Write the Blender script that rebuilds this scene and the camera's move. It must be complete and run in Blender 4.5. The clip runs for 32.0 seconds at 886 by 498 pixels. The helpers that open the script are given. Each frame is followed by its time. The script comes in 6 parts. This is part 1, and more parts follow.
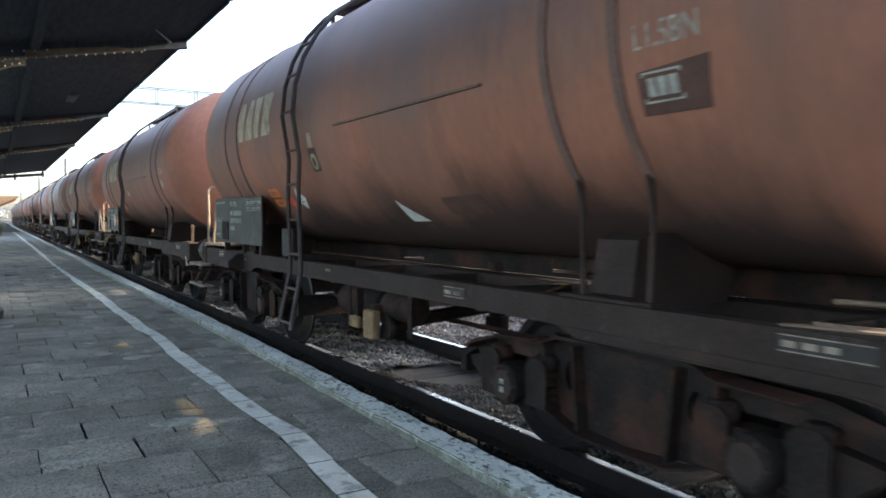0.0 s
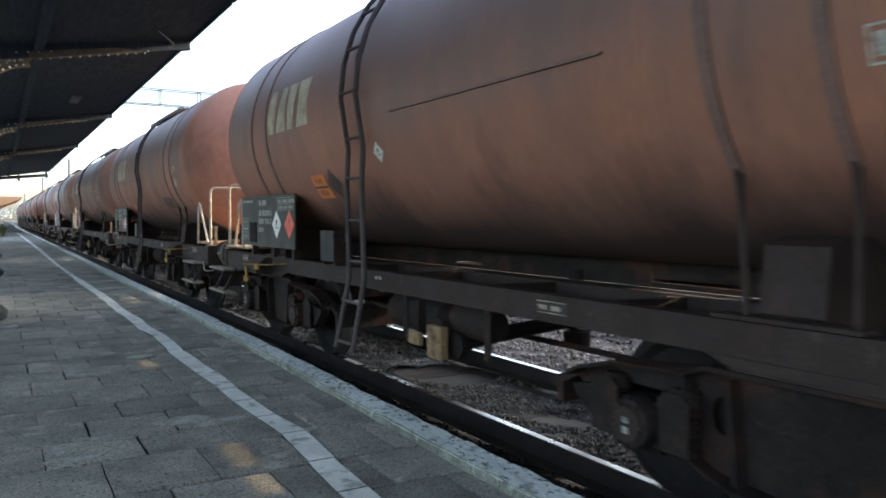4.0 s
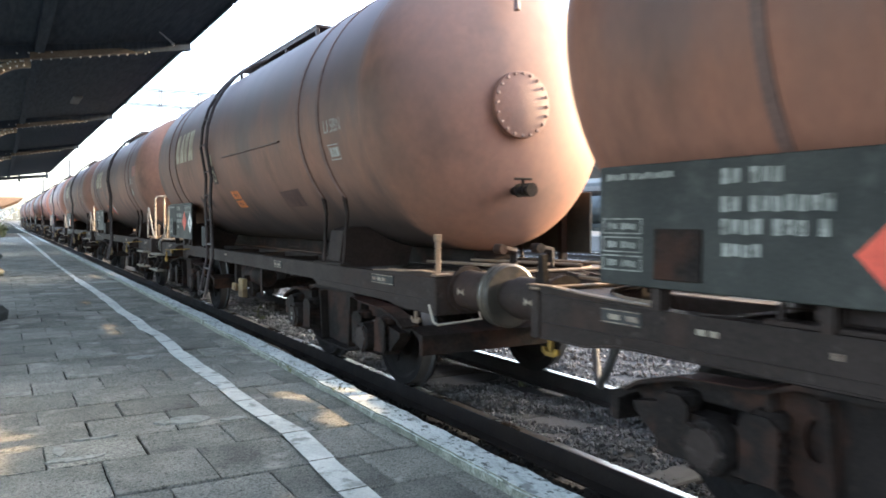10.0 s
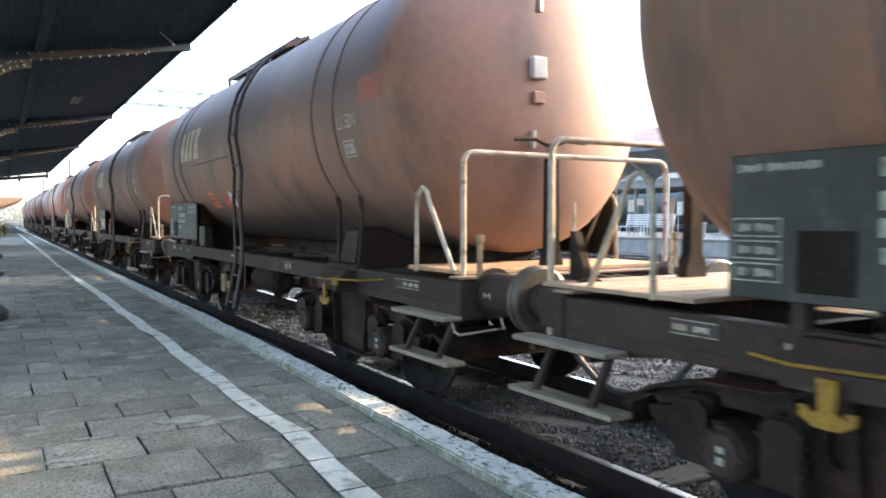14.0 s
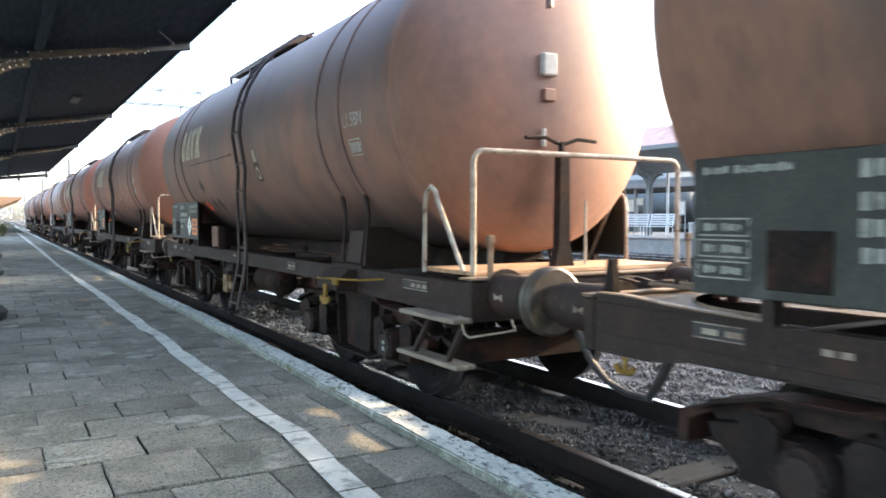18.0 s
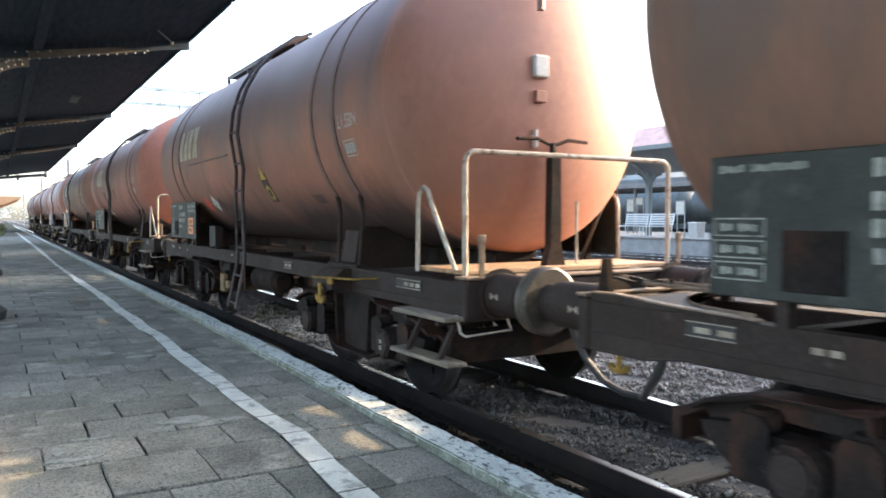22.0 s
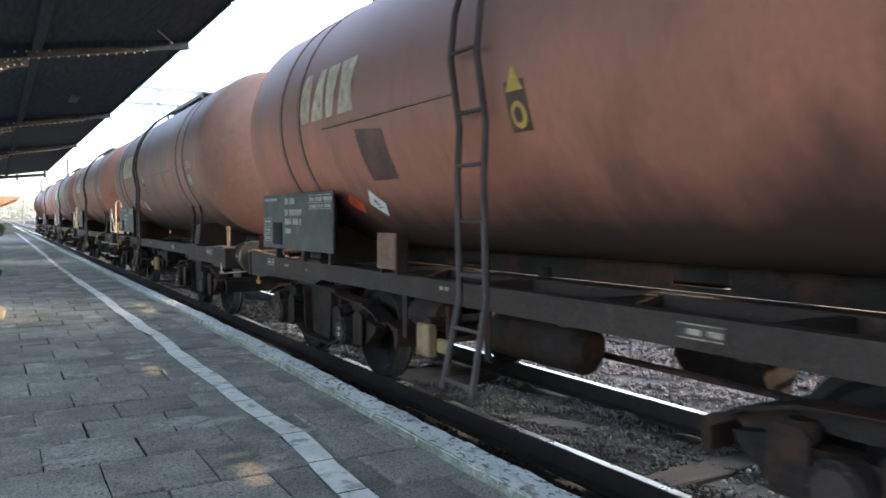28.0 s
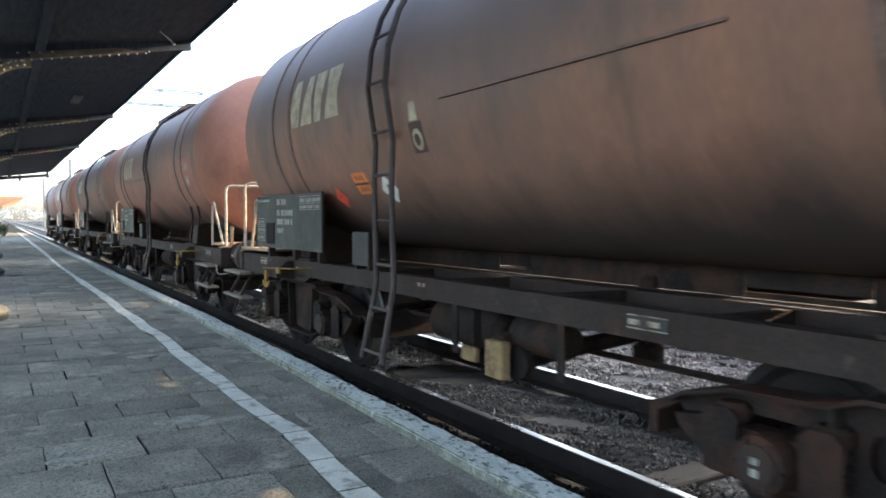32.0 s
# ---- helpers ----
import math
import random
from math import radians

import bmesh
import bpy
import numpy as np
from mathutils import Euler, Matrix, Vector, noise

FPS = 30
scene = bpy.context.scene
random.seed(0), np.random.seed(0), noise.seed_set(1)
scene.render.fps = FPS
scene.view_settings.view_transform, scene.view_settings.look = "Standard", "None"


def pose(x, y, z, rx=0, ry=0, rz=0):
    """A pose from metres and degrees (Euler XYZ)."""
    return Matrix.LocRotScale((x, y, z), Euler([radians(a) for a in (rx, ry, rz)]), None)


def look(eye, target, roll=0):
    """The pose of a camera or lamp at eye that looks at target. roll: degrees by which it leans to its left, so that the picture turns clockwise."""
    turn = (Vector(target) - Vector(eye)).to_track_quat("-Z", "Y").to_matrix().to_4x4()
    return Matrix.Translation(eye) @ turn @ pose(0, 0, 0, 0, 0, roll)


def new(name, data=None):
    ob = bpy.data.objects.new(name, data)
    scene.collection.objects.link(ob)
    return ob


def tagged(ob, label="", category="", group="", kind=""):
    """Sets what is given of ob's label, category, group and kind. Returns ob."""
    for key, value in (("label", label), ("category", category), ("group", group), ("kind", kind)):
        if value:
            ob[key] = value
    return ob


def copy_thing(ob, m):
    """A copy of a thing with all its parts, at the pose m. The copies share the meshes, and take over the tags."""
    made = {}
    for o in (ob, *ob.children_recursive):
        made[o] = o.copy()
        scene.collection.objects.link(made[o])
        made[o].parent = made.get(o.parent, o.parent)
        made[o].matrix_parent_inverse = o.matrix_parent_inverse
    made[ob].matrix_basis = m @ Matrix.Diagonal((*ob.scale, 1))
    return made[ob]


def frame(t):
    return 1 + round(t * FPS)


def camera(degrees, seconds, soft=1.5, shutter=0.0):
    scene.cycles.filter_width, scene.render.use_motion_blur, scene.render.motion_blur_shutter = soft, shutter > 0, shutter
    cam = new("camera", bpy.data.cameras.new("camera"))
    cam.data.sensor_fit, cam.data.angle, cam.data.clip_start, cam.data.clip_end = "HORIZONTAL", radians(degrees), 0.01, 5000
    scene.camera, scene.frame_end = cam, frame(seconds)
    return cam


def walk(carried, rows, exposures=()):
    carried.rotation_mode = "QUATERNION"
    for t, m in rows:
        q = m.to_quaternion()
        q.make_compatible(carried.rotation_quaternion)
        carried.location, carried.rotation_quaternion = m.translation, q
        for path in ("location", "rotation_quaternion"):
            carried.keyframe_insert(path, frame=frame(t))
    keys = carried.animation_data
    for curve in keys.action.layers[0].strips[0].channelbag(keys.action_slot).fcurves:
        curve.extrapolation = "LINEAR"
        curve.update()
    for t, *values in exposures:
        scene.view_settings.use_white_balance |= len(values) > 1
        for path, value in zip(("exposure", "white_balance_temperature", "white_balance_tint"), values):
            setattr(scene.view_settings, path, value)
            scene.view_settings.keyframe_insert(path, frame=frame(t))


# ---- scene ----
# ---------------------------------------------------------------- camera
cam = camera(60.93, 32.0, soft=1.7, shutter=0.34)
PATH = (
    (0, 0.005, 0.035, 1.521, -30.76, -2.37, -0.03),
    (0.5, 0.000, 0.003, 1.518, -30.56, -2.29, -0.09),
    (1, 0.002, 0.013, 1.519, -30.65, -2.33, -0.02),
    (1.5, 0.003, 0.019, 1.519, -30.64, -2.34, -0.05),
    (2, 0.002, 0.009, 1.518, -30.58, -2.32, -0.08),
    (2.5, 0.000, 0.000, 1.517, -30.55, -2.31, -0.04),
    (3, 0.000, 0.000, 1.517, -30.55, -2.31, -0.04),
    (3.5, 0.000, 0.000, 1.517, -30.55, -2.31, -0.04),
    (5.5, 0.003, 0.018, 1.519, -30.64, -2.33, -0.04),
    (6, 0.006, 0.037, 1.521, -30.76, -2.37, -0.03),
    (6.5, 0.005, 0.032, 1.521, -30.74, -2.35, 0.00),
    (7, 0.005, 0.032, 1.521, -30.76, -2.35, -0.02),
    (7.5, 0.002, 0.014, 1.519, -30.63, -2.33, -0.02),
    (8, -0.005, -0.036, 1.513, -30.34, -2.26, 0.02),
    (8.5, -0.005, -0.035, 1.513, -30.33, -2.26, 0.02),
    (9, -0.002, -0.009, 1.516, -30.48, -2.27, -0.06),
    (9.5, -0.000, -0.002, 1.517, -30.51, -2.31, -0.02),
    (10, -0.001, -0.008, 1.516, -30.52, -2.27, -0.02),
    (10.5, 0.000, 0.000, 1.517, -30.55, -2.31, -0.04),
    (11, -0.003, -0.021, 1.514, -30.42, -2.28, -0.02),
    (11.5, 0.006, 0.037, 1.521, -30.79, -2.38, 0.01),
    (12, 0.005, 0.035, 1.521, -30.75, -2.36, -0.03),
    (12.5, 0.006, 0.035, 1.521, -30.75, -2.38, 0.04),
    (13, 0.000, 0.000, 1.517, -30.56, -2.32, 0.01),
    (13.5, -0.000, -0.002, 1.517, -30.49, -2.29, -0.05),
    (14, -0.001, -0.008, 1.516, -30.51, -2.28, 0.00),
    (14.5, -0.001, -0.008, 1.516, -30.51, -2.31, 0.04),
    (16.5, 0.005, 0.035, 1.521, -30.74, -2.37, -0.04),
    (17, -0.001, -0.005, 1.516, -30.51, -2.31, 0.01),
    (17.5, 0.000, 0.000, 1.517, -30.56, -2.32, 0.01),
    (18, 0.000, 0.000, 1.517, -30.55, -2.31, -0.04),
    (18.5, -0.000, -0.001, 1.517, -30.55, -2.30, -0.05),
    (19, -0.002, -0.014, 1.516, -30.43, -2.29, -0.06),
    (19.5, 0.006, 0.037, 1.521, -30.77, -2.37, -0.04),
    (20, 0.005, 0.032, 1.521, -30.74, -2.36, -0.01),
    (20.5, 0.006, 0.038, 1.522, -30.74, -2.38, -0.01),
    (21, 0.000, 0.000, 1.517, -30.55, -2.31, -0.04),
    (21.5, 0.002, 0.012, 1.518, -30.60, -2.34, -0.05),
    (22, 0.002, 0.011, 1.518, -30.60, -2.33, -0.04),
    (22.5, 0.001, 0.007, 1.518, -30.60, -2.31, -0.00),
    (23, 0.003, 0.022, 1.520, -30.67, -2.34, -0.00),
    (23.5, 0.011, 0.069, 1.525, -30.95, -2.43, -0.01),
    (24, 0.011, 0.071, 1.525, -30.93, -2.44, -0.06),
    (24.5, 0.011, 0.071, 1.525, -30.94, -2.45, -0.03),
    (25, 0.005, 0.035, 1.521, -30.71, -2.38, -0.06),
    (25.5, 0.000, 0.000, 1.517, -30.55, -2.31, -0.04),
    (26, 0.000, 0.000, 1.517, -30.55, -2.31, -0.04),
    (26.5, 0.000, 0.000, 1.517, -30.55, -2.31, -0.04),
    (28.5, 0.003, 0.020, 1.520, -30.66, -2.33, -0.08),
    (29, -0.001, -0.005, 1.516, -30.51, -2.30, -0.01),
    (29.5, 0.000, 0.000, 1.517, -30.55, -2.31, -0.04),
    (30, 0.000, 0.000, 1.517, -30.55, -2.31, -0.04),
    (30.5, -0.001, -0.007, 1.516, -30.50, -2.30, -0.02),
    (31, -0.002, -0.011, 1.516, -30.49, -2.28, -0.01),
    (31.5, -0.001, -0.005, 1.517, -30.49, -2.29, -0.06),
    (32, -0.001, -0.005, 1.517, -30.49, -2.29, -0.06),
)
EXPOSURES = tuple((t, e + 0.05, 5850, 10) for t, e in ((0, 2.88), (1, 3.3), (2, 3.48), (3, 2.8), (3.4, 2.48), (4.4, 3.03), (5.3, 3.38), (6, 3.28), (6.5, 2.78), (7, 2.38), (8, 3), (9, 3.4), (10, 3.33), (10.5, 2.98), (11, 2.63), (12, 3.23), (13, 3.57), (14, 3.28), (14.5, 2.93), (15, 2.58), (16, 3.18), (17, 3.55), (18, 3.28), (18.5, 2.98), (19, 2.73), (20, 3.24), (21, 3.54), (22, 3.18), (22.5, 2.83), (23, 2.63), (24, 3.18), (25, 3.53), (26, 3.13), (27, 2.58), (28, 3.18), (29, 3.48), (30, 3.34), (30.5, 2.93), (31, 2.55), (32, 3.21)))

walk(cam, [(t, pose(x, y, z, 90 + p, r, w)) for t, x, y, z, w, p, r in PATH], EXPOSURES)

# ---------------------------------------------------------------- light
SUN_AZ, SUN_EL = 91.5, 14.0          # degrees clockwise from +y, and above the horizon
world = bpy.data.worlds.new("sky")
scene.world = world
world.use_nodes = True
wn, wl = world.node_tree.nodes, world.node_tree.links
sky = wn.new("ShaderNodeTexSky")
sky.sky_type, sky.sun_disc = "NISHITA", False
sky.sun_elevation, sky.sun_rotation = radians(SUN_EL), radians(SUN_AZ)
sky.air_density, sky.dust_density, sky.ozone_density = 1.0, 3.0, 1.0
pale = wn.new("ShaderNodeHueSaturation")
pale.inputs["Saturation"].default_value = 0.72
wl.new(sky.outputs["Color"], pale.inputs["Color"])
wl.new(pale.outputs["Color"], wn["Background"].inputs["Color"])
wn["Background"].inputs["Strength"].default_value = 0.15
sun_dir = Vector((math.sin(radians(SUN_AZ)) * math.cos(radians(SUN_EL)), math.cos(radians(SUN_AZ)) * math.cos(radians(SUN_EL)), math.sin(radians(SUN_EL))))
sun = new("sun", bpy.data.lights.new("sun", "SUN"))
sun.data.energy, sun.data.angle, sun.data.color = 2.7, radians(0.6), (1.0, 0.68, 0.37)
sun.matrix_world = look(sun_dir * 60, (0, 0, 0))

# ---------------------------------------------------------------- materials
def material(name, base, other=None, scale=3.0, rough=0.7, metal=0.0, bump=0.2, fine=60.0, spread=0.15, stain=None, stain_scale=0.9,
             stain_at=0.55, stain_width=0.12, stretch=(1, 1, 1), spec=0.5, rough_var=0.15, spots=None, bands=None):
    """A surface with grain and blotches in object space, a shift of tone from piece to piece, and an optional stain colour."""
    m = bpy.data.materials.new(name)
    m.use_nodes = True
    n, l = m.node_tree.nodes, m.node_tree.links
    b = n["Principled BSDF"]
    tc, info = n.new("ShaderNodeTexCoord"), n.new("ShaderNodeObjectInfo")
    mp = n.new("ShaderNodeMapping")
    mp.inputs["Scale"].default_value = stretch
    comb = n.new("ShaderNodeVectorMath"); comb.operation = "SCALE"
    comb.inputs[0].default_value = (37.0, 19.0, 53.0)
    l.new(info.outputs["Random"], comb.inputs["Scale"])
    l.new(tc.outputs["Object"], mp.inputs["Vector"]); l.new(comb.outputs["Vector"], mp.inputs["Location"])
    def noise_tex(s, detail=5.0, r=0.6):
        t = n.new("ShaderNodeTexNoise")
        t.inputs["Scale"].default_value, t.inputs["Detail"].default_value, t.inputs["Roughness"].default_value = s, detail, r
        l.new(mp.outputs["Vector"], t.inputs["Vector"])
        return t.outputs["Fac"]
    def mix(a, b_, fac, mode="MIX"):
        x = n.new("ShaderNodeMix"); x.data_type, x.blend_type = "RGBA", mode
        for sock, v in ((x.inputs[6], a), (x.inputs[7], b_), (x.inputs[0], fac)):
            if hasattr(v, "is_output"): l.new(v, sock)
            else: sock.default_value = (*v, 1) if isinstance(v, tuple) else v
        return x.outputs[2]
    def ramp(v, lo, hi):
        r = n.new("ShaderNodeMapRange"); r.inputs["From Min"].default_value, r.inputs["From Max"].default_value = lo, hi
        l.new(v, r.inputs["Value"]); return r.outputs["Result"]
    big, small = noise_tex(scale), noise_tex(fine, 3.0, 0.7)
    other = other or tuple(c * 0.6 for c in base)
    col = mix(base, other, ramp(big, 0.35, 0.68))
    grain = ramp(small, 0.36, 0.64)
    dark = n.new("ShaderNodeMapRange"); dark.inputs["To Min"].default_value, dark.inputs["To Max"].default_value = 1 - spread, 1 + spread
    l.new(grain, dark.inputs["Value"])
    tone = n.new("ShaderNodeMapRange"); tone.inputs["To Min"].default_value, tone.inputs["To Max"].default_value = 1 - spread * 0.4, 1 + spread * 0.4
    l.new(info.outputs["Random"], tone.inputs["Value"])
    mul = n.new("ShaderNodeMath"); mul.operation = "MULTIPLY"
    l.new(dark.outputs["Result"], mul.inputs[0]); l.new(tone.outputs["Result"], mul.inputs[1])
    grey = n.new("ShaderNodeCombineColor")
    for i in range(3): l.new(mul.outputs[0], grey.inputs[i])
    col = mix(col, grey.outputs["Color"], 1.0, "MULTIPLY")
    if stain:
        s = noise_tex(stain_scale, 6.0, 0.65)
        col = mix(col, stain, ramp(s, stain_at - stain_width, stain_at + stain_width))
    if spots:
        colour, size, at, width = spots
        col = mix(col, colour, ramp(noise_tex(size, 4.0, 0.6), at - width, at + width))
    if bands:                                  # crown soot and belly oil, the underside's shade painted in; both ragged, the ends clean
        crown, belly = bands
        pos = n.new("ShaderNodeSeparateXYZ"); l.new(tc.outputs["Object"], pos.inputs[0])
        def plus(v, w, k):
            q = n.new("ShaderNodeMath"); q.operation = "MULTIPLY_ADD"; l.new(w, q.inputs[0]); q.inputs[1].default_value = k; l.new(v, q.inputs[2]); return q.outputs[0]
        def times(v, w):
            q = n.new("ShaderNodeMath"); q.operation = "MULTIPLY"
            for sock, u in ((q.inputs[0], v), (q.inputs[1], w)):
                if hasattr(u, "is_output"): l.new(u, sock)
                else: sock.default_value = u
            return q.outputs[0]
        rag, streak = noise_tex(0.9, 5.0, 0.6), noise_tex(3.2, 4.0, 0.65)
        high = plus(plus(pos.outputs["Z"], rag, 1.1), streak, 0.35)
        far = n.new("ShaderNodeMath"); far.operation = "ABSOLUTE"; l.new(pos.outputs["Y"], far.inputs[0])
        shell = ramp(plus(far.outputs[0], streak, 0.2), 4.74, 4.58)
        # crown soot is toned lighter to stand in for haze
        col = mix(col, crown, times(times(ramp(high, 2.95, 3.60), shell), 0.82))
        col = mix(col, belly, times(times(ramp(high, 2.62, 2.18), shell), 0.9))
    l.new(col, b.inputs["Base Color"])
    rr = n.new("ShaderNodeMapRange"); rr.inputs["To Min"].default_value, rr.inputs["To Max"].default_value = max(0.03, rough - rough_var), min(1, rough + rough_var)
    l.new(big, rr.inputs["Value"]); l.new(rr.outputs["Result"], b.inputs["Roughness"])
    b.inputs["Metallic"].default_value = metal
    b.inputs["Specular IOR Level"].default_value = spec
    if bump:
        bn = n.new("ShaderNodeBump"); bn.inputs["Strength"].default_value, bn.inputs["Distance"].default_value = bump, 0.01
        add = n.new("ShaderNodeMath"); add.operation = "ADD"
        l.new(small, add.inputs[0]); l.new(big, add.inputs[1]); l.new(add.outputs[0], bn.inputs["Height"]); l.new(bn.outputs["Normal"], b.inputs["Normal"])
    return m

M_SLAB = material("concrete paving", (0.240, 0.230, 0.192), (0.128, 0.125, 0.105), 2.2, 0.95, 0, 0.9, 110, 0.42, (0.315, 0.302, 0.255), 3.0, 0.62, 0.05, spec=0.05, rough_var=0.04, spots=((0.088, 0.0865, 0.0705), 48, 0.60, 0.06))
M_SPLASH = material("dried cement splash", (0.30, 0.30, 0.26), (0.22, 0.22, 0.19), 14, 0.9, 0, 0.5, 90, 0.15, (0.17, 0.172, 0.14), 22, 0.56, 0.06, spec=0.1)
M_JOINT = material("joint sand and moss", (0.026, 0.027, 0.019), (0.014, 0.015, 0.011), 6, 0.95, 0, 0.5, 60, 0.2, spec=0.05)
M_WHITE = material("worn white road paint", (0.57, 0.565, 0.49), (0.42, 0.42, 0.37), 4, 0.75, 0, 0.25, 70, 0.1, (0.231, 0.231, 0.194), 9, 0.60, 0.06, spec=0.25)
M_COPING = material("flaking white paint on concrete", (0.50, 0.52, 0.475), (0.37, 0.39, 0.36), 4, 0.9, 0, 0.8, 90, 0.16, (0.10, 0.105, 0.09), 34, 0.575, 0.03, (1, 0.55, 1), spec=0.1, rough_var=0.05, spots=((0.22, 0.23, 0.205), 9, 0.62, 0.05))
M_EDGE = material("weathered edge concrete", (0.20, 0.20, 0.165), (0.10, 0.105, 0.08), 9, 0.92, 0, 0.8, 70, 0.3, (0.34, 0.35, 0.31), 14, 0.62, 0.05, spec=0.08)
M_CONC = material("dark stained concrete", (0.095, 0.097, 0.086), (0.045, 0.047, 0.04), 4, 0.9, 0, 0.5, 60, 0.2, spec=0.2)
M_PALESTONE = material("pale broken stone", (0.279, 0.2651, 0.2418), (0.093, 0.08649, 0.07719), 9, 0.9, 0, 0.5, 60, 0.35, rough_var=0.15, spec=0.08)
M_STONE = material("broken stone", (0.135, 0.128, 0.118), (0.040, 0.037, 0.033), 9, 0.92, 0, 0.5, 60, 0.35, rough_var=0.06, spec=0.06)
M_EARTH = material("oily cinder ground", (0.0357, 0.03145, 0.02805), (0.0187, 0.017, 0.0153), 0.9, 0.95, 0, 0.8, 25, 0.25, (0.0765, 0.0697, 0.0629), 2.2, 0.64, 0.1)
# near-black pair: oil, and the platform gap's deep shade put into the colour
M_GAPBED = material("oil-soaked cinders", (0.016, 0.0145, 0.013), (0.009, 0.0085, 0.008), 3, 0.95, 0, 0.8, 30, 0.3, spec=0.1)
M_GAPSTONE = material("oil-black broken stone", (0.034, 0.031, 0.028), (0.014, 0.013, 0.012), 9, 0.9, 0, 0.5, 60, 0.35, rough_var=0.06, spec=0.08)
M_SLEEPER = material("weathered sleeper", (0.04165, 0.03675, 0.0294), (0.02205, 0.0196, 0.01617), 3, 0.9, 0, 0.5, 30, 0.25, stretch=(0.7, 4.2, 4.2), spec=0.2)
M_RAIL = material("rusty rail web", (0.025, 0.018, 0.014), (0.014, 0.011, 0.009), 4, 0.8, 0.2, 0.3, 60)
M_RAILTOP = material("polished rail head", (0.55, 0.54, 0.52), (0.45, 0.44, 0.42), 3, 0.28, 1.0, 0.05, 90, 0.06)
M_STEP = material("grey-brown weathered footboard", (0.23, 0.185, 0.13), (0.12, 0.10, 0.078), 4, 0.8, 0, 0.4, 40, 0.2, stretch=(6, 1, 6))
M_DECK = material("pale dusty deck board", (0.34, 0.25, 0.165), (0.24, 0.175, 0.115), 4, 0.8, 0, 0.4, 40, 0.2, stretch=(1, 8, 8))
M_STEEL = material("grimy dark running gear", (0.02112, 0.01569, 0.01322), (0.01104, 0.008673, 0.007635), 3, 0.8, 0.0, 0.5, 45, 0.3, (0.05428, 0.02537, 0.01593), 2.0, 0.60, 0.1, spec=0.12, spots=((0.05062, 0.038, 0.03033), 13, 0.72, 0.05))
M_FRAME = material("dusty dark underframe paint", (0.03645, 0.02576, 0.02139), (0.02024, 0.01472, 0.01242), 2, 0.7, 0.0, 0.3, 40, 0.2, (0.05566, 0.03312, 0.02449), 2, 0.62, 0.1, spec=0.15, spots=((0.06578, 0.04968, 0.04025), 11, 0.68, 0.06))
M_WHEEL = material("wheel steel", (0.0168, 0.0133, 0.0112), (0.0098, 0.0084, 0.0077), 3, 0.75, 0.0, 0.2, 50, spec=0.15)
M_RUSTPLATE = material("rusty label plate", (0.16, 0.088, 0.058), (0.09, 0.055, 0.042), 6, 0.75, 0.0, 0.2, 50, 0.15, spec=0.2)
M_RUST = material("rusty brown plate", (0.049, 0.021, 0.014), (0.0245, 0.0126, 0.0098), 5, 0.8, 0.0, 0.3, 40, spec=0.15)
M_TREAD = material("worn wheel tread", (0.12, 0.11, 0.10), (0.07, 0.065, 0.06), 3, 0.6, 0.6, 0.05, 80)
M_BUFFER = material("greasy buffer steel", (0.085, 0.068, 0.050), (0.04, 0.034, 0.028), 5, 0.5, 0.2, 0.2, 40, 0.2, (0.20, 0.14, 0.08), 4, 0.66, 0.06)
M_RAILING = material("chipped pale handrail", (0.42, 0.37, 0.30), (0.26, 0.21, 0.16), 8, 0.55, 0.0, 0.15, 60, 0.15, (0.10, 0.06, 0.04), 11, 0.62, 0.06, spec=0.3)
M_WOOD = material("worn brown platform board", (0.42, 0.26, 0.14), (0.28, 0.16, 0.08), 3, 0.75, 0, 0.4, 40, 0.2, stretch=(1, 8, 8))
M_YELLOW = material("dirty yellow paint", (0.252, 0.1435, 0.0196), (0.112, 0.0665, 0.014), 8, 0.65, 0, 0.2, 60, 0.25, spec=0.2)
M_IRONWORK = material("rust-brown bare ironwork", (0.21, 0.15, 0.10), (0.12, 0.085, 0.06), 7, 0.7, 0.0, 0.2, 50, 0.15, spec=0.25)
M_BOARD = material("black notice board", (0.036, 0.036, 0.030), (0.024, 0.0243, 0.021), 3, 0.58, 0, 0.12, 60, 0.18, spec=0.28, spots=((0.06, 0.06, 0.052), 5, 0.64, 0.08))
M_GREYBOX = material("grey painted plate", (0.048, 0.044, 0.04), (0.0304, 0.0288, 0.0272), 4, 0.65, 0, 0.2, 40, spec=0.2)
M_LETTER = material("off-white stencil paint", (0.48, 0.47, 0.42), (0.30, 0.29, 0.26), 11, 0.6, 0, 0.05, 60, 0.15, (0.10, 0.09, 0.08), 16, 0.62, 0.06)
M_STENCIL = material("greyed stencil paint", (0.31, 0.305, 0.27), (0.19, 0.19, 0.165), 11, 0.65, 0, 0.05, 60, 0.15, (0.08, 0.075, 0.065), 16, 0.60, 0.06, spec=0.2)
M_LOGO = material("faded cream paint", (0.50, 0.44, 0.30), (0.30, 0.24, 0.17), 7, 0.55, 0, 0.05, 50, 0.14, (0.16, 0.08, 0.06), 5, 0.66, 0.06)
M_PLATE = material("dirty white enamel plate", (0.315, 0.27, 0.2025), (0.15, 0.09, 0.06), 6, 0.6, 0, 0.1, 50, 0.15, (0.075, 0.03, 0.0225), 8, 0.60, 0.05)
M_OCHRE = material("stained ochre enamel", (0.216, 0.1476, 0.072), (0.1224, 0.0828, 0.0468), 7, 0.75, 0, 0.15, 50, 0.15, (0.0504, 0.0252, 0.01584), 6, 0.60, 0.08, spec=0.2)
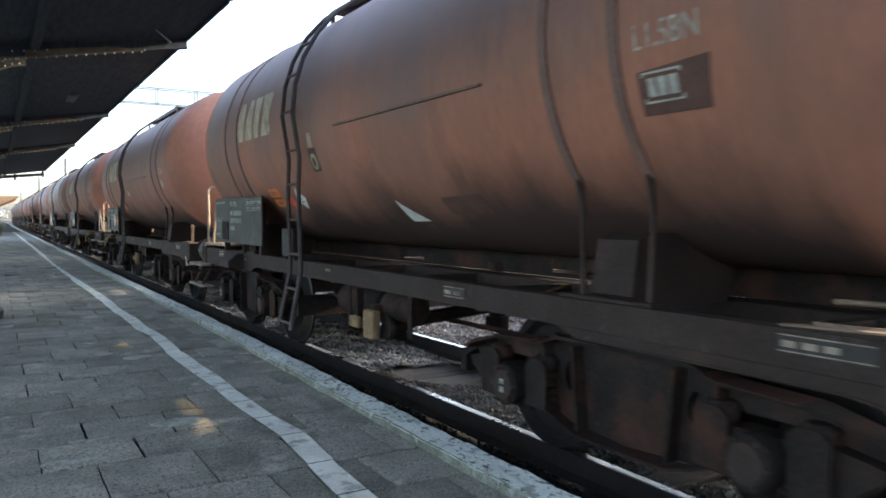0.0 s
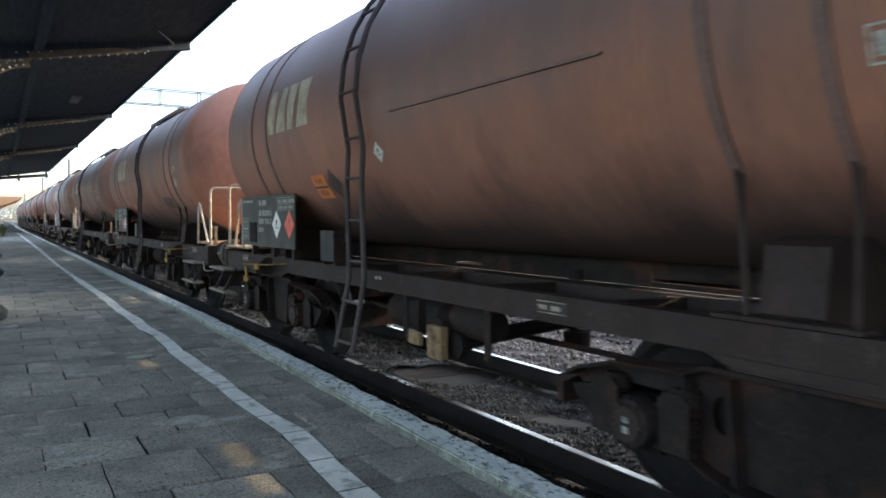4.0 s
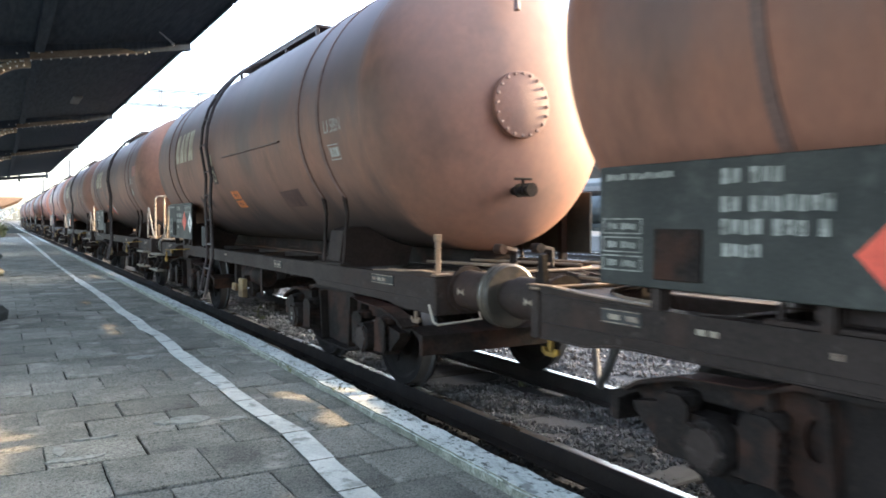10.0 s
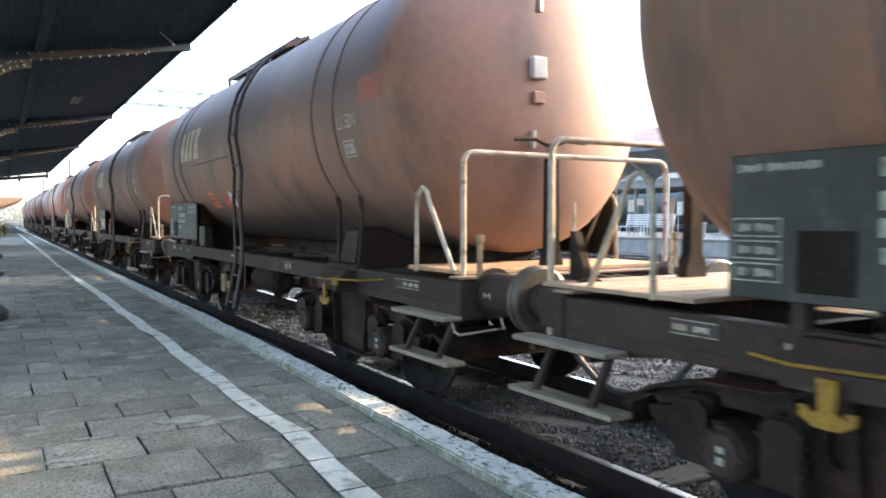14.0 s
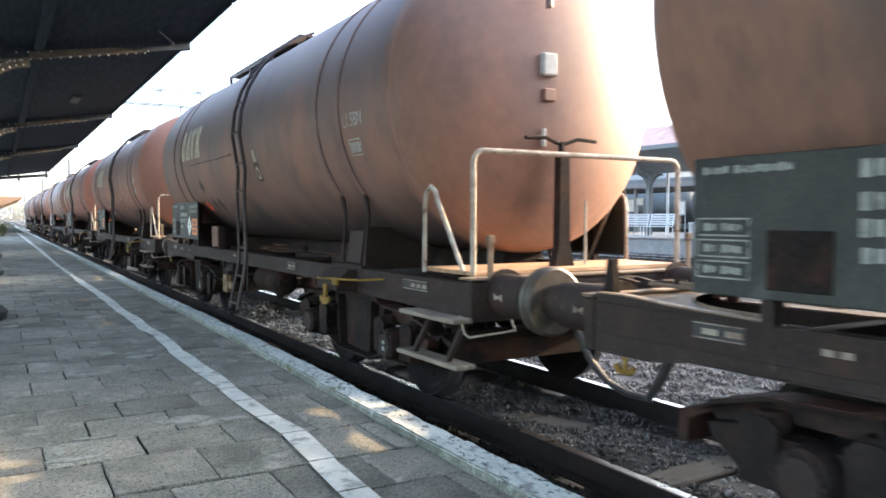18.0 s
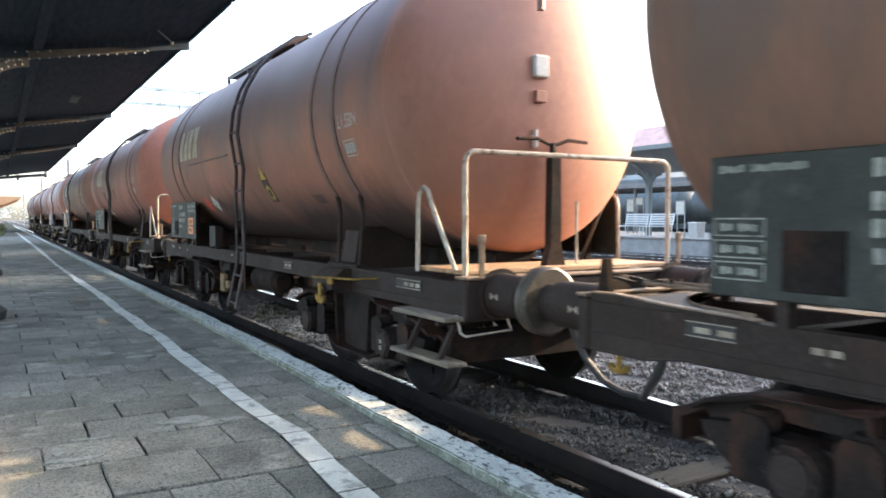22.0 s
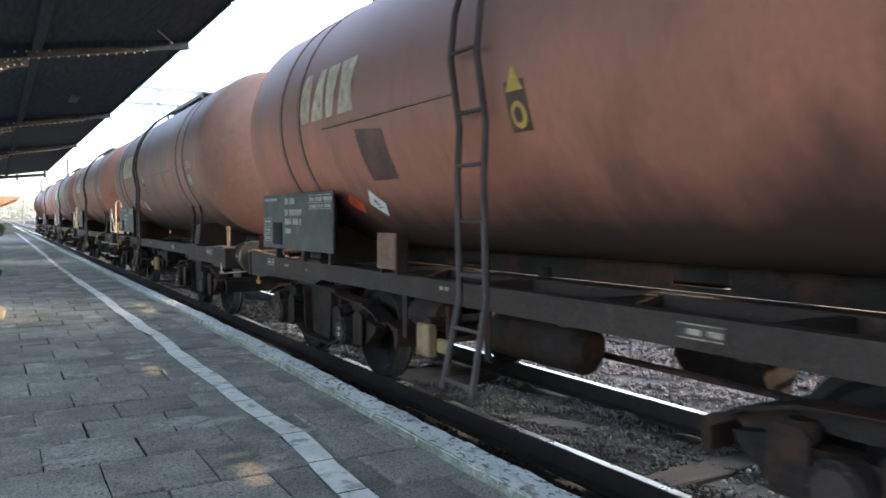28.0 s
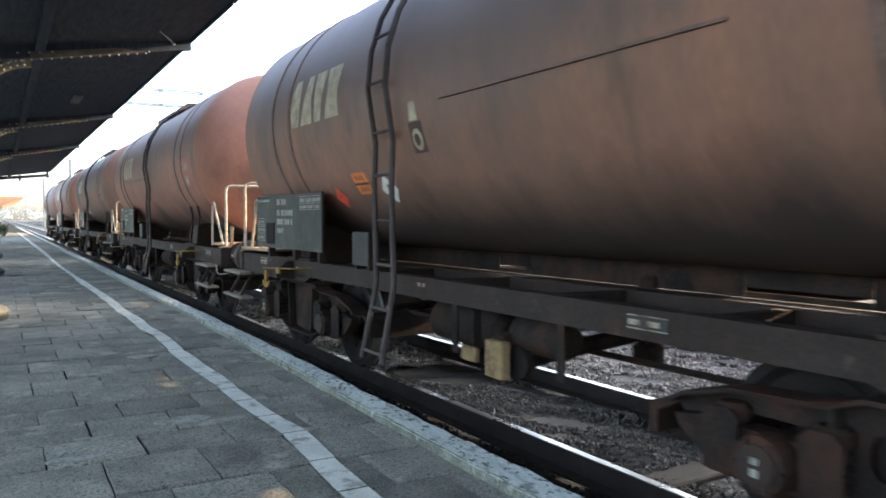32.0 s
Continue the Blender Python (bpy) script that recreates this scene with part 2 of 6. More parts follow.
M_ORANGE = material("orange hazard plate", (0.72, 0.21, 0.05), (0.52, 0.15, 0.04), 6, 0.55, 0, 0.08, 60, 0.08, (0.2, 0.08, 0.05), 7, 0.72, 0.06)
M_RED = material("red hazard label", (0.72, 0.09, 0.04), (0.55, 0.06, 0.03), 6, 0.5, 0, 0.05, 60, 0.08)
M_LABEL = material("white hazard label", (0.74, 0.73, 0.67), (0.58, 0.56, 0.50), 6, 0.5, 0, 0.05, 60, 0.08)
M_SIGN = material("weathered yellow sign paint", (0.50, 0.33, 0.05), (0.33, 0.21, 0.04), 8, 0.6, 0, 0.05, 60, 0.12, (0.12, 0.07, 0.04), 9, 0.66, 0.06)
M_INK = material("black print", (0.03, 0.03, 0.03), (0.05, 0.05, 0.05), 6, 0.5, 0, 0.0, 60, 0.05)
M_GHOST = material("old label shadow", (0.085, 0.05, 0.042), (0.06, 0.04, 0.034), 6, 0.6, 0, 0.0, 60, 0.12, spec=0.3)
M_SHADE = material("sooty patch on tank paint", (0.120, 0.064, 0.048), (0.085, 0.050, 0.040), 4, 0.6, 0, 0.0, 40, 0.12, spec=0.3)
M_FRESH = material("repainted red patch", (0.336, 0.104, 0.072), (0.28, 0.088, 0.06), 3, 0.55, 0, 0.05, 60, 0.06)
M_RUBBER = material("black rubber hose", (0.028, 0.027, 0.026), (0.04, 0.038, 0.036), 9, 0.6, 0, 0.1, 60)
M_LAMP = material("dull white lamp plate", (0.48, 0.46, 0.41), (0.34, 0.32, 0.28), 5, 0.5, 0, 0.05, 60, 0.1)
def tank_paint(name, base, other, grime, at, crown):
    # the last colour darkens the belly: oil plus painted underside shade
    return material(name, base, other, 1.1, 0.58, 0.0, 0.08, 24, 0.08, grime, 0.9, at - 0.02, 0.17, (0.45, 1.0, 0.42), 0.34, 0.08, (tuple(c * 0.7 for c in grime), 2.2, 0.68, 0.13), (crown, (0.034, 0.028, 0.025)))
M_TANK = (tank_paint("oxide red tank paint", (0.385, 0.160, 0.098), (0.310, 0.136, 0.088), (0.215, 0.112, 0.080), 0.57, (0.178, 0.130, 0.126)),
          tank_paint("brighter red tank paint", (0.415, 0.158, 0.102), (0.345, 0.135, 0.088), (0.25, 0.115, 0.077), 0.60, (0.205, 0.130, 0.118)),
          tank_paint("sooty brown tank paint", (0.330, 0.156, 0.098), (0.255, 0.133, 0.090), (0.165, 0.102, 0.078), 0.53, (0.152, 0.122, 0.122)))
M_SEAM = material("grimy tank strap", (0.182, 0.1014, 0.0806), (0.1235, 0.0754, 0.0624), 4, 0.58, 0.0, 0.1, 40)
M_SADDLE = material("sooty red saddle plate", (0.045, 0.029, 0.024), (0.024, 0.018, 0.016), 3, 0.7, 0.0, 0.25, 40, 0.2, spec=0.15)
M_LADDER = material("blackened ladder steel", (0.06885, 0.04995, 0.0459), (0.04185, 0.03375, 0.0324), 4, 0.6, 0.0, 0.15, 40, spec=0.2)
M_ROOF = material("dark canopy boarding", (0.0675, 0.0837, 0.1053), (0.0432, 0.054, 0.0702), 2, 0.75, 0, 0.2, 30, 0.15, stretch=(10.8, 1.35, 1.35), spec=0.2)
M_IRON = material("old brown painted iron", (0.20, 0.165, 0.12), (0.12, 0.095, 0.07), 5, 0.5, 0.2, 0.2, 50)
M_PALEIRON = material("pale grey painted steel", (0.55, 0.56, 0.56), (0.42, 0.43, 0.43), 3, 0.55, 0.1, 0.1, 40, 0.08)
M_FARROOF = material("far roof sheeting", (0.14, 0.152, 0.155), (0.10, 0.11, 0.112), 1, 0.6, 0, 0.1, 12, 0.08)
M_FARSKY = material("pale roof glazing", (0.62, 0.66, 0.68), (0.5, 0.55, 0.57), 1.5, 0.35, 0, 0.05, 12, 0.06)
M_FARWALL = material("pale grey stucco", (0.36, 0.37, 0.37), (0.28, 0.29, 0.29), 0.6, 0.9, 0, 0.1, 8, 0.08, spec=0.2)
M_FARTILE = material("faded red tile", (0.52, 0.33, 0.29), (0.40, 0.25, 0.22), 0.8, 0.85, 0, 0.2, 6, 0.12, spec=0.2)
M_FARTANK = material("weathered blue-grey wagon paint", (0.085, 0.10, 0.105), (0.055, 0.066, 0.07), 1.2, 0.6, 0, 0.1, 12, 0.1, spec=0.3)
M_FARPOST = material("weathered grey post", (0.22, 0.22, 0.21), (0.16, 0.16, 0.155), 3, 0.65, 0, 0.2, 30)
M_MAST = material("dark grey mast steel", (0.10, 0.108, 0.115), (0.07, 0.076, 0.082), 2, 0.7, 0, 0.1, 20, 0.1, spec=0.15)
M_FARCONC = material("light platform concrete", (0.30, 0.296, 0.282), (0.23, 0.23, 0.22), 1.2, 0.85, 0, 0.3, 20, 0.12)
M_GRASS = material("dry weed leaf", (0.10, 0.115, 0.045), (0.17, 0.155, 0.07), 3, 0.7, 0, 0.0, 30, 0.25)
M_TWIG = material("bare twig", (0.22, 0.18, 0.15), (0.16, 0.13, 0.11), 2, 0.8, 0, 0.0, 20, 0.2)
M_HAZE = material("far pale trees", (0.42, 0.44, 0.42), (0.33, 0.35, 0.33), 0.2, 0.9, 0, 0.0, 2, 0.12)
M_SHED = material("sunlit timber soffit", (0.62, 0.33, 0.16), (0.5, 0.25, 0.12), 2, 0.7, 0, 0.2, 30, 0.1)

# ---------------------------------------------------------------- mesh tools
def part(name, bm, mat, parent=None, label="", smooth=False):
    me = bpy.data.meshes.new(name)
    bmesh.ops.recalc_face_normals(bm, faces=bm.faces[:])
    bm.to_mesh(me); bm.free()
    for mt in (mat if isinstance(mat, (list, tuple)) else (mat,)): me.materials.append(mt)
    if smooth:
        for p in me.polygons: p.use_smooth = True
        me.set_sharp_from_angle(angle=radians(38))
    ob = new(name, me)
    if parent is not None: ob.parent = parent
    if label: ob["label"] = label
    return ob

def share(ob, m, parent=None):
    """Another object on the same mesh, at the pose m."""
    o = new(ob.name.split(".")[0], ob.data)
    o.parent = parent if parent is not None else ob.parent
    o.matrix_basis = m
    if "label" in ob: o["label"] = ob["label"]
    return o

def empty(name, label="", category="", group="", kind=""):
    return tagged(new(name), label, category, group, kind)

def box(bm, x0, x1, y0, y1, z0, z1, bevel=0.0, mi=0):
    v = [bm.verts.new((x, y, z)) for x in (x0, x1) for y in (y0, y1) for z in (z0, z1)]
    fs = [bm.faces.new([v[i] for i in q]) for q in ((0, 1, 3, 2), (4, 6, 7, 5), (0, 4, 5, 1), (2, 3, 7, 6), (0, 2, 6, 4), (1, 5, 7, 3))]
    for f in fs: f.material_index = mi
    if bevel:
        es = list({e for f in fs for e in f.edges})
        bmesh.ops.bevel(bm, geom=es, offset=bevel, segments=1, affect="EDGES")
    return bm

def prism(bm, pts, axis, a, b, mi=0):
    """A polygon (two coordinates, the other axes in order) drawn out along an axis from a to b."""
    def at(p, s):
        c = list(p); c.insert("xyz".index(axis), s); return c
    lo, hi = [bm.verts.new(at(p, a)) for p in pts], [bm.verts.new(at(p, b)) for p in pts]
    n = len(pts)
    fs = [bm.faces.new(lo), bm.faces.new(hi[::-1])] + [bm.faces.new((lo[i], lo[(i + 1) % n], hi[(i + 1) % n], hi[i])) for i in range(n)]
    for f in fs: f.material_index = mi
    return bm

def tube(bm, pts, r, n=8, caps=True, mi=0):
    """A round bar along a line of points."""
    pts = [Vector(p) for p in pts]
    rings, up = [], None
    for a, b, c in zip(pts, pts[1:], pts[2:]):
        turn = (b - a).cross(c - b)
        if turn.length > 1e-5 * (b - a).length: up = turn.normalized(); break
    for i, p in enumerate(pts):
        d = ((pts[min(i + 1, len(pts) - 1)] - p).normalized() + (p - pts[max(i - 1, 0)]).normalized()).normalized()
        if up is None: up = d.orthogonal().normalized()
        s = (up - d * up.dot(d)).normalized(); up = s
        c = d.cross(s)
        rr = r[i] if isinstance(r, (list, tuple)) else r
        rings.append([bm.verts.new(p + (s * math.cos(k * math.tau / n) + c * math.sin(k * math.tau / n)) * rr) for k in range(n)])
    for a, b in zip(rings, rings[1:]):
        for k in range(n): bm.faces.new((a[k], a[(k + 1) % n], b[(k + 1) % n], b[k])).material_index = mi
    if caps:
        bm.faces.new(rings[0][::-1]).material_index = mi; bm.faces.new(rings[-1]).material_index = mi
    return bm

def lathe(bm, prof, origin=(0, 0, 0), axis="y", n=24, mi=0):
    """Turns a profile of (along, radius) about an axis."""
    rings = []
    o = Vector(origin)
    for s, r in prof:
        ring = []
        for k in range(n if r > 1e-6 else 1):
            a = k * math.tau / n
            u, w = r * math.cos(a), r * math.sin(a)
            ring.append(bm.verts.new(o + Vector({"x": (s, u, w), "y": (u, s, w), "z": (u, w, s)}[axis])))
        rings.append(ring)
    for a, b in zip(rings, rings[1:]):
        for k in range(n):
            q = [a[k % len(a)], a[(k + 1) % len(a)], b[(k + 1) % len(b)], b[k % len(b)]]
            q = list(dict.fromkeys(q))
            if len(q) > 2: bm.faces.new(q).material_index = mi
    return bm

def arc(cx, cz, r, a0, a1, n):
    return [(cx + r * math.cos(radians(a0 + (a1 - a0) * i / n)), cz + r * math.sin(radians(a0 + (a1 - a0) * i / n))) for i in range(n + 1)]

# ---------------------------------------------------------------- ground and tracks
TX = 3.976                     # middle of the train's track
PZ = 0.35                      # platform paving
FAR_END = 900.0
B = bmesh.new

def ground():
    bm = B()
    xs = [-900, -60, -6, -3.2, 2.0, 3.16, 5.6, 9, 16, 19, 40, 120, 900]
    ys = [-300, -40, -5, 5, 20, 45, 90, 200, FAR_END]
    grid = [[bm.verts.new((x, y, -0.215)) for y in ys] for x in xs]
    for i in range(len(xs) - 1):
        # the strip beside the platform takes the colour with painted shade
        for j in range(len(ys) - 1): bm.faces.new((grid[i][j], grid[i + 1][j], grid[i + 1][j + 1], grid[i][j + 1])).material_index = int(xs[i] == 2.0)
    return tagged(part("ground", bm, (M_EARTH, M_GAPBED)), "dark oily cinder and gravel ground beside tracks", "ground", kind="structure")
ground()

RAIL_FOOT = [(-0.075, -0.172), (0.075, -0.172), (0.075, -0.160), (0.012, -0.140), (0.010, -0.040), (-0.010, -0.040), (-0.012, -0.140), (-0.075, -0.160)]
RAIL_HEAD = [(-0.012, -0.039), (0.012, -0.039), (0.036, -0.032), (0.036, -0.004), (0.028, 0.0), (-0.028, 0.0), (-0.036, -0.004), (-0.036, -0.032)]
def rail(x, y0, y1, label):
    ob = empty("rail", label, "rail", "rails")
    ob.location.x = x
    part("web_and_foot", prism(B(), RAIL_FOOT, "y", y0, y1), M_RAIL, ob)
    head = part("head", prism(B(), RAIL_HEAD, "y", y0, y1), (M_RAIL, M_RAILTOP), ob, "bright worn rail head")
    for p in head.data.polygons:
        if p.normal.z > 0.6 and p.center.z > -0.01: p.material_index = 1
for s in (-1, 1): rail(TX + s * 0.7525, -25, 400, "steel rail with a bright worn head on ballast")
TRACKS = (8.6, 13.2, 17.8, 22.4)
for tx in TRACKS:
    for s in (-1, 1): rail(tx + s * 0.7525, -25, 400, "steel rail of a neighbouring track on pale ballast")

def sleepers():
    bm = B(); box(bm, -1.28, 1.28, -0.125, 0.125, -0.30, -0.172, 0.012)
    first = tagged(part("sleeper", bm, M_SLEEPER), "weathered sleeper half sunk in dirty ballast", "sleeper", "sleepers under the train")
    first.location = (TX, -0.89, -0.04)
    for i in range(1, 62):
        o = new("sleeper", first.data); o.location = (TX + random.uniform(-0.03, 0.03), -0.89 + i * 0.62, -0.004 if i == 7 else random.uniform(-0.055, -0.03)); o.rotation_euler.z = random.uniform(-0.01, 0.01)
        tagged(o, first["label"], "sleeper", "sleepers under the train")
    bm = B()
    for tx in TRACKS:
        for i in range(90): box(bm, tx - 1.28, tx + 1.28, -6 + i * 0.62, -5.75 + i * 0.62, -0.30, -0.176)
    tagged(part("far_sleepers", bm, M_SLEEPER), "rows of weathered sleepers on neighbouring tracks", "sleepers", kind="stuff")
sleepers()

def stones(name, n, x0, x1, y0, y1, smin, smax, mat, label, seed, z=-0.235, keep=None):
    rng = np.random.default_rng(seed)
    t = (1 + 5 ** 0.5) / 2
    ico = np.array([(-1, t, 0), (1, t, 0), (-1, -t, 0), (1, -t, 0), (0, -1, t), (0, 1, t), (0, -1, -t), (0, 1, -t), (t, 0, -1), (t, 0, 1), (-t, 0, -1), (-t, 0, 1)]) / 1.9
    tri = np.array([(0, 11, 5), (0, 5, 1), (0, 1, 7), (0, 7, 10), (0, 10, 11), (1, 5, 9), (5, 11, 4), (11, 10, 2), (10, 7, 6), (7, 1, 8),
                    (3, 9, 4), (3, 4, 2), (3, 2, 6), (3, 6, 8), (3, 8, 9), (4, 9, 5), (2, 4, 11), (6, 2, 10), (8, 6, 7), (9, 8, 1)])
    px, py = rng.uniform(x0, x1, n), y0 + (y1 - y0) * rng.uniform(0, 1, n) ** 1.6
    if keep is not None:
        ok = keep(px, py); px, py = px[ok], py[ok]; n = len(px)
    size = rng.uniform(smin, smax, n) * rng.uniform(0.6, 1.0, n)
    v = ico[None] * rng.uniform(0.65, 1.25, (n, 12, 1)) * size[:, None, None] * rng.uniform(0.6, 1.2, (n, 1, 3))
    a = rng.uniform(0, math.tau, n); c, s = np.cos(a)[:, None], np.sin(a)[:, None]
    vx, vy = v[..., 0] * c - v[..., 1] * s, v[..., 0] * s + v[..., 1] * c
    heap = 0.035 * np.sin(px * 5.1) * np.sin(py * 3.3 + 1) + 0.02 * np.sin(px * 11 + py * 7)
    v = np.stack([vx + px[:, None], vy + py[:, None], v[..., 2] + (z + heap + size * 0.25)[:, None]], -1).reshape(-1, 3)
    f = (tri[None] + 12 * np.arange(n)[:, None, None]).reshape(-1, 3)
    me = bpy.data.meshes.new(name); me.from_pydata(v.tolist(), [], f.tolist()); me.materials.append(mat)
    return tagged(new(name, me), label, "gravel", kind="stuff")
def between_sleepers(x, y):
    bed = np.abs((y + 0.89 + 0.31) % 0.62 - 0.31) < 0.15
    sand = np.sin(x * 2.3 + 1) * np.sin(y * 1.1) + 0.55 * np.sin(y * 2.7 + x) < -0.8
    return ~((bed & (y > 3.2) & (y < 3.75) & (x > 2.75) & (x < 5.2) & (np.sin(x * 41 + y * 57) < 0.8)) | (sand & (x < 4.7)))
stones("ballast", 14000, 2.14, 3.2, 0.9, 22, 0.007, 0.026, M_GAPSTONE, "oily ballast stones along the platform wall, darkened for shade", 8, -0.20)
stones("ballast", 46000, 3.2, 5.0, 0.9, 26, 0.007, 0.028, M_STONE, "broken grey ballast stones between and beside the rails", 3, -0.20, between_sleepers)
stones("ballast", 4200, 3.55, 4.66, 7.6, 14.6, 0.014, 0.036, M_PALESTONE, "paler stones strewn between the rails", 13, -0.185)
stones("ballast", 650, 3.85, 4.62, 1.6, 3.28, 0.012, 0.036, M_PALESTONE, "small heap of paler stones between the rails", 12, -0.185)
stones("ballast", 30000, 4.8, 9.2, 0.3, 20, 0.016, 0.042, M_PALESTONE, "pale ballast stones heaped beyond the far rail", 6, -0.205)
stones("ballast", 13000, 8.8, 27.3, 0.5, 42, 0.025, 0.06, M_PALESTONE, "pale ballast stones across the neighbouring tracks", 4, -0.215)

# ---------------------------------------------------------------- platform
EDGE_IN, EDGE_OUT = 1.920, 2.092
def platform():
    bm = B()
    box(bm, -9, EDGE_OUT - 0.16, -30, 160, -0.6, PZ - 0.016)
    base = tagged(part("platform", bm, M_JOINT), "concrete station platform with sand and moss joints", "platform", kind="structure")
    bm = B(); box(bm, EDGE_OUT - 0.158, EDGE_OUT - 0.13, -30, 160, -0.6, PZ - 0.06)
    tagged(part("platform_wall", bm, M_CONC), "dark stained concrete wall under the platform edge", "platform wall", kind="structure")
    return base
plat = platform()

SW = 0.443                     # slab pitch
def slab_mesh(w, d, k):
    """A cast slab with worn, slightly wavering edges."""
    rng = random.Random(40 + k + int(w * 100) + int(d * 1000))
    n = 6
    def wave(): return rng.uniform(-0.004, 0.002)
    ring = []
    for (x0, y0), (x1, y1), (nx, ny) in (((-1, -1), (1, -1), (0, -1)), ((1, -1), (1, 1), (1, 0)), ((1, 1), (-1, 1), (0, 1)), ((-1, 1), (-1, -1), (-1, 0))):
        for i in range(n):
            f, e = i / n, -0.006 * rng.random() if i == 0 else wave()
            ring.append(((x0 + (x1 - x0) * f) * w / 2 + nx * e, (y0 + (y1 - y0) * f) * d / 2 + ny * e))
    bm = B()
    low = [bm.verts.new((x, y, -0.05)) for x, y in ring]
    rim = [bm.verts.new((x, y, -0.005)) for x, y in ring]
    top = [bm.verts.new((x * 0.985, y * 0.985, rng.uniform(-0.001, 0.001))) for x, y in ring]
    for a, b in ((low, rim), (rim, top)):
        for i in range(len(a)): bm.faces.new((a[i], a[(i + 1) % len(a)], b[(i + 1) % len(a)], b[i]))
    bm.faces.new(top)
    me = bpy.data.meshes.new("slab"); bm.to_mesh(me); bm.free(); me.materials.append(M_SLAB)
    return me
# rows of paving: laid four at a time, with a wide joint before each batch
ROWS = [3.38 - 0.443 * k for k in range(18, 0, -1)] + [3.38, 3.90, 4.31, 4.755, 5.15, 5.62, 6.07, 6.46, 6.92, 7.43] + [7.86 + 0.443 * k for k in range(142)]
def pavement():
    rng = random.Random(11)
    cache, far = {}, B()
    for r, (y0, y1) in enumerate(zip(ROWS, ROWS[1:])):
        wide0, wide1 = (0.013 if (r - 18) % 4 == 0 else 0.004), (0.013 if (r - 17) % 4 == 0 else 0.004)
        a, b = y0 + wide0 + rng.uniform(0, 0.003), y1 - wide1 * 0.6 - rng.uniform(0, 0.003)
        x = 0.40 - SW * 7 if r % 2 == 0 else 0.17 - SW * 6
        while x < EDGE_IN - 0.03:
            w = min(SW, EDGE_IN - x)
            g0, g1 = rng.choice((0.002, 0.003, 0.003, 0.006, 0.009)), 0.002
            if 1.1 < y0 < 25.5 and x > -0.3:
                key = (round(w - g0 - g1, 3), round(b - a, 2), rng.randrange(2))
                if key not in cache: cache[key] = slab_mesh(*key)
                o = new("slab", cache[key]); o.parent = plat
                o.matrix_basis = pose(x + (w + g0 - g1) / 2, (a + b) / 2, PZ + rng.uniform(-0.006, 0.004), rng.uniform(-0.5, 0.5), rng.uniform(-0.5, 0.5), rng.uniform(-0.6, 0.6) + (180 if rng.random() < 0.5 else 0))
            else:
                box(far, x + g0, x + w - g1, a, b, PZ - 0.05, PZ + rng.uniform(-0.005, 0.003))
            x += SW
    ob = part("far_slabs", far, M_SLAB, plat); ob["kind"] = "stuff"
    bm = B(); box(bm, -9, 0.39 - SW * 7 - 0.01, -30, 160, PZ - 0.06, PZ - 0.004)
    tagged(part("pavement", bm, M_CONC), "grey concrete paving under the canopy", "pavement", kind="structure")
    for x, y, a, b in ((0.90, 4.47, 0.13, 0.075), (0.30, 4.00, 0.13, 0.035), (0.235, 4.17, 0.03, 0.08), (1.16, 4.36, 0.07, 0.03), (1.00, 6.72, 0.11, 0.06), (0.80, 7.02, 0.09, 0.03), (0.06, 5.72, 0.05, 0.04), (0.42, 4.34, 0.10, 0.02), (0.72, 13.2, 0.22, 0.07), (1.62, 15.2, 0.28, 0.10), (1.55, 13.6, 0.26, 0.07)):
        bm = B(); n = 26; ring = []
        for k in range(n):
            q = k * math.tau / n; e = 1 + 0.35 * noise.noise(Vector((math.cos(q) * 1.6 + x * 5, math.sin(q) * 1.6, y))) + rng.uniform(-0.10, 0.10)
            ring.append((x + a * e * math.cos(q), y + b * e * math.sin(q)))
        prism(bm, ring, "z", PZ - 0.004, PZ + 0.0075); part("cement_splash", bm, M_SPLASH, plat, "dried pale cement splash")
pavement()

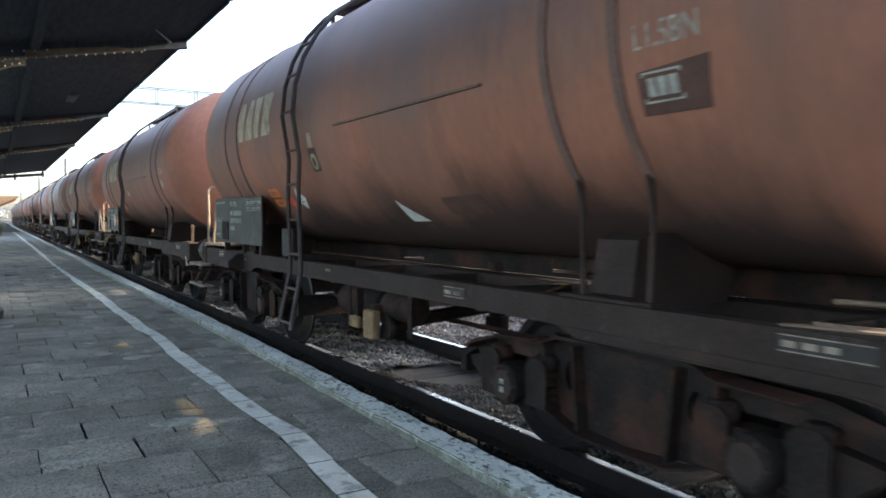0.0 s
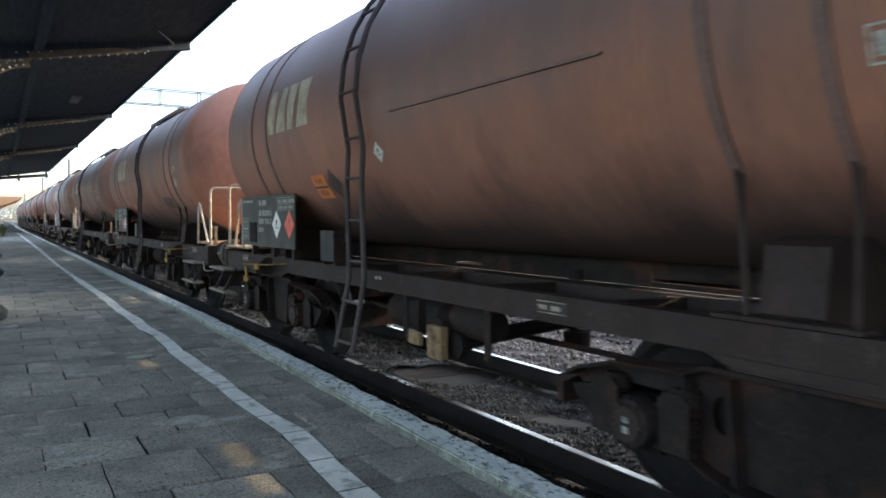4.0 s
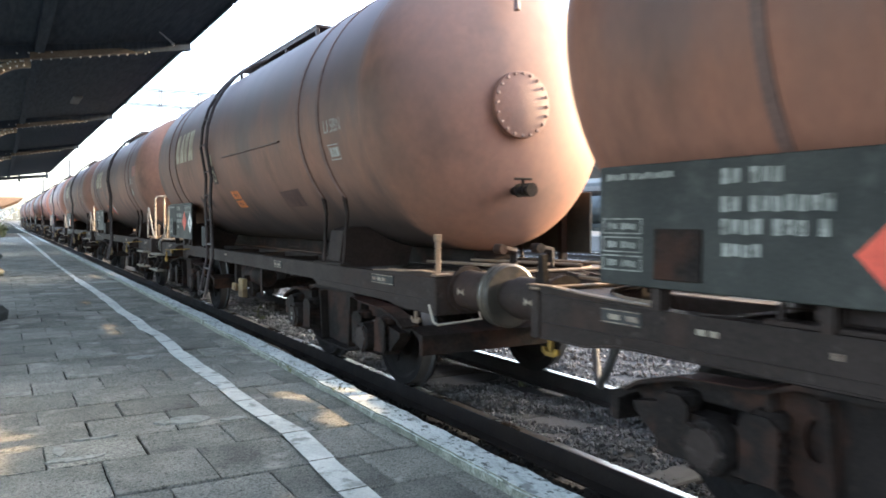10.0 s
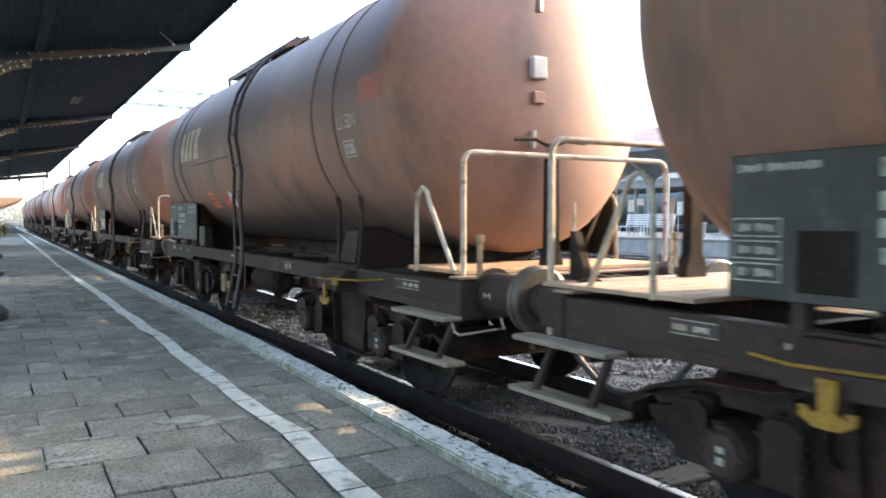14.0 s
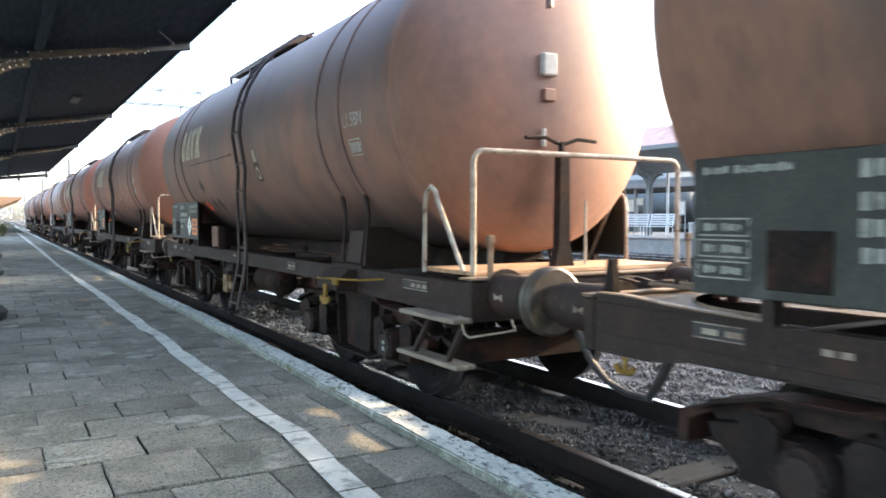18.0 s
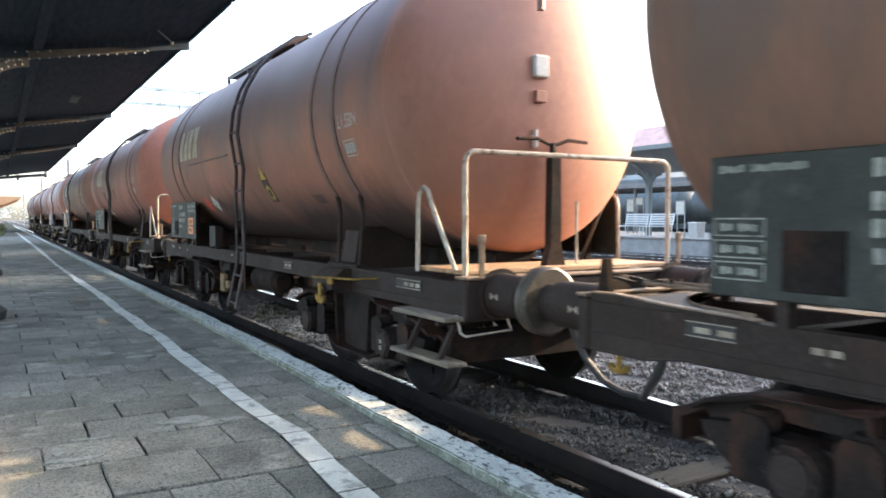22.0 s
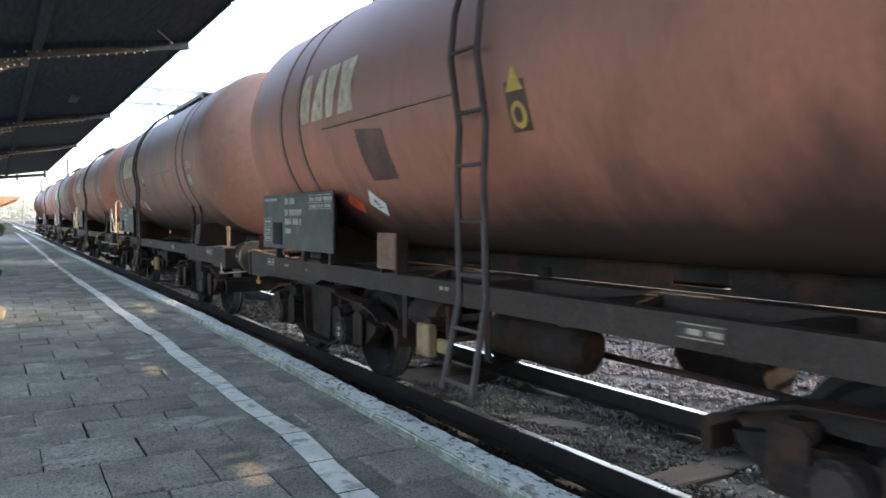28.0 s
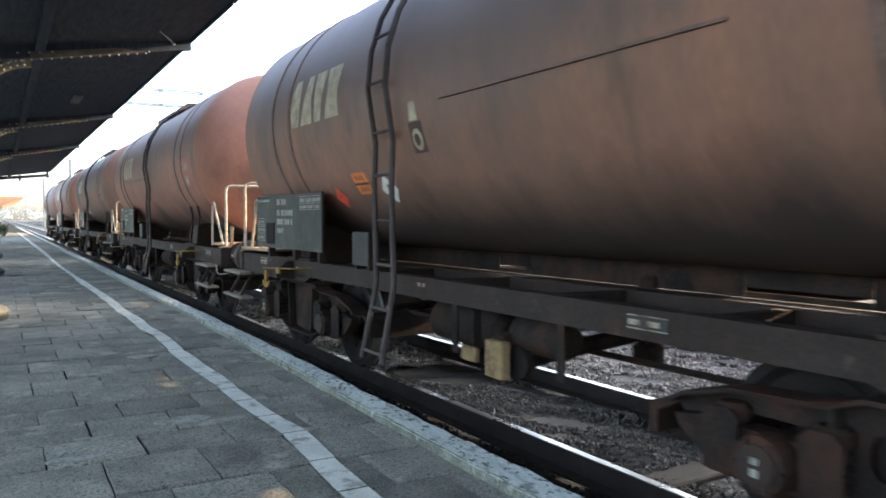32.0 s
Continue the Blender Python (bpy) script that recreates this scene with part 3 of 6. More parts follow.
def edge_x(y):
    """The edge stones' inner line, which bends in a little towards the near end."""
    f = max(0.0, min(1.0, (8.0 - y) / 6.0))
    return EDGE_IN - 0.005 - 0.07 * f * f * (3 - 2 * f)
def coping():
    """Edge stones with thick flaking white paint, standing a little above the paving."""
    y, i = -4.0 + 0.21, 0
    meshes = []
    for k in range(4):
        bm = B(); box(bm, 0, EDGE_OUT - EDGE_IN, 0.0015, 0.8685, -0.25, 0.045)
        es = [e for e in bm.edges if abs(e.verts[0].co.y - e.verts[1].co.y) > 0.5]
        bmesh.ops.subdivide_edges(bm, edges=es, cuts=15)
        top = [e for e in bm.edges if all(v.co.z > 0 for v in e.verts) and abs(e.verts[0].co.x - e.verts[1].co.x) < 1e-4]
        bmesh.ops.bevel(bm, geom=top, offset=0.010, segments=2, affect="EDGES")
        for v in bm.verts:
            q = noise.noise(Vector((v.co.x * 9, v.co.y * 6 + k * 5, v.co.z * 9))); q2 = noise.noise(Vector((v.co.x * 20, v.co.y * 19, k * 3.3 + v.co.z * 12)))
            v.co += Vector((0.007 * q + 0.004 * q2, 0, 0.003 * q + 0.0025 * q2))
        me = bpy.data.meshes.new("coping_stone"); bm.to_mesh(me); bm.free(); me.materials.append(M_COPING); me.materials.append(M_EDGE)
        for p in me.polygons:
            if p.normal.x < -0.75: p.material_index = 1          # the inner side is bare concrete
        meshes.append(me)
    while y < 120:
        o = new("coping_stone", meshes[(i * 7 + i // 3) % 4]); o.parent = plat
        x0, x1 = edge_x(y), edge_x(y + 0.87)
        o.matrix_basis = pose(x0 + random.uniform(-0.003, 0.003), y, PZ + random.uniform(-0.003, 0.003), random.uniform(-0.15, 0.15), random.uniform(-0.5, 0.5), -math.degrees(math.atan2(x1 - x0, 0.87)) + random.uniform(-0.2, 0.2))
        y += 0.87; i += 1
coping()

def white_line():
    """A hand-painted safety line that wanders over the slabs."""
    bm = B()
    bends = ((-5, 1.27), (2.6, 1.27), (2.95, 1.285), (3.37, 1.315), (3.39, 1.325), (3.90, 1.358), (4.30, 1.335), (4.70, 1.33), (5.13, 1.322), (5.17, 1.33), (5.62, 1.336), (6.10, 1.322), (6.90, 1.316), (6.94, 1.333), (7.9, 1.352), (8.5, 1.315), (9.5, 1.333), (10.1, 1.302), (11.3, 1.322), (12.7, 1.318), (15, 1.285), (21, 1.245), (25, 1.265), (32, 1.30), (100, 1.31))
    def cx(y): return float(np.interp(y, [b[0] for b in bends], [b[1] for b in bends])) + 0.003 * math.sin(y * 5.1)
    def hw(y): return 0.064 + 0.004 * math.sin(y * 2.2 + 0.5) + 0.003 * math.sin(y * 7) - 0.022 * (16 < y < 26)
    for y0, y1 in zip(ROWS[10:], ROWS[11:]):
        n = 6
        a, b = y0 + 0.010, y1 - 0.005
        if 17 < y0 < 24 and int(y0 * 3) % 2: b -= 0.16        # worn through here
        L, Rr = [], []
        for k in range(n + 1):
            q = a + (b - a) * k / n
            L.append(bm.verts.new((cx(q) - hw(q), q, PZ + 0.0085))); Rr.append(bm.verts.new((cx(q) + hw(q), q, PZ + 0.0085)))
        for k in range(n): bm.faces.new((L[k], Rr[k], Rr[k + 1], L[k + 1]))
    tagged(part("safety_line", bm, M_WHITE), "worn wavering white safety line painted on paving", "road marking", kind="structure")
white_line()

def weeds(name, spots, label):
    rng = random.Random(5)
    for x, y, z, h, n in spots:
        bm = B()
        for _ in range(n):
            a, lean, hh = rng.uniform(0, math.tau), rng.uniform(0.2, 0.9), h * rng.uniform(0.5, 1.1)
            d = Vector((math.cos(a), math.sin(a), 0)); s = Vector((-d.y, d.x, 0)) * (0.004 + 0.02 * (h > 0.5)) * rng.uniform(0.8, 2.2)
            o = Vector((rng.uniform(-1, 1) * h * 0.4, rng.uniform(-1, 1) * h * 0.6, 0))
            p = [o, o + d * hh * lean * 0.4 + Vector((0, 0, hh * 0.6)), o + d * hh * lean + Vector((0, 0, hh * 0.8))]
            v = [bm.verts.new(p[0] - s), bm.verts.new(p[0] + s), bm.verts.new(p[1] + s), bm.verts.new(p[1] - s), bm.verts.new(p[2])]
            bm.faces.new(v[:4]); bm.faces.new((v[3], v[2], v[4]))
        ob = part(name, bm, M_GRASS); ob.location = (x, y, z)
        tagged(ob, label, "weed", "weeds")
weeds("weed", [(1.915, 5.50, PZ, 0.07, 40), (1.915, 5.05, PZ, 0.055, 40), (1.91, 4.60, PZ, 0.07, 44), (1.98, 2.62, PZ, 0.04, 26), (1.97, 8.2, PZ, 0.03, 20)], "small green weed growing at the platform edge")
weeds("bush", [(-0.1, 56.0, PZ, 1.0, 420), (-0.5, 57.0, PZ, 1.3, 420)], "yellow-green bush beside the far end of the platform")
weeds("weed", [(3.8, 2.45, -0.21, 0.11, 60), (3.65, 2.9, -0.21, 0.07, 34), (4.4, 2.2, -0.21, 0.09, 44), (4.1, 10.5, -0.2, 0.09, 60), (3.9, 13.0, -0.2, 0.08, 50), (4.3, 18.5, -0.2, 0.1, 60), (4.6, 6.2, -0.2, 0.06, 30), (4.0, 13.4, -0.2, 0.10, 70), (4.25, 14.0, -0.2, 0.09, 60), (3.85, 12.6, -0.2, 0.09, 60), (4.15, 11.7, -0.2, 0.08, 50)], "dry grass tuft among ballast stones")

# ---------------------------------------------------------------- canopy over the platform
CE, CZ, CS = 2.17, 3.83, 0.145      # edge, height of the roof's underside there, rise towards the edge
def roof_z(x): return CZ + (x - CE) * CS
BEAMS = (-2.3, 2.3, 10.13, 17.85, 25.8)
def canopy():
    bm = B()
    prism(bm, [(CE, roof_z(CE)), (CE, roof_z(CE) + 0.07), (-0.6, roof_z(-0.6) + 0.07), (-3.4, roof_z(CE) + 0.07), (-3.4, roof_z(CE)), (-0.6, roof_z(-0.6))], "y", -2.4, 42.2)
    tagged(part("ceiling", bm, M_ROOF), "dark boarded underside of the platform canopy roof", "ceiling", kind="structure")
    bm = B()
    for px in (0.45,):
        box(bm, px - 0.05, px + 0.05, -2.4, 42.1, roof_z(px) - 0.11, roof_z(px) - 0.014)
    tagged(part("canopy_purlins", bm, M_ROOF), "dark timber purlins along the canopy", "purlin", kind="structure")
    bm = B(); y = -2.4
    rng = random.Random(2)
    while y < 42:                          # ragged edge strip in lengths
        d = rng.uniform(1.6, 2.4); e = rng.uniform(-0.015, 0.02)
        box(bm, CE, CE + 0.03 + e, y, min(y + d - 0.01, 42.2), roof_z(CE) - 0.035 + e, roof_z(CE) + 0.09); y += d
    tagged(part("canopy_fascia", bm, M_ROOF), "dark weathered canopy edge board", "fascia", kind="structure")
canopy()

def canopy_beam(y):
    beam = empty("canopy_beam", "riveted iron canopy beam with a curved bracket", "beam", "canopy beams")
    beam.location.y = y
    bm = B()
    top, low = 0.012, 0.125
    prism(bm, [(CE + 0.01, roof_z(CE) - top), (CE + 0.01, roof_z(CE) - low), (-0.9, roof_z(-0.9) - low - 0.08), (-0.9, roof_z(-0.9) - top)], "y", -0.012, 0.012)
    part("web", bm, M_ROOF, beam)
    bm = B()
    def fl(x): return roof_z(x) - low - 0.08 * (CE - x) / (CE + 0.9)
    prism(bm, [(CE + 0.01, fl(CE)), (CE + 0.01, fl(CE) - 0.012), (1.6, fl(1.6) - 0.012), (1.6, fl(1.6))], "y", -0.055, 0.055)
    part("flange", bm, M_ROOF, beam)
    bm = B(); prism(bm, [(1.598, fl(1.598)), (1.598, fl(1.598) - 0.012), (-0.9, fl(-0.9) - 0.012), (-0.9, fl(-0.9))], "y", -0.055, 0.055)
    part("flange", bm, M_IRON, beam)
    bm = B()
    prism(bm, [(1.55, roof_z(1.55) - 0.145), (0.35, roof_z(0.35) - 0.19), (0.35, roof_z(0.35) - 0.10), (1.35, roof_z(1.35) - 0.085)], "y", -0.034, -0.012)
    part("cover_plate", bm, M_IRON, beam, "sunlit brown iron cover plate")
    # curved bracket down to the post
    bm = B()
    pts = arc(0.38, 2.72, 0.66, 92, 178, 12)
    for (xa, za), (xb, zb) in zip(pts, pts[1:]):
        prism(bm, [(xa, za), (xb, zb), (xb + (0.38 - xb) * 0.14, zb - (zb - 2.72) * 0.14), (xa + (0.38 - xa) * 0.14, za - (za - 2.72) * 0.14)], "y", -0.05, 0.05)
    part("bracket", bm, M_IRON, beam, "curved riveted iron bracket")
    rv = B(); lathe(rv, [(0, 0.013), (-0.008, 0.010), (-0.011, 0.0)], (0, 0, 0), "y", 8)
    rivet = part("rivet", rv, M_PALEIRON, beam)
    x, i = 1.62, 0
    rivet.location = (1.66, -0.058, roof_z(1.66) - 0.15)
    while x > 0.1:
        z = roof_z(x) - low - 0.03 - 0.08 * (CE - x) / (CE + 0.9)
        share(rivet, pose(x, -0.060, z)); x -= 0.105
    for (xa, za) in pts[1:8]:
        for k in (0.03, 0.11): share(rivet, pose(xa + (0.38 - xa) * k, -0.052, za - (za - 2.72) * k))
    for xa in (0.22, 0.34, 0.45, 0.58): share(rivet, pose(xa, -0.036, roof_z(xa) - 0.11))
    return beam
for y in BEAMS: canopy_beam(y)

def canopy_post(y):
    post = empty("canopy_post", "brown iron canopy post on a stone plinth", "post", "canopy posts")
    post.location = (-0.34, y, PZ)
    bm = B(); box(bm, -0.06, 0.06, -0.09, 0.09, 0.35, 3.05, 0.008)
    part("shaft", bm, M_IRON, post)
    bm = B()
    lathe(bm, [(-0.02, 0.0), (-0.02, 0.40), (0.10, 0.42), (0.16, 0.36), (0.20, 0.24), (0.36, 0.16), (0.36, 0.0)], (0, 0, 0), "z", 14)
    part("plinth", bm, M_CONC, post, "worn mossy stone plinth", True)
for y in BEAMS[1:]: canopy_post(y)

def end_truss():
    ob = empty("canopy_end_truss", "dark timber end frame of the canopy", "truss")
    ob.location.y = 42.25
    bm = B(); prism(bm, [(CE, roof_z(CE) - 0.10), (CE, roof_z(CE) - 0.24), (-3, roof_z(-0.6) - 0.36), (-3, roof_z(-0.6) - 0.2)], "y", -0.06, 0.06)
    part("lower_chord", bm, M_ROOF, ob)
    for x in (2.1, 0.9, -0.4):
        bm = B(); box(bm, x - 0.05, x + 0.05, -0.05, 0.05, roof_z(x) - 0.3, roof_z(x) + 0.02)
        part("strut", bm, M_ROOF, ob)
end_truss()

def canopy_lamp():
    lamp = empty("canopy_lamp", "small pale lamp box under the canopy roof", "lamp")
    lamp.location = (1.25, 15.2, roof_z(1.25) - 0.03)
    bm = B(); box(bm, -0.075, 0.075, -0.42, 0.42, -0.01, 0.02, 0.004); part("housing", bm, M_FARPOST, lamp)
    bm = B(); box(bm, -0.055, 0.055, -0.38, 0.38, -0.022, -0.011, 0.003); part("cover", bm, M_FARPOST, lamp)
canopy_lamp()
def edge_hook():
    ob = empty("edge_hook", "loose pale metal strip under the canopy edge", "bracket")
    ob.location = (1.70, 9.56, roof_z(1.70) - 0.02)
    bm = B(); tube(bm, [(0, 0, 0.012), (0.12, 0.24, 0.01), (0.24, 0.49, 0.005)], [0.006, 0.009, 0.013], 6); part("strip", bm, M_PALEIRON, ob)
    bm = B(); box(bm, 0.235, 0.27, 0.48, 0.54, -0.022, 0.012, 0.005); part("clip", bm, M_PALEIRON, ob)
edge_hook()

# ---------------------------------------------------------------- far side: platform, canopy, fence
FZ, FX = 0.60, 28.0
def far_platform():
    # darker grey than the paving: the side face's shade is put into the colour
    bm = B(); box(bm, FX, 40, -40, 220, -0.5, FZ - 0.06)
    tagged(part("far_platform", bm, M_FARPOST), "weathered grey concrete platform across the tracks, side toned for shade", "platform", kind="structure")
    bm = B(); y = -20
    while y < 120:
        box(bm, FX - 0.12, FX + 0.7, y + 0.01, y + 1.99, FZ - 0.06, FZ, 0.01); y += 2
    tagged(part("far_platform_edge", bm, M_FARCONC), "concrete edge slabs of the far platform", "platform edge", kind="structure")
    bm = B(); box(bm, FX + 0.7, 40, -40, 220, FZ - 0.058, FZ - 0.006)
    tagged(part("far_pavement", bm, M_FARCONC), "pale paving of the far platform", "pavement", kind="structure")
far_platform()

def far_canopy():
    can = empty("far_canopy", "grey station canopy with a bright glazed strip across the tracks", "canopy")
    y0, y1 = -30, 52
    e, m, e2 = (28.2, 4.98), (30.7, 3.95), (33.6, 4.85)
    bm = B(); prism(bm, [e, (e[0], e[1] + 0.22), (m[0], m[1] + 0.2), (e2[0], e2[1] + 0.2), e2, m], "y", y0, y1); part("roof", bm, M_FARROOF, can)
    bm = B(); prism(bm, [(28.9, 5.02), (28.9, 5.07), (33.2, 5.5), (33.2, 5.45)], "y", y0, y1 - 12); part("glazing", bm, M_FARSKY, can, "pale glazed roof strip")
    ys = [y + 9.8 * i for i in range(-4, 4) for y in (20.01, 22.83)]
    for y in ys:
        bm = B(); box(bm, m[0] - 0.16, m[0] + 0.16, y - 0.13, y + 0.13, FZ, m[1] + 0.02, 0.02)
        post = part("post", bm, M_FARROOF, can, "dark grey canopy post")
        bm = B()
        for s in (-1, 1):
            pts = arc(m[0] + s * 0.95, 3.15, 0.8, 90 if s > 0 else 90, 180 if s > 0 else 0, 8)
            tube(bm, [(px, y, pz) for px, pz in pts], 0.07, 6)
        part("bracket", bm, M_FARROOF, post)
        bm = B(); prism(bm, [(e[0] + 0.3, e[1] - 0.06), (m[0], m[1] - 0.30), (e2[0] - 0.3, e2[1] - 0.06), (m[0], m[1] - 0.02)], "y", y - 0.06, y + 0.06)
        part("rib", bm, M_FARPOST, can)
far_canopy()

def second_canopy():
    can = empty("rear_canopy", "low grey canopy roof on slim posts behind the fence", "canopy")
    bm = B(); prism(bm, [(38.0, 3.95), (38.0, 4.2), (44, 4.05), (44, 3.8)], "y", -30, 75); part("roof", bm, M_FARROOF, can, "grey roof sheeting")
    bm = B(); prism(bm, [(37.95, 3.62), (37.95, 3.945), (44, 3.795), (44, 3.5)], "y", -30, 75); part("soffit", bm, M_FARPOST, can, "grey shaded underside")
    for i in range(-5, 12):
        y = 1.31 + i * 7.47
        bm = B(); box(bm, 38.4, 38.62, y - 0.11, y + 0.11, FZ - 0.9, 3.7, 0.02); part("post", bm, M_FARPOST, can)
    bm = B(); box(bm, 33.95, 34.1, 31.5, 31.65, FZ - 0.01, 4.9, 0.02); part("downpipe", bm, M_PALEIRON, can, "pale grey downpipe")
second_canopy()

def far_fence(x, y, y1, label):
    fence = empty("fence", label, "fence", "far platform fences")
    bm = B(); box(bm, -0.022, 0.022, -0.022, 0.022, 0.10, 1.18); bar0 = part("bar", bm, M_PALEIRON, fence); bar0.location = (x, y + 0.17, FZ - 0.006)
    bm = B(); box(bm, -0.05, 0.05, -0.05, 0.05, 0.0, 1.27, 0.008); post0 = part("post", bm, M_PALEIRON, fence); post0.location = (x, y, FZ - 0.006)
    n = 1
    while y + n * 0.17 < y1:
        n += 1
        if n % 13 in (0, 2): share(post0, pose(x, y + n * 0.17, FZ - 0.006))
        else: share(bar0, pose(x, y + n * 0.17, FZ - 0.006))
    for z in (0.14, 1.20):
        bm = B(); box(bm, x - 0.03, x + 0.03, y, y1, FZ + z - 0.03, FZ + z + 0.03); part("rail", bm, M_PALEIRON, fence)
far_fence(32.0, 8.0, 25.2, "white painted tubular fence on the far platform")
far_fence(36.2, 14.0, 29.6, "white tubular fence along the back of the far platform")

def far_bench(y0):
    ob = empty("bench", "white slatted bench before the fence of the far platform", "bench", "far platform benches")
    ob.location = (29.9, y0, FZ - 0.006)
    for i in range(4):
        bm = B(); box(bm, -0.28 + i * 0.13, -0.18 + i * 0.13, -0.86, 0.86, 0.50, 0.54, 0.006); part("seat_slat", bm, M_PALEIRON, ob)
    for i in range(5):
        bm = B(); box(bm, 0.27 + i * 0.025, 0.30 + i * 0.025, -0.86, 0.86, 0.60 + i * 0.125, 0.685 + i * 0.125, 0.006); part("back_slat", bm, M_PALEIRON, ob)
    for y in (-0.78, 0.78):
        bm = B(); tube(bm, [(-0.25, y, 0), (-0.25, y, 0.50), (0.22, y, 0.50), (0.40, y, 1.16)], 0.035, 6); tube(bm, [(0.22, y, 0.5), (0.25, y, 0.0)], 0.035, 6); part("leg", bm, M_PALEIRON, ob)
for y in (28.4, 30.2): far_bench(y)

def far_bin():
    ob = empty("litter_bin", "pale concrete litter bin near the edge of the far platform", "bin")
    ob.location = (28.85, 24.9, FZ)
    bm = B(); prism(bm, [(-0.24, 0.0), (-0.30, 0.70), (0.30, 0.70), (0.24, 0.0)], "y", -0.26, 0.26); part("tub", bm, M_FARCONC, ob)
    bm = B()
    for a in (-1, 1): box(bm, -0.32, 0.32, a * 0.26 - 0.03, a * 0.26 + 0.03, 0.70, 0.75, 0.008)
    part("rim", bm, M_PALEIRON, ob)
far_bin()

def notice(x, y, w, z0, z1):
    ob = empty("notice_board", "grey notice board on legs on the far platform", "sign", "far platform notice boards")
    ob.location = (x, y, FZ - 0.006)
    bm = B(); box(bm, -0.05, 0.0, -w / 2, w / 2, z0, z1, 0.012); part("frame", bm, M_FARPOST, ob)
    bm = B(); box(bm, -0.058, -0.051, -w / 2 + 0.06, w / 2 - 0.06, z0 + 0.06, z1 - 0.06); part("sheet", bm, M_LAMP, ob, "faded pale sheet")
    for s in (-1, 1):
        bm = B(); box(bm, 0.0, 0.05, s * w * 0.4 - 0.025, s * w * 0.4 + 0.025, 0, z1 - 0.05); part("leg", bm, M_FARPOST, ob)
notice(33.0, 33.5, 0.62, 1.30, 2.12); notice(33.0, 32.75, 0.62, 1.70, 2.18); notice(30.3, 27.2, 0.62, 1.1, 1.85)

def stabled_wagon(y, l):
    ob = empty("stabled_wagon", "dull grey tank wagon standing beyond the far platform", "wagon", "stabled wagons")
    ob.location = (49.0, y, -0.25)
    bm = B(); lathe(bm, [(-l / 2, 0), (-l / 2 + 0.1, 0.8), (-l / 2 + 0.5, 1.5), (l / 2 - 0.5, 1.5), (l / 2 - 0.1, 0.8), (l / 2, 0)], (0, 0, 2.75), "y", 24); part("tank", bm, M_FARTANK, ob, "", True)
    bm = B(); box(bm, -1.2, 1.2, -l / 2 - 0.3, l / 2 + 0.3, 0.95, 1.35); part("frame", bm, M_FARTANK, ob)
    for s in (-1, 1):
        bm = B(); box(bm, -1.1, 1.1, s * l * 0.3 - 1.2, s * l * 0.3 + 1.2, 0.22, 0.95, 0.1); part("bogie", bm, M_FARTANK, ob)
        bm = B(); tube(bm, [(-1.25, s * 0.25, 0.6), (-1.58, s * 0.25, 2.6), (-0.9, s * 0.25, 4.1)], 0.03, 5); part("ladder", bm, M_FARTANK, ob)
for i in range(-2, 7): stabled_wagon(10 + i * 13.0, 12.4)
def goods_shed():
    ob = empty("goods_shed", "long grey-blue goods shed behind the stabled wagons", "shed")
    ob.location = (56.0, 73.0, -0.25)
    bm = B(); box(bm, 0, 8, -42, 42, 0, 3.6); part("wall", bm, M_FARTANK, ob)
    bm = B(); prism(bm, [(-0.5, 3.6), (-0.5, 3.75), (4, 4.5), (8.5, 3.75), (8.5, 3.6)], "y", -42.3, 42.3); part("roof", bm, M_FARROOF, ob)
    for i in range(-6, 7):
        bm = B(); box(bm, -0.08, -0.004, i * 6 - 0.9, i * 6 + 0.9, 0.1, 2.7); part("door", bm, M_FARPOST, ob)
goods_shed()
def town_house(x, y, wide, eave, ridge, label):
    """A block of storeys under a pitched roof, its long front towards the tracks."""
    ob = empty("building", label, "building", "buildings behind the station")
    ob.location = (x, y, -0.25)
    bm = B(); box(bm, 0, 12, -wide, wide, 0, eave); part("wall", bm, M_FARWALL, ob, "pale stucco wall")
    bm = B(); prism(bm, [(-0.6, eave - 0.2), (-0.6, eave + 0.05), (6, ridge + 0.35), (12.6, eave + 0.05), (12.6, eave - 0.2), (6, ridge)], "y", -wide - 0.5, wide + 0.5); part("roof", bm, M_FARTILE, ob, "faded red tiled roof")
    for z in (1.2, 4.2, 7.2):
        for i in range(int(-wide / 3) + 1, int(wide / 3)):
            bm = B(); box(bm, -0.08, -0.004, i * 3 - 0.55, i * 3 + 0.55, z, z + 1.6); part("window", bm, M_FARTANK, ob)
# the first stands out of view, added to keep low sun off the tracks
town_house(56.0, -5.0, 34.5, 10.2, 14.6, "unseen tall stuccoed building added to block the low sun")
town_house(65.0, 73.0, 13.0, 9.6, 12.9, "pale stuccoed house with a faded red tiled roof")

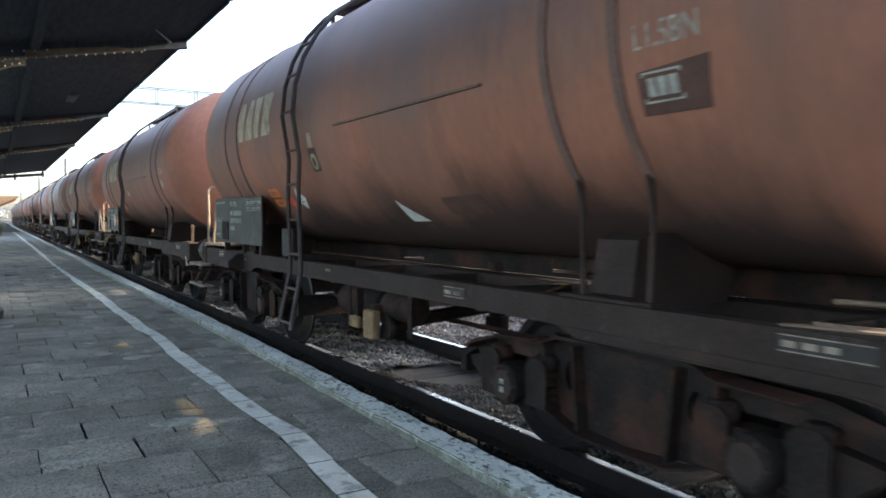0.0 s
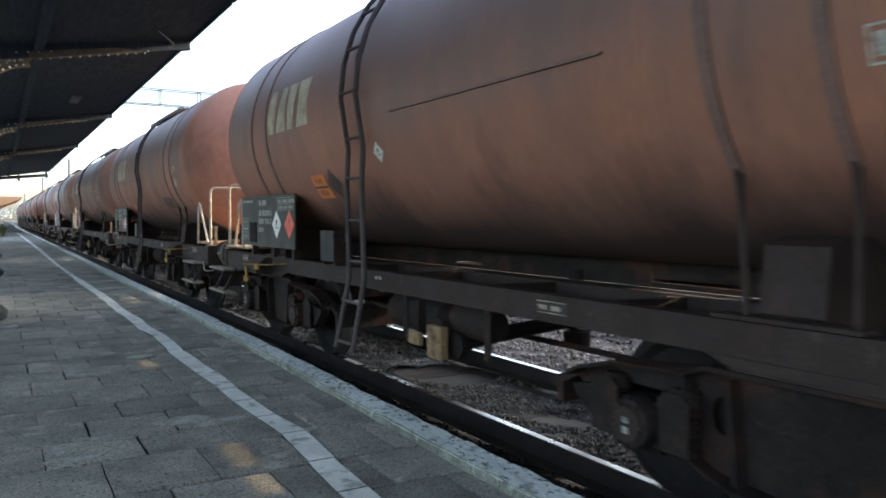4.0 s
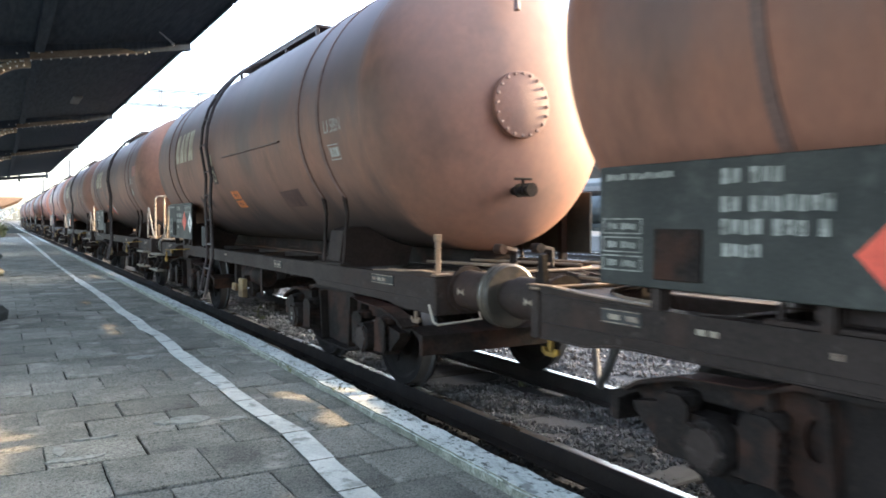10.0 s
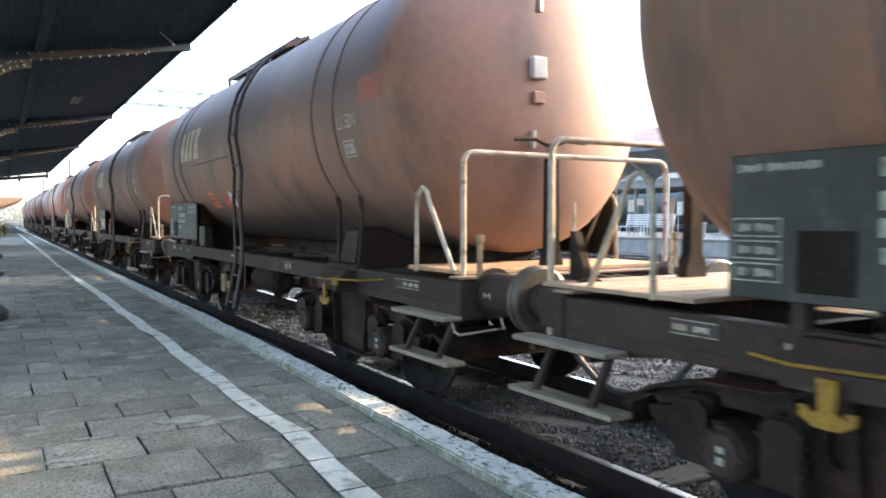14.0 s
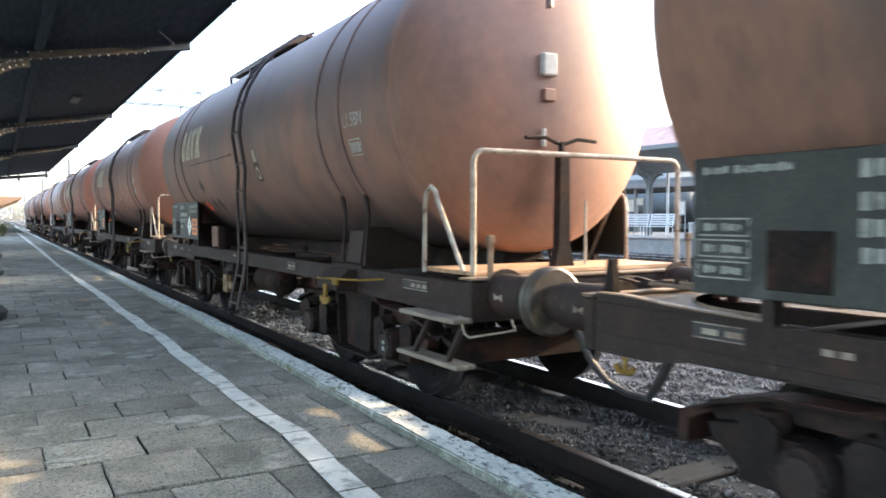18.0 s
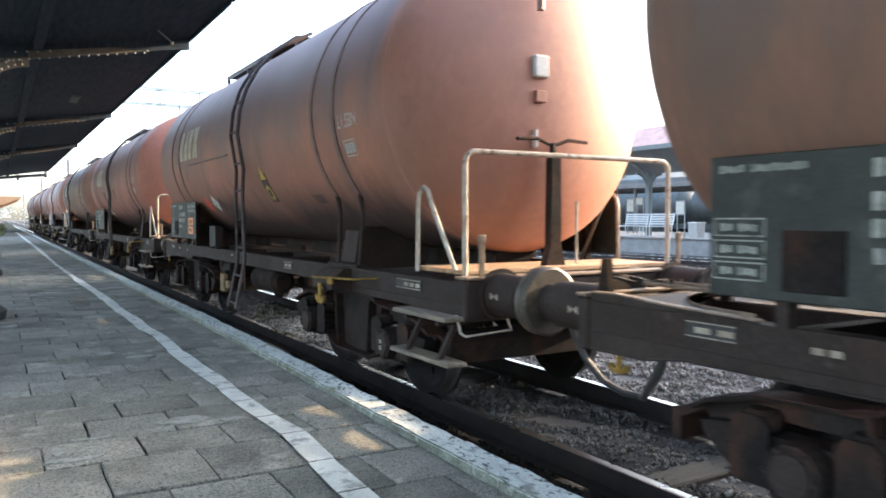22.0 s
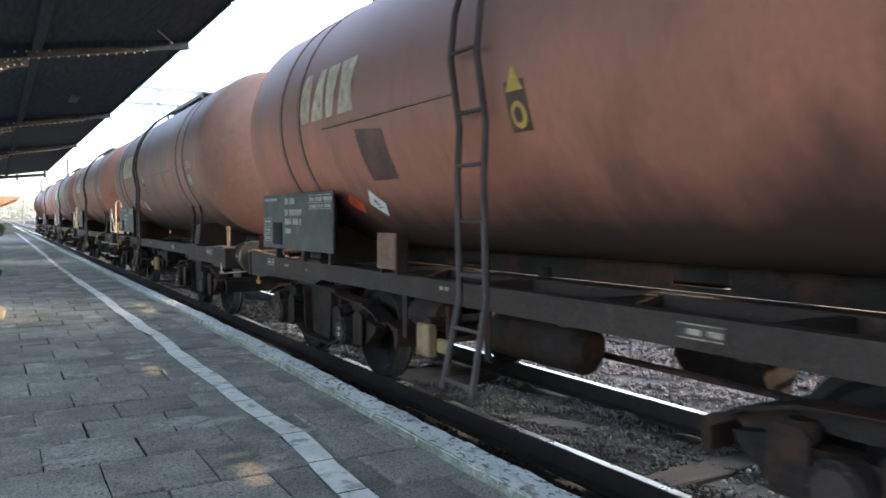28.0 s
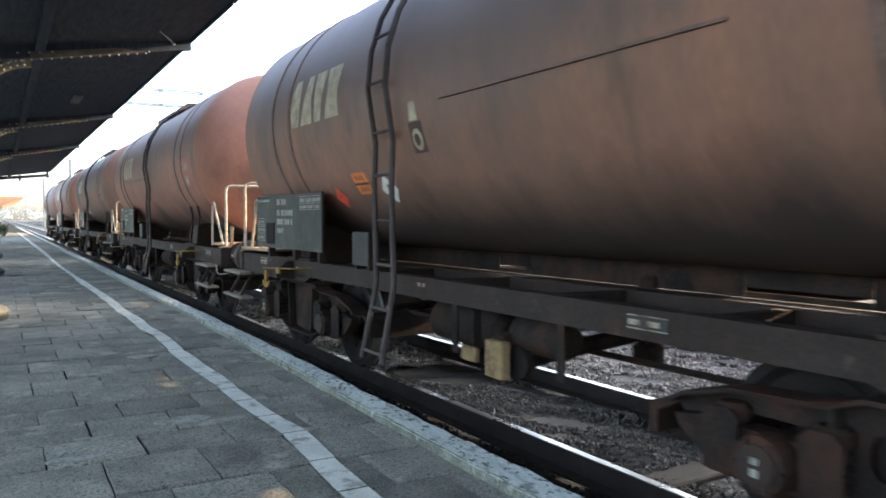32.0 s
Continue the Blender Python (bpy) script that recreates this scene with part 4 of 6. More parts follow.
def gantry():
    g = empty("catenary_gantry", "grey lattice catenary gantry spanning the tracks", "gantry")
    g.location.y = 42.5
    x0, x1, z0, z1 = 1.47, 19.74, 7.55, 8.36
    for z in (z0, z1):
        for dy in (-0.3, 0.3):
            bm = B(); box(bm, x0, x1, dy - 0.03, dy + 0.03, z - 0.03, z + 0.03); part("chord", bm, M_MAST, g)
    n = 9
    for i in range(n + 1):
        x = x0 + (x1 - x0) * i / n
        bm = B()
        for dy in (-0.3, 0.3): box(bm, x - 0.03, x + 0.03, dy - 0.028, dy + 0.028, z0, z1)
        if i < n:
            for dy in (-0.3, 0.3): tube(bm, [(x, dy, z0), (x + (x1 - x0) / n, dy, z1)], 0.012, 4)
        part("brace", bm, M_MAST, g)
    for x in (x1,):
        bm = B(); box(bm, x - 0.16, x + 0.16, -0.3, 0.3, -0.25, z1 + 0.2, 0.02); part("mast", bm, M_MAST, g)
    for tx in (TX, *TRACKS):
        bm = B(); box(bm, tx - 0.03, tx + 0.03, -0.03, 0.03, 6.6, z0); tube(bm, [(tx, 0, 6.6), (tx - 0.5, 0, 6.2), (tx + 0.2, 0, 5.9)], 0.02, 5)
        part("dropper", bm, M_MAST, g)
gantry()

def distance():
    """What closes the view down the line: a further shed roof, masts, a pale wood."""
    ob = empty("platform_shed", "sunlit orange timber soffit of a platform shed", "shed")
    ob.location = (0, 62, PZ)
    bm = B(); prism(bm, [(-4, 2.15), (0.2, 2.0), (1.45, 2.55), (1.45, 2.63), (-4, 2.66)], "y", -3, 14); part("roof", bm, M_SHED, ob)
    bm = B(); box(bm, -0.8, -0.6, 0, 0.2, 0, 2.2); part("post", bm, M_IRON, ob)
    bench = empty("platform_bench", "dark platform bench under the canopy", "bench")
    bench.location = (-0.35, 37.5, PZ)
    bm = B(); box(bm, -0.25, 0.42, -0.8, 0.8, 0.40, 0.46, 0.01); part("seat", bm, M_IRON, bench)
    for y in (-0.7, 0.7):
        bm = B(); box(bm, -0.2, 0.38, y - 0.04, y + 0.04, 0, 0.40); part("leg", bm, M_IRON, bench)
    for i, (x, y) in enumerate(((7.0, 95), (6.4, 140), (11.5, 110), (10.5, 180), (6.2, 230))):
        mast = empty("catenary_mast", "slim grey catenary mast beside the line", "mast", "catenary masts")
        mast.location = (x, y, -0.2)
        bm = B(); box(bm, -0.13, 0.13, -0.13, 0.13, 0, 8.4, 0.01); part("pole", bm, M_FARPOST, mast)
        bm = B(); tube(bm, [(0, 0, 7.0), (-2.6, 0, 7.5)], 0.035, 5); tube(bm, [(0, 0, 6.2), (-2.6, 0, 6.4)], 0.03, 5); part("arm", bm, M_FARPOST, mast)
    rng = random.Random(9)
    bm = B()
    for i in range(420):
        x, y = rng.uniform(-160, 420), rng.uniform(480, 560)
        h, w = rng.uniform(4, 11), rng.uniform(2.5, 6)
        for _ in range(26):
            u, v = rng.gauss(0, 0.42) * w, rng.uniform(0.1, 1) ** 0.8 * h
            c = Vector((x + u * (1.15 - v / h * 0.6), y + rng.uniform(-2, 2), v))
            q = [bm.verts.new(c + Vector((rng.uniform(-1, 1), rng.uniform(-0.5, 0.5), rng.uniform(-0.8, 0.8)))) for _ in range(4)]
            bm.faces.new(q[:3]); bm.faces.new(q[1:])
    tagged(part("far_wood", bm, M_HAZE), "pale hazy line of far trees", "trees", kind="stuff")
    bm = B()
    for i in range(14):
        x = 24 + i * 16 + rng.uniform(-4, 4); box(bm, x, x + rng.uniform(8, 14), 380, 392, -0.2, rng.uniform(4, 8))
    tagged(part("far_buildings", bm, M_FARCONC), "far pale buildings beyond the tracks", "buildings", kind="stuff")
distance()

def bare_tree(x, y, h, seed):
    rng = random.Random(seed)
    tree = empty("tree", "bare twiggy tree rising behind the far canopy", "tree", "trees")
    tree.location = (x, y, 0)
    bm = B(); tips = []
    tube(bm, [(0, 0, 0), (0.1, 0, h * 0.35), (0.0, 0.1, h * 0.55)], [0.28, 0.2, 0.14], 7)
    part("trunk", bm, M_TWIG, tree)
    for i in range(26):
        a, z0 = rng.uniform(0, math.tau), h * rng.uniform(0.35, 0.6)
        l = h * rng.uniform(0.22, 0.42)
        p1 = Vector((math.cos(a) * l * 0.4, math.sin(a) * l * 0.4, z0 + l * 0.55)); p2 = p1 + Vector((math.cos(a + 0.3) * l * 0.3, math.sin(a + 0.3) * l * 0.3, l * 0.6))
        bm = B(); tube(bm, [(0, 0, z0), p1, p2], [0.07, 0.04, 0.015], 5); tips += [p1, p2, (p1 + p2) / 2]
        part("limb", bm, M_TWIG, tree)
    bm = B()
    for p in tips:
        for _ in range(14):
            d = Vector((rng.gauss(0, 1), rng.gauss(0, 1), rng.gauss(0.5, 0.8))).normalized() * rng.uniform(0.4, 1.3)
            q = p + d * 0.5 + Vector((rng.uniform(-.2, .2), rng.uniform(-.2, .2), 0))
            tube(bm, [p, q, p + d], [0.014, 0.01, 0.005], 3, False)
            for _ in range(2):
                c = p + d * rng.uniform(0.4, 1); s = rng.uniform(0.04, 0.09)
                v = [bm.verts.new(c + Vector((rng.uniform(-s, s), rng.uniform(-s, s), rng.uniform(-s, s)))) for _ in range(3)]
                bm.faces.new(v)
    part("crown", bm, M_TWIG, tree)
for x, y, h, s in ((76, 43, 15.5, 1), (82, 40, 14.0, 2), (92, 46, 16.5, 3)): bare_tree(x, y, h, s)

# ---------------------------------------------------------------- tank wagon
TR, TZ, TY, DISH = 1.33, 2.55, 4.70, 0.47
TE = {-1: TY, 1: TY - 0.10}        # the plain end (+y) is a little shorter
BOGIE, WB, WR = 3.45, 0.90, 0.46

def on_tank(y, z, out=0.0, side=-1):
    a = math.asin(max(-1, min(1, (z - TZ) / TR)))
    return (side * (TR + out) * math.cos(a), y, TZ + (TR + out) * math.sin(a))

def patch(bm, pts, side=-1, out=0.006, steps=6, mi=0):
    """A flat outline in (y, height along the shell) laid on the tank as a thin sheet with an edge."""
    b2 = B()
    f = b2.faces.new([b2.verts.new((p[0], p[1], 0)) for p in pts])
    zs = [p[1] for p in pts]
    for k in range(1, steps):
        c = min(zs) + (max(zs) - min(zs)) * k / steps
        bmesh.ops.bisect_plane(b2, geom=b2.verts[:] + b2.edges[:] + b2.faces[:], plane_co=(0, c, 0), plane_no=(0, 1, 0))
    vm = {}
    for v in b2.verts:
        a = (v.co.y - TZ) / TR
        vm[v] = bm.verts.new((side * (TR + out) * math.cos(a), v.co.x, TZ + (TR + out) * math.sin(a)))
    for f in b2.faces: bm.faces.new([vm[v] for v in f.verts]).material_index = mi
    b2.free()
    return bm

def rect(y0, y1, z0, z1): return [(y0, z0), (y1, z0), (y1, z1), (y0, z1)]
def diamond(y, z, s): return [(y - s, z), (y, z - s), (y + s, z), (y, z + s)]

def lettering(text, size, mat):
    cu = bpy.data.curves.new("lettering", "FONT")
    cu.body, cu.size = text, size
    tmp = bpy.data.objects.new("lettering", cu)
    scene.collection.objects.link(tmp)
    me = bpy.data.meshes.new_from_object(tmp.evaluated_get(bpy.context.evaluated_depsgraph_get()))
    bpy.data.objects.remove(tmp)
    me.materials.append(mat)
    return me

def wagon():
    w = empty("tank_wagon", "oxide red four-axle tank wagon with grimy running gear", "tank wagon", "tank wagons of the train")
    # tank shell
    prof = []
    for s in (-1, 1):
        ring = [(s * (TE[s] + DISH * max(0, 1 - q ** 2.3) ** 0.55), TR * q) for q in (0, .15, .3, .45, .6, .72, .82, .9, .95, .985, 1.0)]
        if s < 0: prof += ring; prof += [(y, TR) for y in (-3.4, -1.2, 1.2, 3.4)]
        else: prof += ring[::-1]
    bm = B(); lathe(bm, prof, (0, 0, TZ), "y", 72)
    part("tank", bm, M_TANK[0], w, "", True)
    for y in (-TE[-1] + 0.02, TE[1] - 0.02):                      # weld seams where the ends join
        bm = B(); lathe(bm, [(y - 0.012, TR - 0.002), (y - 0.006, TR + 0.003), (y + 0.006, TR + 0.003), (y + 0.012, TR - 0.002)], (0, 0, TZ), "y", 72)
        part("seam", bm, M_TANK[0], w)
    for y in (-3.64, -3.10, 3.08, 3.63):                   # straps over the shell, tied straight down to the frame
        bm = B()
        arcs = arc(0, TZ, TR - 0.002, -38, 218, 56), arc(0, TZ, TR + 0.012, -38, 218, 56)
        prism(bm, arcs[0] + arcs[1][::-1], "y", y - 0.033, y + 0.033)
        part("strap", bm, M_SEAM, w, "grimy tank strap")
        for s in (-1, 1):
            a = radians(-38)
            top = Vector((s * (TR + 0.006) * math.cos(a), y, TZ + (TR + 0.006) * math.sin(a)))
            lean = 0.04 if abs(y) > 3.4 else 0.08
            low = Vector((s * 1.085, y + math.copysign(lean, y), 1.06))
            mid = top + Vector((s * -0.03, 0, -0.16))
            bm = B(); tube(bm, [top + Vector((0, 0, 0.06)), top, mid, low], [0.024, 0.024, 0.018, 0.018], 6); part("strap_tie", bm, M_SADDLE, w, "grimy rod tying the strap to the frame", True)
    for y in (-3.37, 3.36):
        for s in (-1, 1):                                  # saddles: plates closing the belly down to the frame
            bm = B()
            pts = [(s * (TR + 0.012) * math.cos(radians(a)), TZ + (TR + 0.012) * math.sin(radians(a))) for a in range(-80, -50, 8)]
            prism(bm, pts + [(s * 0.90, 1.44), (s * 1.02, 1.40), (s * 1.06, 1.10), (s * 0.98, 1.035), (s * 0.30, 1.035)], "y", y - 0.16, y + 0.16)
            part("saddle", bm, M_SADDLE, w)
            bm = B(); box(bm, min(s * 1.02, s * 1.135), max(s * 1.02, s * 1.135), y - 0.36, y + 0.36, 1.062, 1.085, 0.004); part("saddle_foot", bm, M_FRAME, w)
    # drip strip on each flank
    for s in (-1, 1):
        bm = B(); x, _, z = on_tank(0, 2.36, 0.0, s)
        box(bm, min(x * 0.99, x + s * 0.022), max(x * 0.99, x + s * 0.022), 0.05, 2.45, z - 0.008, z + 0.008)
        part("drip_strip", bm, M_SEAM, w, "thin dark drip strip")
    # added web between belly and centre sill: blocks low sun, its windows let streaks on to the dusty sill
    for a, b in ((-4.35, -1.1), (-0.62, 1.55), (2.35, 4.35)):
        bm = B(); box(bm, -0.006, 0.006, a + 0.002, b - 0.002, 1.034, 1.225); part("belly_web", bm, M_STEEL, w)
    for a, b in ((-1.1, -0.62), (1.55, 2.35)):
        for z0, z1 in ((1.034, 1.072), (1.098, 1.225)):
            bm = B(); box(bm, -0.006, 0.006, a + 0.002, b - 0.002, z0, z1); part("belly_web", bm, M_STEEL, w)
    # underframe
    for s in (-1, 1):
        bm = B()
        prism(bm, [(s * 1.14, 0.895), (s * 1.14, 1.06), (s * 1.03, 1.06), (s * 1.03, 1.035), (s * 1.115, 1.035), (s * 1.115, 0.92), (s * 1.03, 0.92), (s * 1.03, 0.895)], "y", -5.52, 5.52)
        part("solebar", bm, M_FRAME, w)
        for e in (-1, 1):                                  # the frame is deeper over the bogies
            bm = B(); prism(bm, [(e * 5.52, 0.893), (e * 5.52, 0.80), (e * 5.0, 0.80), (e * 4.75, 0.838), (e * 3.12, 0.845), (e * 2.98, 0.893)], "x", s * 1.118, s * 1.14); prism(bm, [(e * 5.52, 0.798), (e * 5.52, 0.788), (e * 5.0, 0.788), (e * 4.74, 0.826), (e * 3.13, 0.833), (e * 3.11, 0.843), (e * 4.75, 0.836), (e * 5.0, 0.798)], "x", s * 1.05, s * 1.14)
            part("deep_plate", bm, M_FRAME, w)
        for y, l, up in ((-4.57 * s, 0.145, 0.04), (-4.01 * s, 0.085, 0.03), (-3.37 * s, 0.035, 0.02), (-0.51 * s, 0.08, 0.05), (1.85 * s, 0.14, 0.03)) + (((4.77 if s < 0 else 4.66) * s, 0.21, 0.035 if s < 0 else 0.045),):
            bm = B(); box(bm, min(s * 1.142, s * 1.148), max(s * 1.142, s * 1.148), y - l, y + l, 0.915 + up, 0.995 + up)
            if l > 0.1: part("number_plate", bm, M_GREYBOX, w)
            bm = B(); n = max(2, int(l * 20))
            for k in range(n):
                if k % 4 == 3: continue
                yy = y - l * 0.9 + 1.8 * l * k / n
                box(bm, min(s * 1.149, s * 1.152), max(s * 1.149, s * 1.152), yy, yy + 1.2 * l / n, 0.94 + up, 0.968 + up)
            for zz in (0.920 + up, 0.988 + up) if l > 0.1 else (): box(bm, min(s * 1.149, s * 1.152), max(s * 1.149, s * 1.152), y - l * 0.97, y + l * 0.97, zz, zz + 0.005)
            part("marking", bm, M_PLATE, w, "small worn stencilled marks")
    bm = B(); box(bm, -0.22, 0.22, -5.5, 5.5, 0.80, 1.03, 0.01); part("centre_sill", bm, M_FRAME, w)
    for y in (-4.3, -2.0, -0.7, 0.7, 2.0, 4.3):
        bm = B(); box(bm, -1.03, 1.03, y - 0.05, y + 0.05, 0.86, 1.02); part("cross_member", bm, M_FRAME, w)
    for e in (-1, 1):
        bm = B(); box(bm, -1.16, 1.16, min(e * 5.522, e * 5.60), max(e * 5.522, e * 5.60), 0.785, 1.08, 0.012)
        part("headstock", bm, M_FRAME, w)
        bm = B(); box(bm, -1.16, 1.16, min(e * (5.44 if e < 0 else 5.53), e * 5.615), max(e * (5.44 if e < 0 else 5.53), e * 5.615), 1.083, 1.101, 0.004); part("top_plate", bm, M_IRONWORK, w, "dusty rust-brown top plate")
        for s in (-1, 1):
            buf = B()
            lathe(buf, [(e * 5.60, 0.0), (e * 5.60, 0.185), (e * 5.63, 0.185), (e * 5.63, 0.152), (e * 5.95, 0.146), (e * 5.955, 0.118), (e * 6.09, 0.118)], (s * 0.875, 0, 0.975), "y", 22)
            b = part("buffer", buf, M_FRAME, w, "dark buffer with a greasy round head", True)
            bm = B(); lathe(bm, [(e * 6.07, 0.0), (e * 6.07, 0.21), (e * 6.085, 0.228), (e * 6.12, 0.222), (e * 6.128, 0.15), (e * 6.128, 0.0)], (s * 0.875, 0, 0.975), "y", 28)
            part("head", bm, M_BUFFER, b, "worn steel buffer head", True)
            bm = B()
            for k in (-1, 1): prism(bm, [(e * 5.74, 0.975), (e * (5.74 + k * 0.042), 1.0), (e * (5.74 + k * 0.042), 0.95)], "x", s * 1.024, s * 1.028)
            part("mark", bm, M_PLATE, b, "dirty white painted buffer mark")
            bm = B()
            xi = s * (1.00 if e < 0 else 1.08); yy = e * (5.61 if e < 0 else 5.50)
            box(bm, xi - 0.022, xi + 0.022, yy - 0.010, yy + 0.010, 1.08, 1.36, 0.004); box(bm, xi - 0.028, xi + 0.028, yy - 0.022, yy + 0.016, 1.34, 1.40, 0.006)
            part("lamp_iron", bm, M_IRONWORK, w, "rust-brown lamp iron")
            bm = B(); tube(bm, [(s * 1.22, e * 5.56, 0.84), (s * 1.22, e * 5.62, 0.72), (s * 1.20, e * 5.66, 0.70), (s * 0.82, e * 5.66, 0.72), (s * 0.80, e * 5.56, 0.83)], 0.009, 7)
            if e == s: part("grab_rail", bm, M_RAILING, w, "bent pale shunter's grab rail", True)
            if s > 0: continue
            bm = B(); tube(bm, [(s * 0.30, e * 5.58, 0.86), (s * 0.30, e * 5.66, 0.80), (s * 0.28, e * 5.72, 0.66), (s * 0.24, e * 5.80, 0.48), (s * 0.17, e * 5.91, 0.33), (s * 0.08, e * 6.02, 0.255), (0.0, e * 6.126, 0.235)], 0.027, 8)
            part("brake_hose", bm, M_RUBBER, w, "sagging black brake hose", True)
            bm = B(); box(bm, s * 0.28 - 0.03, s * 0.28 + 0.03, min(e * 5.6, e * 5.7), max(e * 5.6, e * 5.7), 0.84, 0.90); part("hose_tap", bm, M_YELLOW, w, "yellow brake tap")
        bm = B(); prism(bm, [(e * 5.6, 0.95), (e * 5.92, 0.97), (e * 5.97, 1.04), (e * 5.94, 1.10), (e * 5.88, 1.05), (e * 5.84, 1.03), (e * 5.6, 1.02)], "x", -0.05, 0.05); part("draw_hook", bm, M_STEEL, w)
        bm = B()
        # link plates drawn extra deep to block low sun through the wagon gap
        for x in (-0.075, 0.075): prism(bm, [(e * 5.84, 1.10), (e * 6.02, 1.085), (e * 6.1265, 1.07), (e * 6.1265, 0.95), (e * 6.0, 0.94), (e * 5.84, 0.97)], "x", x - 0.017, x + 0.017)
        tube(bm, [(0, e * 5.98, 1.01), (0, e * 6.125, 1.0)], 0.034, 8); tube(bm, [(-0.13, e * 6.0, 1.015), (0.13, e * 6.0, 1.015)], 0.042, 8)
        if e > 0: tube(bm, [(0, 6.11, 1.0), (0.03, 6.11, 0.80), (0.03, 6.11, 0.66)], 0.02, 6); lathe(bm, [(0.60, 0.0), (0.60, 0.045), (0.68, 0.045), (0.68, 0.0)], (0.03, 6.11, 0), "z", 10)
        tube(bm, [(0.06, e * 5.66, 0.88), (0.05, e * 5.80, 0.62), (0.0, e * 5.84, 0.56), (-0.05, e * 5.80, 0.62), (-0.06, e * 5.66, 0.88)], 0.02, 7)
        part("coupling", bm, M_STEEL, w)
    # ladders on both flanks, bent round the shell to the top
    for s in (-1, 1):
        for dy in (-0.155, 0.155):
            bm = B()
            pts = [(s * 1.46, -0.55 + dy * 1.15, 0.40), (s * 1.34, -0.55 + dy, 1.0), (s * 1.36, -0.55 + dy, 1.8)]
            pts += [on_tank(-0.55 + dy, TZ + TR * math.sin(radians(a)), 0.085, s) for a in (-18, 0, 12, 24, 36, 48, 60, 72)]
            tube(bm, pts, 0.023, 6); part("ladder_stile", bm, M_LADDER, w, "blackened ladder stile", True)
        for z in (0.46, 0.80, 1.15, 1.50, 1.86, 2.22, 2.58, 2.93, 3.24, 3.50):
            if z < 2.2: p = (s * (1.34 + 0.12 * max(0, 1 - z) / 0.6 if z < 1.7 else 1.37), 0, z)
            else: p = on_tank(0, z, 0.085, s)
            bm = B(); tube(bm, [(p[0], -0.705, p[2]), (p[0], -0.395, p[2])], 0.014, 6); part("rung", bm, M_LADDER, w)
    # manway dome and a solid tread-plate walkway on legs over the crown
    bm = B(); lathe(bm, [(TZ + TR - 0.05, 0.29), (TZ + TR + 0.005, 0.29), (TZ + TR + 0.01, 0.34), (TZ + TR + 0.025, 0.34), (TZ + TR + 0.035, 0.20), (TZ + TR + 0.036, 0.0)], (0, 0.35, 0), "z", 20); part("manway", bm, M_SEAM, w, "", True)
    top = TZ + TR + 0.04
    for x0, x1, y0, y1 in ((-0.51, 0.51, -0.40, 0.745), (-0.51, 0.51, 0.75, 1.905), (-0.51, 0.51, 1.91, 3.10)):
        bm = B(); box(bm, x0, x1, y0, y1, top, top + 0.03, 0.004); part("walkway_plate", bm, M_LADDER, w, "grimy steel walkway plate")
    for x in (-0.51, 0.51):
        bm = B(); box(bm, min(x, x * 0.985), max(x, x * 0.985), -0.40, 3.10, top - 0.045, top - 0.002, 0.003); part("walkway_edge", bm, M_LADDER, w)
    for y in (-0.36, 0.75, 1.9, 3.06):
        for x in (-0.485, 0.485):
            bm = B(); box(bm, x - 0.02, x + 0.02, y - 0.025, y + 0.025, TZ + math.sqrt(TR * TR - x * x) - 0.03, top - 0.003, 0.004); part("walkway_leg", bm, M_LADDER, w)
    # platform end (-y): boards, railings, brake column, steps
    for k in range(6):
        y = -5.46 + k * 0.14
        bm = B(); box(bm, -1.06, 1.06, y, y + 0.132, 1.105, 1.138, 0.004); part("board", bm, M_WOOD, w, "worn brown platform board")
    bm = B()
    pts = [(-1.04, -5.45, 0.80), (-1.04, -5.45, 1.92)] + [(-1.04 + 0.09 * (1 - math.cos(radians(a))), -5.45, 1.92 + 0.09 * math.sin(radians(a))) for a in (20, 45, 70, 90)]
    pts += [(-p[0], p[1], p[2]) for p in pts[::-1]]
    tube(bm, pts, 0.021, 9); part("end_railing", bm, M_RAILING, w, "pale chipped tubular end railing", True)
    for s in (-1, 1):
        bm = B()
        tube(bm, [(s * 1.095, -4.78, 1.10), (s * 1.095, -4.79, 1.62), (s * 1.095, -4.81, 1.71), (s * 1.095, -4.88, 1.765), (s * 1.095, -4.95, 1.73), (s * 1.095, -4.99, 1.65), (s * 1.06, -5.30, 1.13)], 0.018, 8)
        part("side_railing", bm, M_RAILING, w, "pale bent tubular side railing", True)
        for z, y0, y1 in ((0.80, -5.56, -4.76), (0.49, -5.60, -4.72)):
            bm = B(); box(bm, min(s * 1.19, s * 1.35), max(s * 1.19, s * 1.35), y0, y1, z, z + 0.032, 0.006); part("step", bm, M_STEP, w, "grey weathered wooden footstep")
        for y in (-5.40, -4.92):
            bm = B(); prism(bm, [(s * 1.09, 0.86), (s * 1.13, 0.86), (s * 1.33, 0.49), (s * 1.29, 0.49)], "y", y - 0.02, y + 0.02); box(bm, min(s * 1.10, s * 1.32), max(s * 1.10, s * 1.32), y - 0.02, y + 0.02, 0.76, 0.788)
            part("step_hanger", bm, M_FRAME, w)
        # pale lever rod with its yellow handle, in mirrored order on the two flanks
        def ly(y): return y if s < 0 else -7.25 - y
        def span(a, b): return min(ly(a), ly(b)), max(ly(a), ly(b))
        bm = B(); tube(bm, [(s * 1.15, ly(-4.34), 1.0), (s * 1.34, ly(-4.24), 0.99), (s * 1.365, ly(-3.33), 0.955), (s * 1.16, ly(-3.0), 0.93)], 0.009, 6); part("lever_rod", bm, M_YELLOW, w, "thin yellow lever rod")
